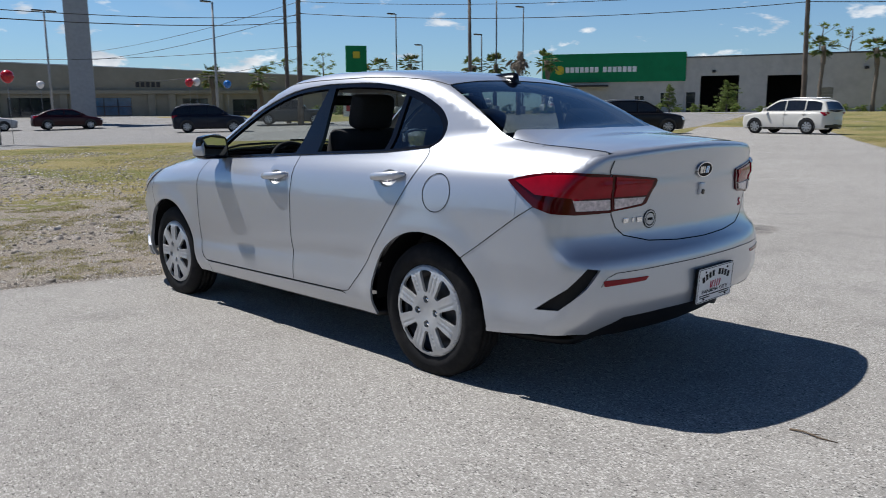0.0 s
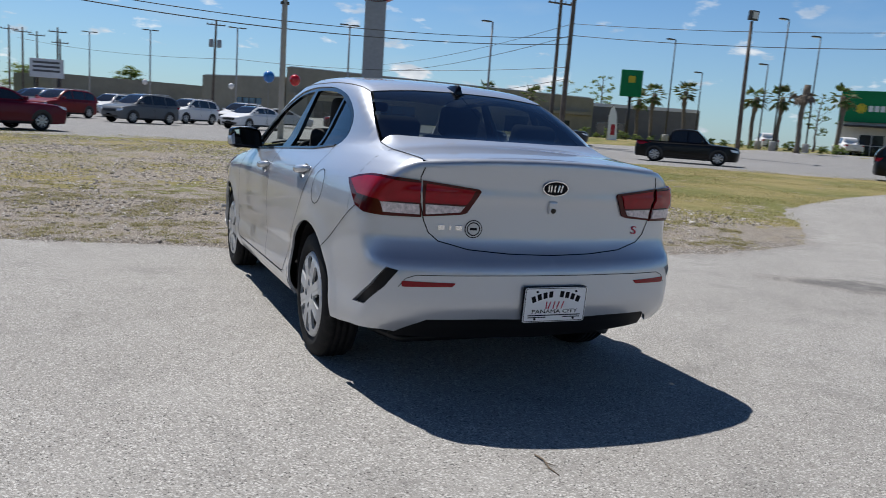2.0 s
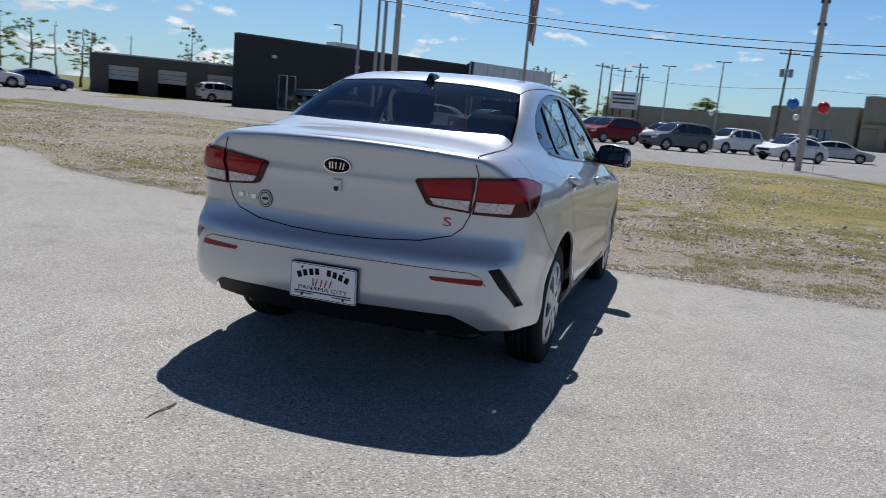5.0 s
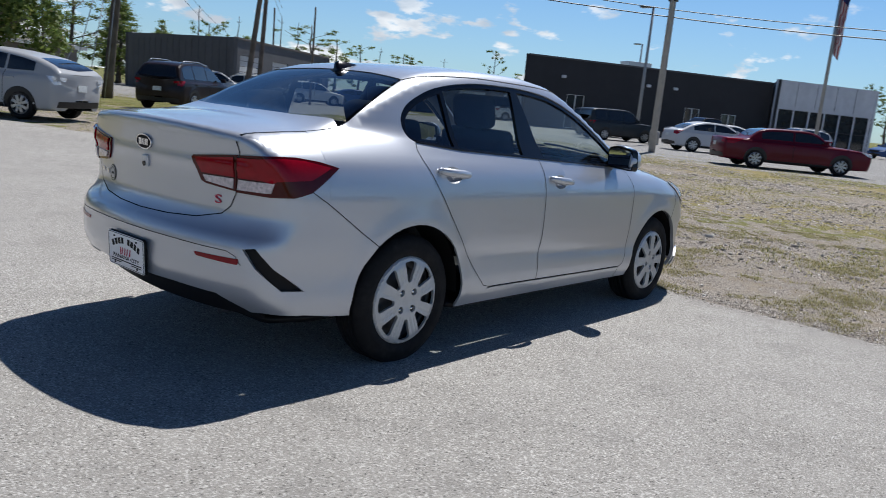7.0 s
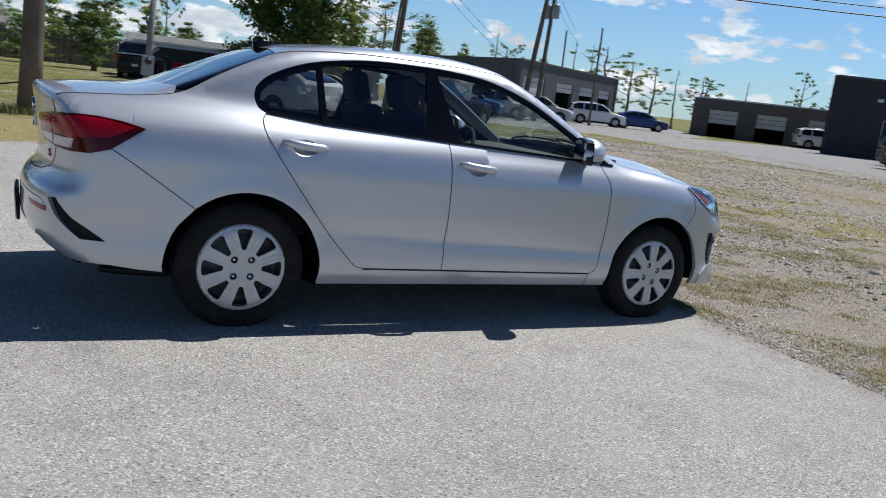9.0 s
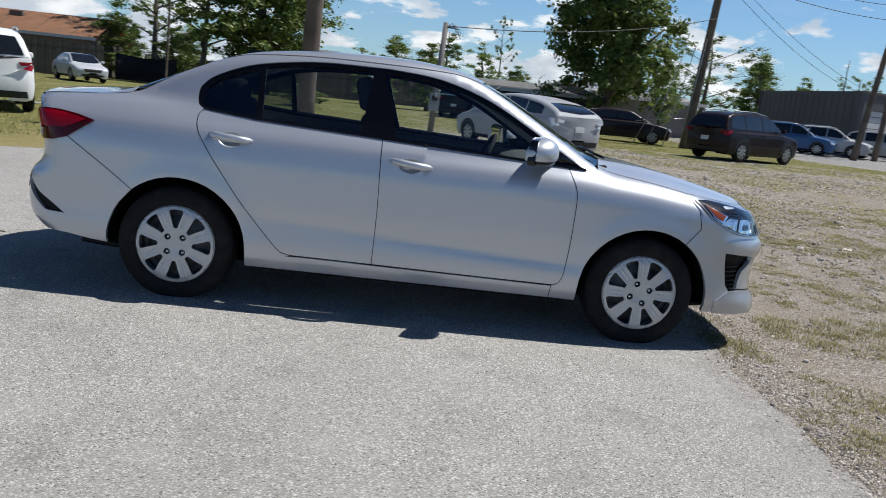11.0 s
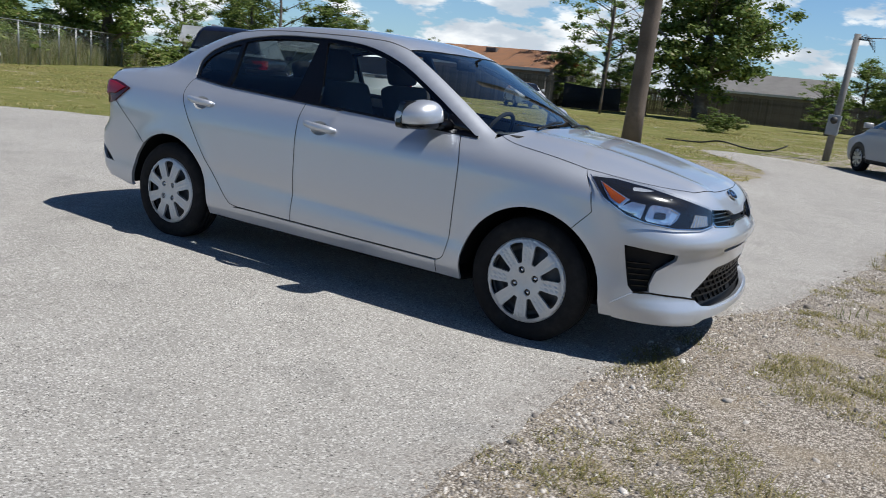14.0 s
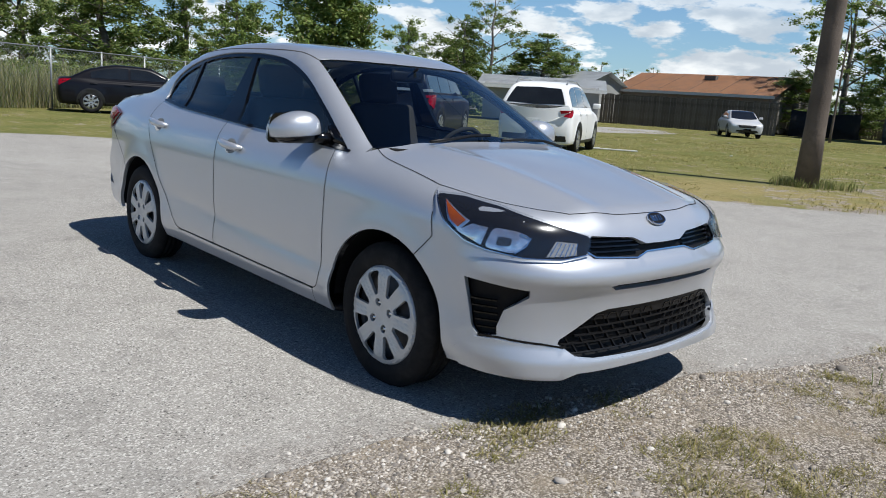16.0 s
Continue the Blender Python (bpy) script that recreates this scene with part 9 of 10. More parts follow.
def quads_mesh(name, c, u, w):
    """Leaf-shaped quads at the points c with half-axes u and w."""
    v = np.stack([c - u, c - 0.1 * u - w, c + u, c - 0.1 * u + w], 1).reshape(-1, 3)
    me = bpy.data.meshes.new(name)
    k = len(c)
    me.vertices.add(4 * k)
    me.vertices.foreach_set("co", v.ravel())
    me.loops.add(4 * k)
    me.loops.foreach_set("vertex_index", np.arange(4 * k))
    me.polygons.add(k)
    me.polygons.foreach_set("loop_start", np.arange(k) * 4)
    me.polygons.foreach_set("loop_total", np.full(k, 4))
    me.update(calc_edges=True)
    return me


def leaf_cloud(rng, centres, radii, count, size):
    c = np.repeat(centres, count, 0)
    d = rng.normal(size=c.shape)
    d /= np.linalg.norm(d, axis=1, keepdims=True)
    r = np.repeat(radii, count)[:, None] * np.abs(rng.normal(0.55, 0.35, (len(c), 1)))
    c = c + d * r * np.array([1.0, 1.0, 0.72])
    n = d + rng.normal(size=c.shape) * 0.7 + np.array([0, 0, 0.5])
    n /= np.linalg.norm(n, axis=1, keepdims=True)
    u = np.cross(n, rng.normal(size=c.shape))
    u /= np.linalg.norm(u, axis=1, keepdims=True)
    w = np.cross(n, u)
    s = rng.uniform(0.6, 1.35, (len(c), 1)) * size
    return c, u * s, w * s * 0.55


STYLES = {  # crown base, clusters, cluster radius, leaves each, leaf size, limb count, width at ten metres' height
    "full": (0.06, 240, 0.64, 150, 0.100, 12, 6.0),
    "dense": (0.08, 125, 0.58, 130, 0.092, 12, 5.2),
    "sparse": (0.24, 80, 0.46, 90, 0.080, 14, 5.6),
    "column": (0.07, 62, 0.46, 100, 0.088, 8, 2.8),
    "broken": (0.26, 40, 0.37, 80, 0.080, 10, 4.0),
    "bare": (0.9, 0, 0.3, 0, 0.1, 3, 1.4),
    "bush": (0.02, 80, 1.15, 60, 0.28, 5, 9.0),
    "shrub": (0.02, 26, 1.7, 36, 0.55, 4, 9.0),
}


def tree(style, seed):
    """One tree ten metres tall: tapered trunk, limbs, and a crown of leaf clumps with gaps."""
    base, nc, cr, nl, size, limbs, width = STYLES[style]
    rng = np.random.default_rng(seed)
    words = {"full": "large tree with a dense dark green crown", "dense": "leafy green tree behind the lot", "sparse": "thinly leaved tree with open branches",
             "column": "slender tree with a narrow green crown", "broken": "storm-damaged tree with a few leafy clumps", "bare": "bare broken tree trunk", "bush": "rounded green bush in the grass", "shrub": "low clipped shrub along the store wall"}
    t = thing("bush" if style in ("bush", "shrub") else "tree", words[style], "bush" if style in ("bush", "shrub") else "tree", group="trees around the lot")
    top = 9.2 if style not in ("broken", "bare") else 9.9
    bm = bmesh.new()
    r0 = {"full": 0.30, "dense": 0.22, "column": 0.15, "bare": 0.16, "broken": 0.17, "sparse": 0.18, "bush": 0.2, "shrub": 0.2}[style]
    zs = np.linspace(0, top, 9)
    sway = np.cumsum(rng.normal(size=(9, 2)) * 0.10, 0) - 0.0
    sway -= sway[0]
    spine = [(sway[i, 0], sway[i, 1], zs[i]) for i in range(9)]
    bm_tube(bm, spine, [r0 * (1.25 if i == 0 else 1 - 0.1 * i) for i in range(9)], 8)
    tips = []
    for k in range(limbs):
        z = top * (base + (0.92 - base) * (k + rng.uniform(0, 0.9)) / limbs)
        f = np.interp(z, zs, np.arange(9))
        i = int(f)
        p0 = np.array([np.interp(z, zs, sway[:, 0]), np.interp(z, zs, sway[:, 1]), z])
        a = k * 2.4 + rng.uniform(-0.4, 0.4)
        h = (z / top - base) / max(0.05, 1 - base)
        reach = width / 2 * (0.55 + 0.75 * math.sin(math.pi * min(1, 0.15 + 0.8 * h))) * rng.uniform(0.55, 1.0)
        d = np.array([math.cos(a), math.sin(a), 0.0])
        line = [p0, p0 + d * reach * 0.45 + [0, 0, reach * 0.28], p0 + d * reach * 0.85 + [0, 0, reach * 0.62]]
        rr = r0 * (1 - 0.09 * f) * 0.42
        bm_tube(bm, [tuple(q) for q in line], [rr, rr * 0.7, rr * 0.3], 6)
        tips += [line[1], line[2], (line[1] + line[2]) / 2]
        for s in (-0.7, 0.7):
            d2 = np.array([math.cos(a + s), math.sin(a + s), 0.35])
            q = line[1] + d2 * reach * 0.45
            bm_tube(bm, [tuple(line[1]), tuple(q)], [rr * 0.5, rr * 0.18], 5)
            tips.append(q)
    part("trunk", bm, BARK, t, "grey bark trunk and limbs")
    if nc:
        tips = np.array(tips + [(sway[-1, 0], sway[-1, 1], top)])
        if style in ("bush", "shrub"):
            tips = np.stack([rng.uniform(-3.2, 3.2, 60), rng.uniform(-3.2, 3.2, 60), rng.uniform(1.0, 8.0, 60)], 1)
            tips = tips[np.hypot(tips[:, 0], tips[:, 1]) < 3.9 * np.sqrt(np.clip(1 - (tips[:, 2] / 10) ** 2, 0, 1))]
        cen = tips[rng.integers(0, len(tips), nc)] + rng.normal(size=(nc, 3)) * cr * 0.95
        if style in ("full", "dense", "column"):
            e = rng.normal(size=(nc // 2, 3))
            e /= np.linalg.norm(e, axis=1, keepdims=True)
            e *= rng.uniform(0.45, 0.95, (len(e), 1))
            mid = (1 + base) / 2 * 9.6
            cen[: len(e)] = e * np.array([width * 0.42, width * 0.42, 9.6 * (1 - base) * 0.47]) + np.array([0, 0, mid])
            tap = np.clip(1.25 - 0.75 * cen[:, 2] / 10, 0.4, 1)
            cen[:, :2] *= tap[:, None]
        cen[:, 2] = np.clip(cen[:, 2], base * 9 + cr * 0.3, 9.6)
        me = quads_mesh("crown", *leaf_cloud(rng, cen, cr * rng.uniform(0.55, 1.25, nc), nl, size))
        part_mesh("crown", me, LEAF, t, "crown of small green leaves", smooth=False)
    return t


WORKSHOP_TREES = [
    (18.0, 54.8, 6.9, 4.1, "sparse"), (23.3, 57.0, 8.0, 6.2, "sparse"), (30.9, 64.4, 7.7, 4.6, "dense"), (34.9, 64.5, 6.4, 1.7, "column"), (41.9, 67.2, 7.2, 3.3, "sparse"),
    (55.3, 67.3, 8.3, 5.7, "broken"), (59.9, 68.5, 7.3, 4.2, "broken"), (59.2, 63.8, 6.7, 3.7, "broken"), (68.4, 65.9, 6.6, 3.3, "broken"), (63.2, 47.4, 7.1, 2.3, "broken"),
    (38.9, 64.4, 8.0, 1.0, "bare"), (44.3, 65.7, 7.7, 1.0, "bare"), (47.4, 63.3, 8.2, 1.0, "bare"), (51.3, 65.4, 8.1, 1.0, "bare"), (63.1, 64.2, 6.8, 1.0, "bare"),
    (71.9, 62.1, 6.5, 1.0, "bare"), (63.3, 59.9, 5.9, 4.0, "broken"), (48.5, 70.5, 6.2, 4.5, "dense"), (74.0, 52.0, 5.4, 3.4, "broken")]
LAWN_TREES = [
    (-36.0, 72.1, 4.9, 4.3, "dense"), (-21.7, 54.0, 4.6, 4.6, "dense"), (-19.5, 57.8, 12.0, 7.5, "sparse"), (-17.7, 56.5, 4.2, 3.6, "dense"), (-14.7, 53.2, 11.0, 7.0, "sparse"),
    (-10.6, 53.2, 13.0, 9.0, "full"), (-1.2, 68.0, 6.2, 4.4, "dense"), (3.7, 69.0, 7.6, 3.6, "column"), (7.1, 70.7, 6.9, 3.0, "column"), (8.9, 73.5, 9.6, 2.0, "broken"),
    (10.2, 69.3, 4.7, 3.6, "dense"), (11.4, 41.4, 14.5, 7.4, "full"), (1.4, 51.2, 4.8, 3.4, "dense"), (-2.3, 53.1, 3.6, 3.2, "dense"), (15.3, 42.3, 6.6, 2.2, "dense"), (17.2, 49.1, 5.2, 1.7, "column"), (33.1, 68.4, 7.2, 4.2, "dense"),
    (38.8, 71.0, 7.0, 2.6, "column"), (-4.3, 69.9, 4.7, 3.4, "broken"), (0.8, 72.0, 4.4, 5.0, "dense")]
BACK_TREES = [
    (-22.6, 58.7, 4.6, 4.4, "dense"), (-19.3, 59.8, 6.6, 3.2, "broken"), (-13.9, 86.3, 5.8, 8.7, "dense"), (-5.5, 82.4, 5.5, 3.6, "broken"), (-18.8, 64.4, 5.0, 4.5, "dense")]
ROW_TREES = [
    (-41.3, 6.2, 7.6, 5.0, "dense"), (-40.8, 8.6, 8.2, 3.8, "dense"), (-41.5, 13.1, 8.0, 6.6, "dense"), (-41.9, 17.6, 8.6, 4.2, "dense"), (-42.3, 21.3, 8.8, 3.6, "dense"),
    (-39.6, 26.1, 11.2, 6.8, "full"), (-42.6, 34.8, 2.5, 3.4, "bush"), (-43.0, 27.5, 3.2, 5.0, "bush"), (-41.5, 24.0, 3.0, 4.6, "bush"), (-45.6, 31.8, 3.4, 5.0, "bush"), (-38.4, 37.4, 3.2, 4.4, "bush"), (-35.0, 40.2, 3.0, 4.0, "bush"), (-57.0, 47.4, 8.5, 4.5, "dense"), (-55.0, 52.5, 7.5, 5.0, "dense"), (-38.4, 37.0, 6.8, 5.0, "dense"), (-38.2, 40.0, 9.4, 4.8, "sparse"), (-35.6, 42.5, 6.3, 6.5, "dense"),
    (-35.1, 45.5, 5.2, 2.7, "dense"), (-41.0, 57.4, 5.3, 2.7, "broken"), (-39.6, 58.4, 4.8, 2.2, "broken"), (-40.0, 64.1, 5.3, 1.7, "broken"), (-25.7, 62.8, 5.0, 2.2, "broken"),
    (-23.5, 63.7, 4.6, 3.4, "dense"), (-44.0, -4.0, 8.4, 6.0, "dense"), (-58.0, 30.0, 8.0, 7.0, "dense"), (-54.0, 16.0, 8.5, 7.5, "dense"), (-5.1, 33.4, 1.2, 1.9, "bush"),
    (-36.3, 5.6, 1.9, 3.4, "bush"), (-34.2, 6.6, 2.0, 3.0, "bush"), (-32.3, 7.4, 1.7, 2.6, "bush"), (-35.5, 8.9, 2.1, 3.6, "bush"), (-33.2, 9.8, 1.9, 3.0, "bush"),
    (-34.7, 11.3, 2.2, 3.4, "bush"), (-35.3, 13.8, 2.4, 3.6, "bush"), (-33.4, 15.8, 2.0, 3.2, "bush"), (-38.0, 2.0, 2.2, 4.0, "bush"), (-37.2, 18.6, 2.4, 4.0, "bush")]
FAR_TREES = [
    (112.1, 24.7, 7.6, 4.5, "broken"), (117.5, 23.3, 9.2, 3.3, "broken"), (117.9, 20.7, 8.4, 4.6, "broken"), (123.3, 18.3, 6.4, 6.2, "dense"), (105.8, -66.3, 8.9, 5.7, "broken"),
    (98.2, -68.8, 9.5, 4.5, "broken"), (83.6, -98.2, 9.0, 3.8, "broken"), (36.0, -98.5, 11.0, 4.2, "broken"), (32.0, -99.5, 10.2, 4.8, "broken"), (130.0, 30.0, 6.0, 7.0, "dense"),
    (136.0, -2.0, 6.2, 7.0, "dense"), (34.4, -73.0, 3.3, 2.0, "dense"), (39.2, -70.2, 3.0, 1.7, "dense"), (96.0, 48.0, 6.2, 6.0, "broken"), (86.0, 56.0, 6.4, 5.0, "broken"), (140.0, 12.0, 6.4, 8.0, "dense")]
tree_of = {s: [] for s in STYLES}
rnd = random.Random(21)
for x, y, h, w, style in WORKSHOP_TREES + LAWN_TREES + BACK_TREES + ROW_TREES + FAR_TREES:
    s = w / STYLES[style][6] * 1.15
    m = Matrix.Translation((x, y, gz(x, y) - 0.05)) @ pose(0, 0, 0, 0, 0, rnd.uniform(0, 360)) @ Matrix.Diagonal((s, s, h / 10, 1))
    most = 3 if style in ("dense", "broken", "full") else 2
    if len(tree_of[style]) < most:
        t = tree(style, 40 + len(tree_of[style]) * 7 + len(style))
        t.matrix_basis = m
        tree_of[style].append(t)
    else:
        src = tree_of[style][rnd.randrange(most)]
        t = copy_thing(src, m @ Matrix.Diagonal([1 / v for v in src.scale] + [1]))

BOOTS = material("palm_boot_trunk", (0.17, 0.14, 0.11), rough=0.95, noise_scale=9, noise_amount=0.4, bump_scale=11, bump=0.9, bump_dist=0.06)


def palm(x, y, h, dead=False, seed=0):
    """A cabbage palm: rough trunk and a round head of folded fan fronds."""
    rng = np.random.default_rng(seed + 3)
    t = thing("palm_tree", "dead palm trunk with hanging brown fronds" if dead else "cabbage palm with a round head of fan fronds", "palm", Matrix.Translation((x, y, gz(x, y) - 0.05)), group="palms along the road")
    bm = bmesh.new()
    n_ = 12
    bm_tube(bm, [(0.12 * math.sin(i * 0.5 + seed) * i / n_, 0.1 * math.cos(i * 0.4 + seed) * i / n_, (h - 0.9) * i / n_) for i in range(n_ + 1)], [0.24 if i == 0 else 0.17 + 0.03 * (i % 2) + 0.06 * (i > 8) for i in range(n_ + 1)], 9)
    part("trunk", bm, BOOTS, t)
    cs, us, ws = [], [], []
    for k in range(34 if not dead else 14):
        a = k * 2.399
        el = math.radians(rng.uniform(-50, 75) if not dead else rng.uniform(-80, -30))
        out = np.array([math.cos(a) * math.cos(el), math.sin(a) * math.cos(el), math.sin(el)])
        side = np.array([-math.sin(a), math.cos(a), 0.0])
        up = np.cross(out, side)
        hub = np.array([0, 0, h - 1.0]) + out * rng.uniform(0.65, 0.95)
        for j in range(-4, 5):
            d = out * math.cos(j * 0.3) + side * math.sin(j * 0.3) - np.array([0, 0, 0.25])
            ln = 0.62 * (1 - 0.05 * abs(j)) * rng.uniform(0.85, 1.1)
            cs.append(hub + d * ln * 0.55)
            us.append(d * ln * 0.6)
            ws.append((side * math.cos(j * 0.3) - out * math.sin(j * 0.3) + up * 0.4) * 0.075)
        cs.append(np.array([0, 0, h - 1.0]) + out * 0.4)
        us.append(out * 0.42)
        ws.append(side * 0.02)
    part_mesh("fronds", quads_mesh("fronds", np.array(cs), np.array(us), np.array(ws)), BOOTS if dead else PALM_LEAF, t, "fan-shaped fronds", smooth=False)
    return t


for k, (x, y, h) in enumerate(((27.7, -79.0, 7.4), (23.2, -80.6, 7.0), (20.6, -81.4, 7.2), (56.8, -50.2, 6.0), (58.9, -48.0, 5.6), (52.6, -54.9, 5.8), (51.0, -56.5, 5.9), (47.0, -59.8, 6.2), (63.2, -31.8, 4.6), (61.2, -35.6, 4.4), (66.5, -52.0, 5.4))):
    palm(x, y, h, False, k)
palm(38.6, -45.8, 6.0, True, 30)

# low shrubs along the rental store and its road verge
shrub = None
rnd = random.Random(8)
for k in range(44):
    if k < 26:
        p_, _, _ = along((56.3, -70.8), (16.0, -91.5), 1.5 + k * 1.7 + rnd.uniform(-0.5, 0.5), 2.4)
    else:
        p_, _, _ = along((66.0, -46.0), (46.0, -61.5), (k - 26) * 1.4, 3.0)
    s = rnd.uniform(0.10, 0.155)
    m = Matrix.Translation((p_.x, p_.y, gz(p_.x, p_.y) - 0.03)) @ pose(0, 0, 0, 0, 0, rnd.uniform(0, 360)) @ Matrix.Diagonal((s, s, s * rnd.uniform(0.6, 0.9), 1))
    if shrub is None:
        shrub = tree("shrub", 77)
        shrub.name = "shrub"
        tagged(shrub, "low clipped shrub along the store wall", "shrub", "shrubs along the store")
        shrub.matrix_basis = m
    else:
        copy_thing(shrub, m @ Matrix.Diagonal([1 / v for v in shrub.scale] + [1]))


# ---------------------------------------------------------------- grass, weeds and loose stones
GRASS = leaf_material("grass_blades", (0.115, 0.12, 0.032), (0.30, 0.275, 0.085), (0.42, 0.35, 0.18), 0.30)
STRAW = leaf_material("straw_blades", (0.22, 0.185, 0.085), (0.40, 0.33, 0.17), (0.30, 0.20, 0.11), 0.25)
FENCE_WEEDS = leaf_material("fence_weeds", (0.17, 0.20, 0.075), (0.32, 0.33, 0.15), (0.42, 0.37, 0.22), 0.25)
TALL_GRASS = leaf_material("tall_weeds", (0.07, 0.105, 0.025), (0.20, 0.22, 0.065), (0.33, 0.27, 0.14), 0.2)
LOT_EDGE = np.array(resample(LOT, 0.5))


def off_lot(p, margin=0.0):
    ok = ~inside([tuple(q) for q in LOT_EDGE], p[:, 0], p[:, 1])
    return ok


def blades(name, label, spots, count, height, spread, width, mat, seed, lean=0.5):
    """Tufts of bent grass blades at the spots (x, y, scale)."""
    rng = np.random.default_rng(seed)
    k = len(spots) * count
    sp = np.repeat(spots, count, 0)
    sc = sp[:, 2]
    a, r = rng.uniform(0, 2 * np.pi, k), spread * sc * np.sqrt(rng.uniform(0, 1, k))
    bx, by = sp[:, 0] + r * np.cos(a), sp[:, 1] + r * np.sin(a)
    bz = slope(bx, by) - 0.004
    h = height * sc * rng.uniform(0.35, 1.0, k)
    t = rng.uniform(0, 2 * np.pi, k)
    ln = h * rng.uniform(0.15, 1.0, k) * lean * 2
    dx, dy = np.cos(t), np.sin(t)
    w = width * rng.uniform(0.6, 1.3, k)
    v = np.empty((k, 5, 3))
    v[:, 0] = np.stack([bx - dy * w, by + dx * w, bz], 1)
    v[:, 1] = np.stack([bx + dy * w, by - dx * w, bz], 1)
    mx, my, mz = bx + dx * ln * 0.35, by + dy * ln * 0.35, bz + h * 0.62
    v[:, 2] = np.stack([mx + dy * w * 0.7, my - dx * w * 0.7, mz], 1)
    v[:, 3] = np.stack([mx - dy * w * 0.7, my + dx * w * 0.7, mz], 1)
    v[:, 4] = np.stack([bx + dx * ln, by + dy * ln, bz + h], 1)
    me = bpy.data.meshes.new(name)
    me.vertices.add(5 * k)
    me.vertices.foreach_set("co", v.ravel())
    i = np.arange(k)[:, None] * 5
    me.loops.add(7 * k)
    me.loops.foreach_set("vertex_index", (i + np.array([[0, 1, 2, 3, 3, 2, 4]])).ravel())
    me.polygons.add(2 * k)
    me.polygons.foreach_set("loop_start", (np.arange(k)[:, None] * 7 + np.array([[0, 4]])).ravel())
    me.polygons.foreach_set("loop_total", np.tile([4, 3], k))
    me.update(calc_edges=True)
    return tagged(part_mesh(name, me, mat, None, smooth=False), label, "grass", kind="stuff")


def clumpy(rng, n_, x0, x1, y0, y1, scale, cut, size=(0.5, 1.3), seed=0.0):
    """Scattered spots that gather in patches."""
    p = np.stack([rng.uniform(x0, x1, n_), rng.uniform(y0, y1, n_)], 1)
    f = np.array([nz(q, scale, 3.3 + seed) + 0.45 * nz(q, scale * 3.1, 8.1 + seed) for q in p])
    keep = (f > cut) & off_lot(p)
    p = p[keep]
    return np.column_stack([p, rng.uniform(size[0], size[1], len(p)) * np.clip(0.7 + f[keep], 0.5, 1.3)])


rng = np.random.default_rng(11)
near = clumpy(rng, 11000, 1.75, 8.0, -6.5, 8.0, 1.5, 0.05, (0.4, 1.1))
blades("grass_tufts", "short yellow-green grass tufts beside the asphalt", near, 44, 0.034, 0.085, 0.0022, GRASS, 1, 1.5)
tall = clumpy(rng, 420, 1.9, 7.5, -6, 8.0, 0.9, 0.30, (0.7, 1.2), 0.0)
dry = clumpy(rng, 6000, 1.75, 7.0, -6.0, 7.0, 1.3, 0.05, (0.4, 0.9), 6.0)
blades("dry_grass", "thin dry straw-coloured grass in the gravel", dry, 10, 0.035, 0.10, 0.0018, STRAW, 12, 1.2)
blades("grass_weeds", "taller green weeds standing in the gravel", tall, 10, 0.10, 0.05, 0.0022, TALL_GRASS, 2, 0.6)
# tall weeds behind the chain-link fence
strip = []
for (x0, y0), (x1, y1) in zip(pts_fence, pts_fence[1:]):
    L = math.dist((x0, y0), (x1, y1))
    u = ((x1 - x0) / L, (y1 - y0) / L)
    for k in range(int(L * 34)):
        s0, back = rng.uniform(0, L), 0.25 + 3.2 * rng.uniform(0, 1) ** 1.5
        strip.append((x0 + u[0] * s0 - u[1] * back, y0 + u[1] * s0 + u[0] * back, rng.uniform(0.55, 1.25)))
blades("fence_weeds", "tall pale green weeds behind the chain-link fence", np.array(strip), 16, 1.55, 0.22, 0.012, FENCE_WEEDS, 31, 0.25)
mid = clumpy(rng, 15000, 4, 26, -16, 26, 0.45, 0.02, (0.7, 1.5), 1.0)
blades("field_grass", "dry grass over the stony field", mid, 12, 0.042, 0.22, 0.005, GRASS, 3, 1.6)
lawn = clumpy(rng, 26000, -30, 20, 7, 46, 0.25, -0.25, (0.8, 1.5), 2.0)
lawn = lawn[(lawn[:, 0] < 6) | (lawn[:, 1] > 22)]
blades("lawn_grass", "mown yellow-green grass around the lot", lawn, 7, 0.050, 0.24, 0.008, GRASS, 4, 1.2)
west = clumpy(rng, 6000, -26, -4, -8, 24, 0.3, -0.2, (0.8, 1.5), 4.0)
blades("verge_grass", "rough grass behind the lot", west, 10, 0.050, 0.24, 0.006, GRASS, 5, 1.2)
east = clumpy(rng, 9000, 4, 24, -34, -4, 0.4, 0.0, (0.8, 1.4), 5.0)
blades("roadside_grass", "sparse dry roadside grass", east, 12, 0.042, 0.24, 0.005, GRASS, 6, 1.6)
base = np.column_stack([-2.2 + rng.normal(size=60) * 0.34, 11.6 + rng.normal(size=60) * 0.34, rng.uniform(0.6, 1.2, 60)])
blades("pole_grass", "grass clump round the wooden pole", base, 22, 0.22, 0.12, 0.004, TALL_GRASS, 7, 0.5)
lots = []
for k in range(1500):
    s = rng.uniform(0, len(cl) - 1.001)
    i = int(s)
    q = np.array(cl[i]) * (1 - s + i) + np.array(cl[i + 1]) * (s - i)
    o_ = rng.uniform(0.15, 5.0)
    lots.append((q[0] - o_, q[1] + o_ * 0.15, rng.uniform(0.6, 1.25)))
blades("tall_grass", "waist-high grass behind the chain-link fence", np.array(lots), 16, 1.05, 0.34, 0.008, TALL_GRASS, 8, 0.35)

STONE = material("pale_gravel", (0.34, 0.32, 0.295), rough=0.9, noise_scale=60, noise_amount=0.15)


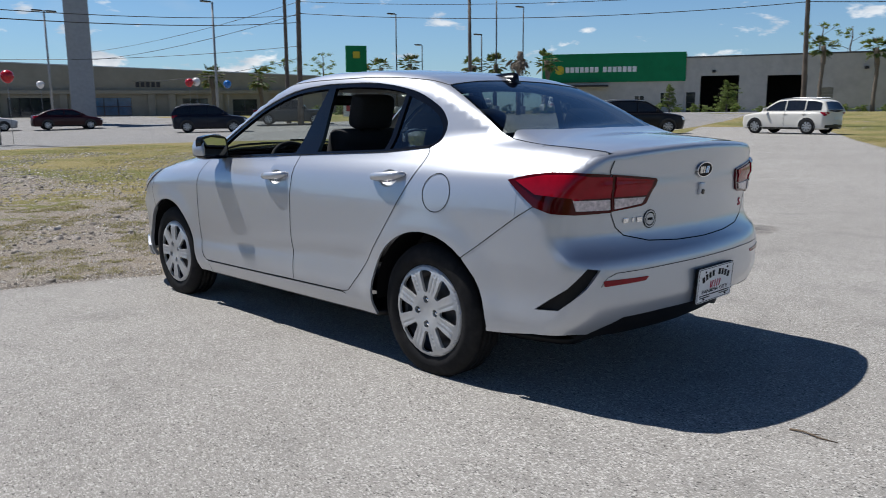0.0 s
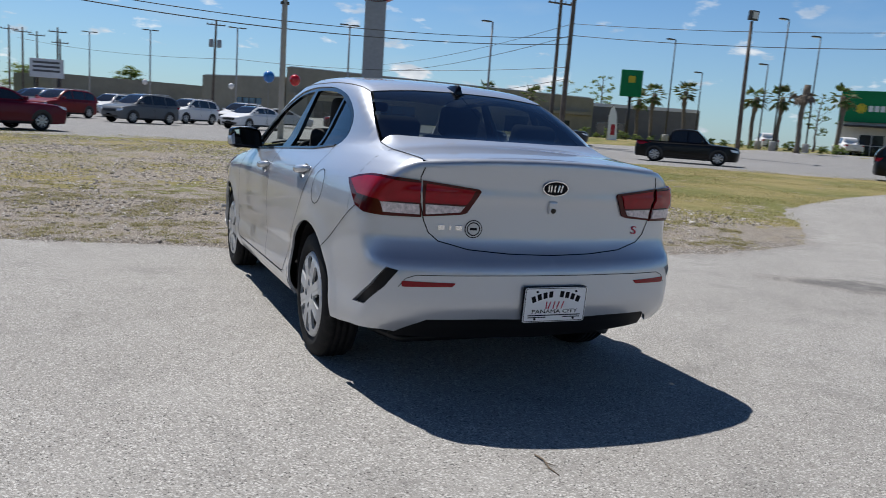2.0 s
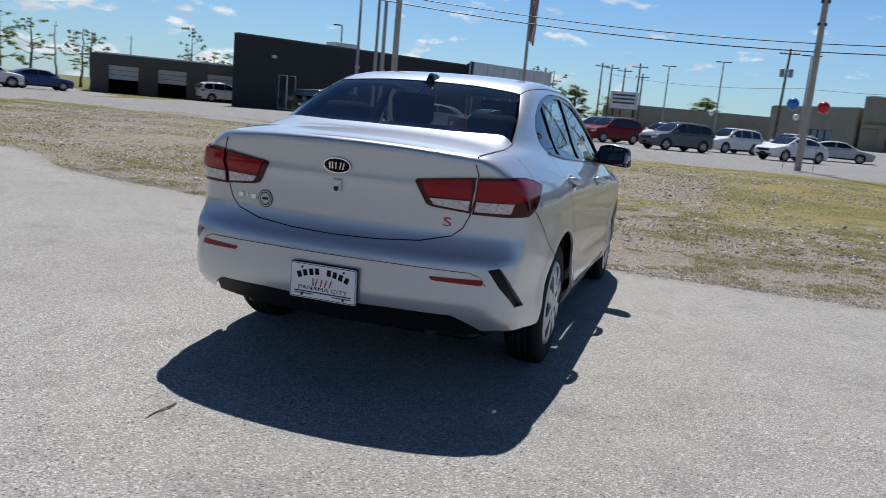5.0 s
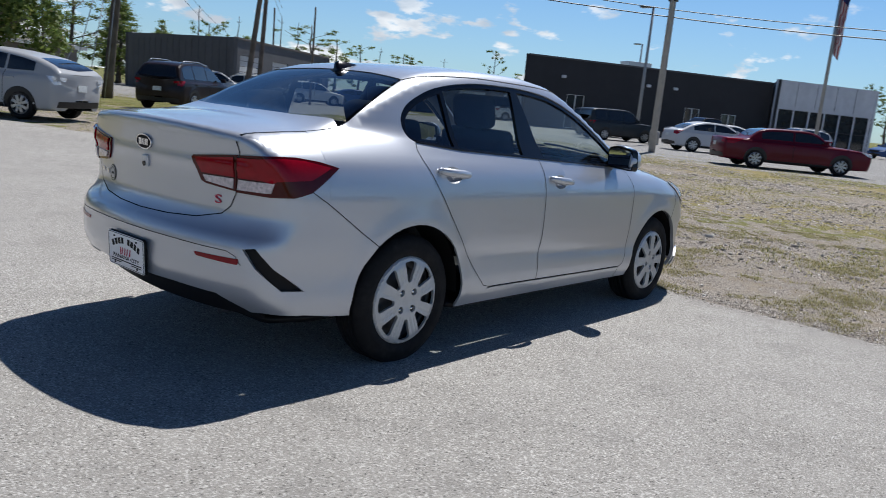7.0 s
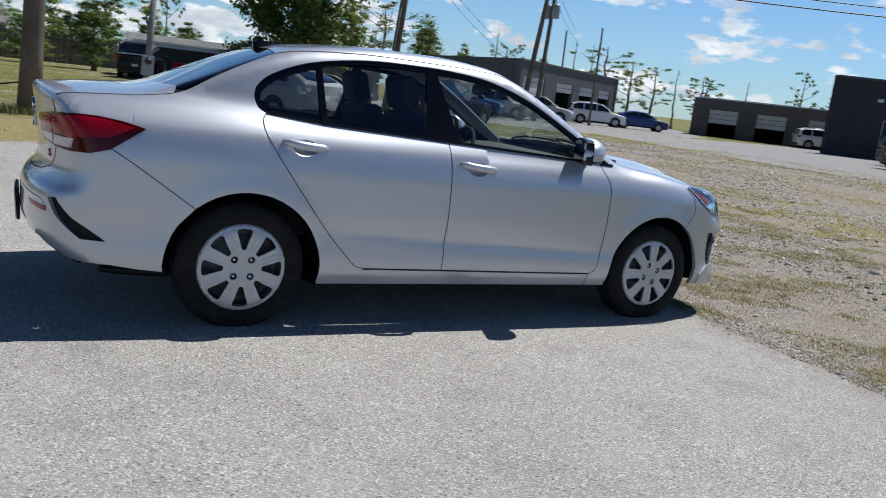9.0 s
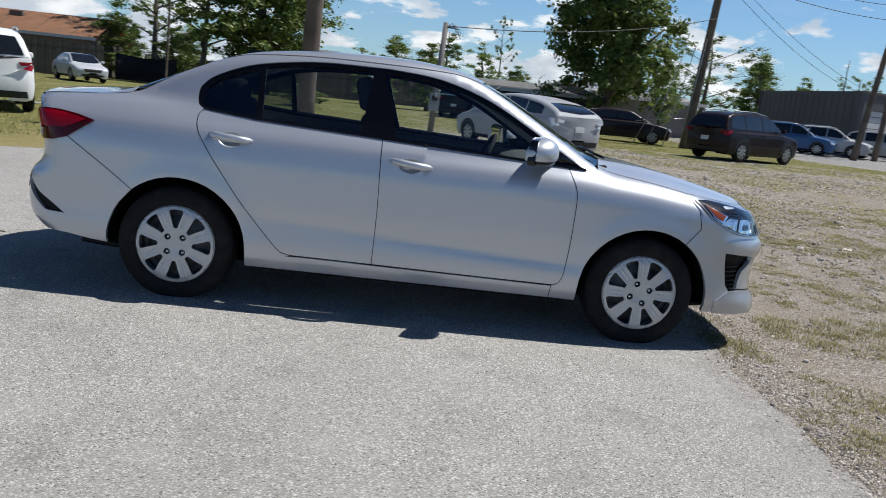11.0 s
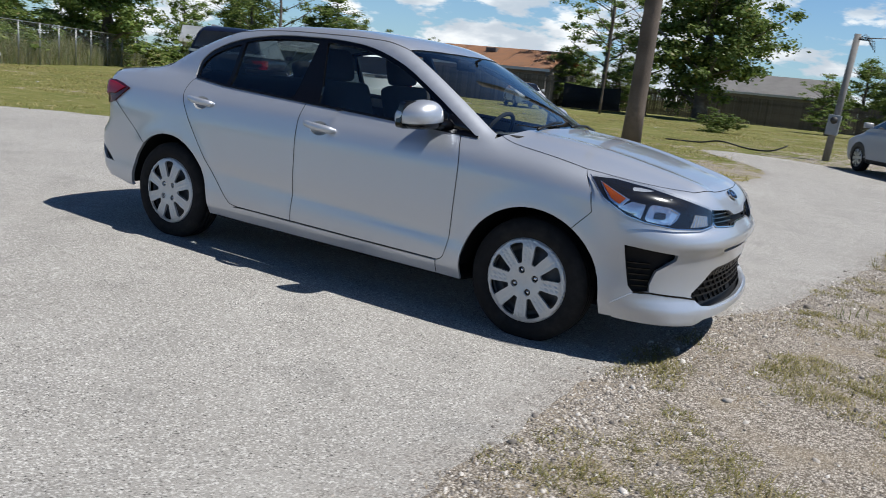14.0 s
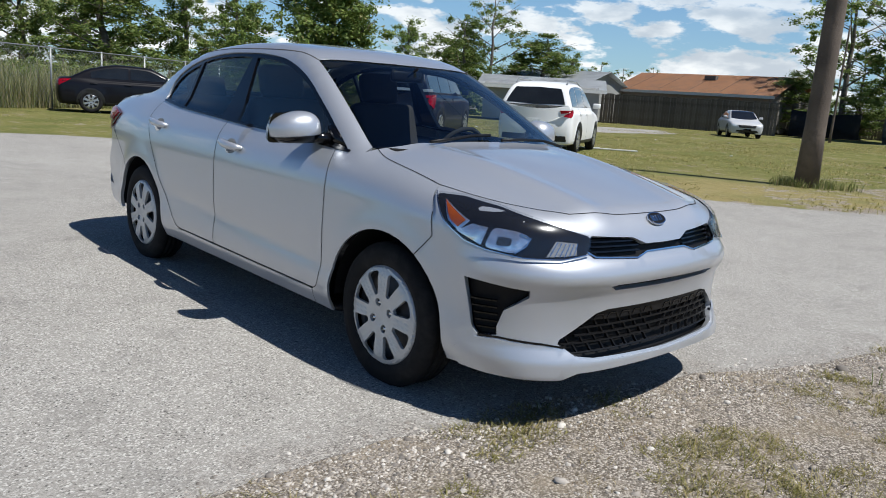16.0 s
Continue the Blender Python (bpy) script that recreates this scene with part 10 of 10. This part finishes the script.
def stone_material():
    n, l = STONE.node_tree.nodes, STONE.node_tree.links
    geo = n.new("ShaderNodeNewGeometry")
    rp = n.new("ShaderNodeValToRGB")
    rp.color_ramp.elements[0].color = (0.14, 0.125, 0.112, 1)
    rp.color_ramp.elements[1].color = (0.62, 0.58, 0.53, 1)
    e = rp.color_ramp.elements.new(0.6)
    e.color = (0.30, 0.265, 0.23, 1)
    l.new(geo.outputs["Random Per Island"], rp.inputs[0])
    l.new(rp.outputs[0], n["Principled BSDF"].inputs["Base Color"])


stone_material()


def stones(name, label, p, size, seed):
    """Loose angular stones half sunk in the ground."""
    rng = np.random.default_rng(seed)
    k = len(p)
    o8 = np.array([(1, 0, -0.1), (0, 1, -0.1), (-1, 0, -0.1), (0, -1, -0.1), (0.52, 0.52, 0.5), (-0.52, 0.52, 0.5), (-0.52, -0.52, 0.5), (0.52, -0.52, 0.5)])
    v = o8[None] * rng.uniform(0.7, 1.25, (k, 8, 1)) + rng.normal(size=(k, 8, 3)) * 0.1
    v *= (size * rng.lognormal(0, 0.4, k))[:, None, None]
    a = rng.uniform(0, 6.3, k)
    ca, sa = np.cos(a)[:, None], np.sin(a)[:, None]
    x = v[:, :, 0] * ca - v[:, :, 1] * sa * 0.8 + p[:, 0:1]
    y = v[:, :, 0] * sa + v[:, :, 1] * ca * 0.8 + p[:, 1:2]
    z = v[:, :, 2] + (slope(p[:, 0], p[:, 1]))[:, None]
    f = np.array([(0, 1, 4), (1, 5, 4), (1, 2, 5), (2, 6, 5), (2, 3, 6), (3, 7, 6), (3, 0, 7), (0, 4, 7), (4, 5, 6), (4, 6, 7)])
    me = bpy.data.meshes.new(name)
    me.vertices.add(8 * k)
    me.vertices.foreach_set("co", np.stack([x, y, z], 2).ravel())
    me.loops.add(30 * k)
    me.loops.foreach_set("vertex_index", (np.arange(k)[:, None, None] * 8 + f[None]).ravel())
    me.polygons.add(10 * k)
    me.polygons.foreach_set("loop_start", np.arange(10 * k) * 3)
    me.polygons.foreach_set("loop_total", np.full(10 * k, 3))
    me.update(calc_edges=True)
    return tagged(part_mesh(name, me, STONE, None, smooth=False), label, "gravel", kind="stuff")


p = np.stack([rng.uniform(0.9, 7.0, 55000), rng.uniform(-6.0, 7.0, 55000)], 1)
f = np.array([nz(q, 0.8, 5.0) for q in p])
p = p[off_lot(p) & (rng.uniform(-0.5, 0.8, len(p)) < f + 0.05 * np.exp(-((p[:, 0] - 3) / 2) ** 2))]
stones("gravel", "loose pale gravel beside the asphalt", p, 0.0066, 1)
near_edge = LOT_EDGE[(LOT_EDGE[:, 0] > 1.2) & (LOT_EDGE[:, 0] < 4.5) & (LOT_EDGE[:, 1] > -7) & (LOT_EDGE[:, 1] < 7)]
i = rng.integers(0, len(near_edge), 26000)
e = near_edge[i] + rng.normal(size=(26000, 2)) * 0.12 + np.array([0.10, 0.0])
stones("edge_gravel", "stones spilled over the asphalt edge", e, 0.0048, 2)
p = np.stack([rng.uniform(1.6, 6.0, 2000), rng.uniform(-6.0, 6.0, 2000)], 1)
stones("loose_stones", "larger pale stones lying in the gravel", p[off_lot(p)], 0.0105, 9)
p = np.stack([rng.uniform(4, 22, 46000), rng.uniform(-8, 22, 46000)], 1)
f = np.array([nz(q, 0.35, 2.0) for q in p])
p = p[off_lot(p) & (f > -0.12)]
stones("field_gravel", "coarser stones over the field", p, 0.017, 3)
p = np.stack([rng.uniform(-9, 4, 900), rng.uniform(-9, 5, 900)], 1)
stones("asphalt_grit", "small loose chips on the asphalt", p[~off_lot(p)], 0.005, 4)

# ---------------------------------------------------------------- small things on the ground
TWIG = material("dry_twig", (0.16, 0.12, 0.085), rough=0.9, noise_scale=30, noise_amount=0.2)
bm = bmesh.new()
bm_tube(bm, [(0, 0, 0.006), (0.05, 0.012, 0.010), (0.11, 0.008, 0.007), (0.17, 0.022, 0.006)], [0.004, 0.0035, 0.003, 0.0015], 6)
bm_tube(bm, [(0.07, 0.011, 0.009), (0.10, 0.035, 0.008)], [0.0025, 0.001], 5)
tagged(part("twig", bm, TWIG, None, m=pose(-2.74, 0.335, gz(-2.74, 0.335) + 0.004, 0, 0, 172)), "dry brown twig lying on the asphalt", "twig")
BLACK_HOSE = material("black_hose", (0.015, 0.015, 0.016), rough=0.5, noise_scale=20, noise_amount=0.2)
bm = bmesh.new()
hose = spline([(0, 0, 0.25), (-0.4, -0.25, 0.06), (-1.1, 0.1, 0.03), (-1.9, -0.1, 0.16), (-2.6, 0.2, 0.04), (-3.6, 0.0, 0.03)], 6)
bm_tube(bm, hose, 0.024, 8)
tagged(part("hose", bm, BLACK_HOSE, None, m=Matrix.Translation((-0.4, 20.9, gz(-0.4, 20.9)))), "black hose curling over the grass", "hose")
bm = bmesh.new()
bm_box(bm, 2.3, 0.14, 0.03, (0, 0, 0.03), bevel=0.006)
tagged(part("white_board", bm, FRAME_WHITE, None, smooth=False, m=pose(-9.6, 15.2, gz(-9.6, 15.2), 0, 0, 40)), "white board lying in the grass", "board")
rnd = random.Random(3)
for k in range(14):
    x, y = rnd.uniform(-24, -4), rnd.uniform(8, 30)
    bm = bmesh.new()
    bm_box(bm, rnd.uniform(0.06, 0.16), rnd.uniform(0.04, 0.1), 0.02, (0, 0, 0.02), bevel=0.008)
    tagged(part("litter", bm, FRAME_WHITE, None, smooth=False, m=pose(x, y, gz(x, y) + 0.02, rnd.uniform(-12, 12), 8, rnd.uniform(0, 180))), "small white scrap lying in the grass", "litter", "scraps in the grass")
# wire frame and guy lines beside the leaning pole
guy = thing("wire_frame", "thin wire frame and guy lines by the pole", "wire frame", Matrix.Translation((12.4, 29.4, gz(12.4, 29.4))))
for a, b in (((-1.9, -0.6, 0), (-0.7, -0.3, 4.2)), ((-1.3, -0.9, 0), (-0.2, -0.2, 4.6)), ((-2.4, -0.2, 0), (-1.5, -0.4, 2.2)), ((-2.4, -0.2, 1.0), (-0.5, -0.8, 1.3)), ((-1.9, -0.6, 2.0), (-0.4, -0.3, 2.2)), ((-0.6, -1.0, 0), (0.25, -0.3, 5.5))):
    bm = bmesh.new()
    bm_tube(bm, [a, b], 0.018, 6)
    part("stay", bm, GALV, guy)
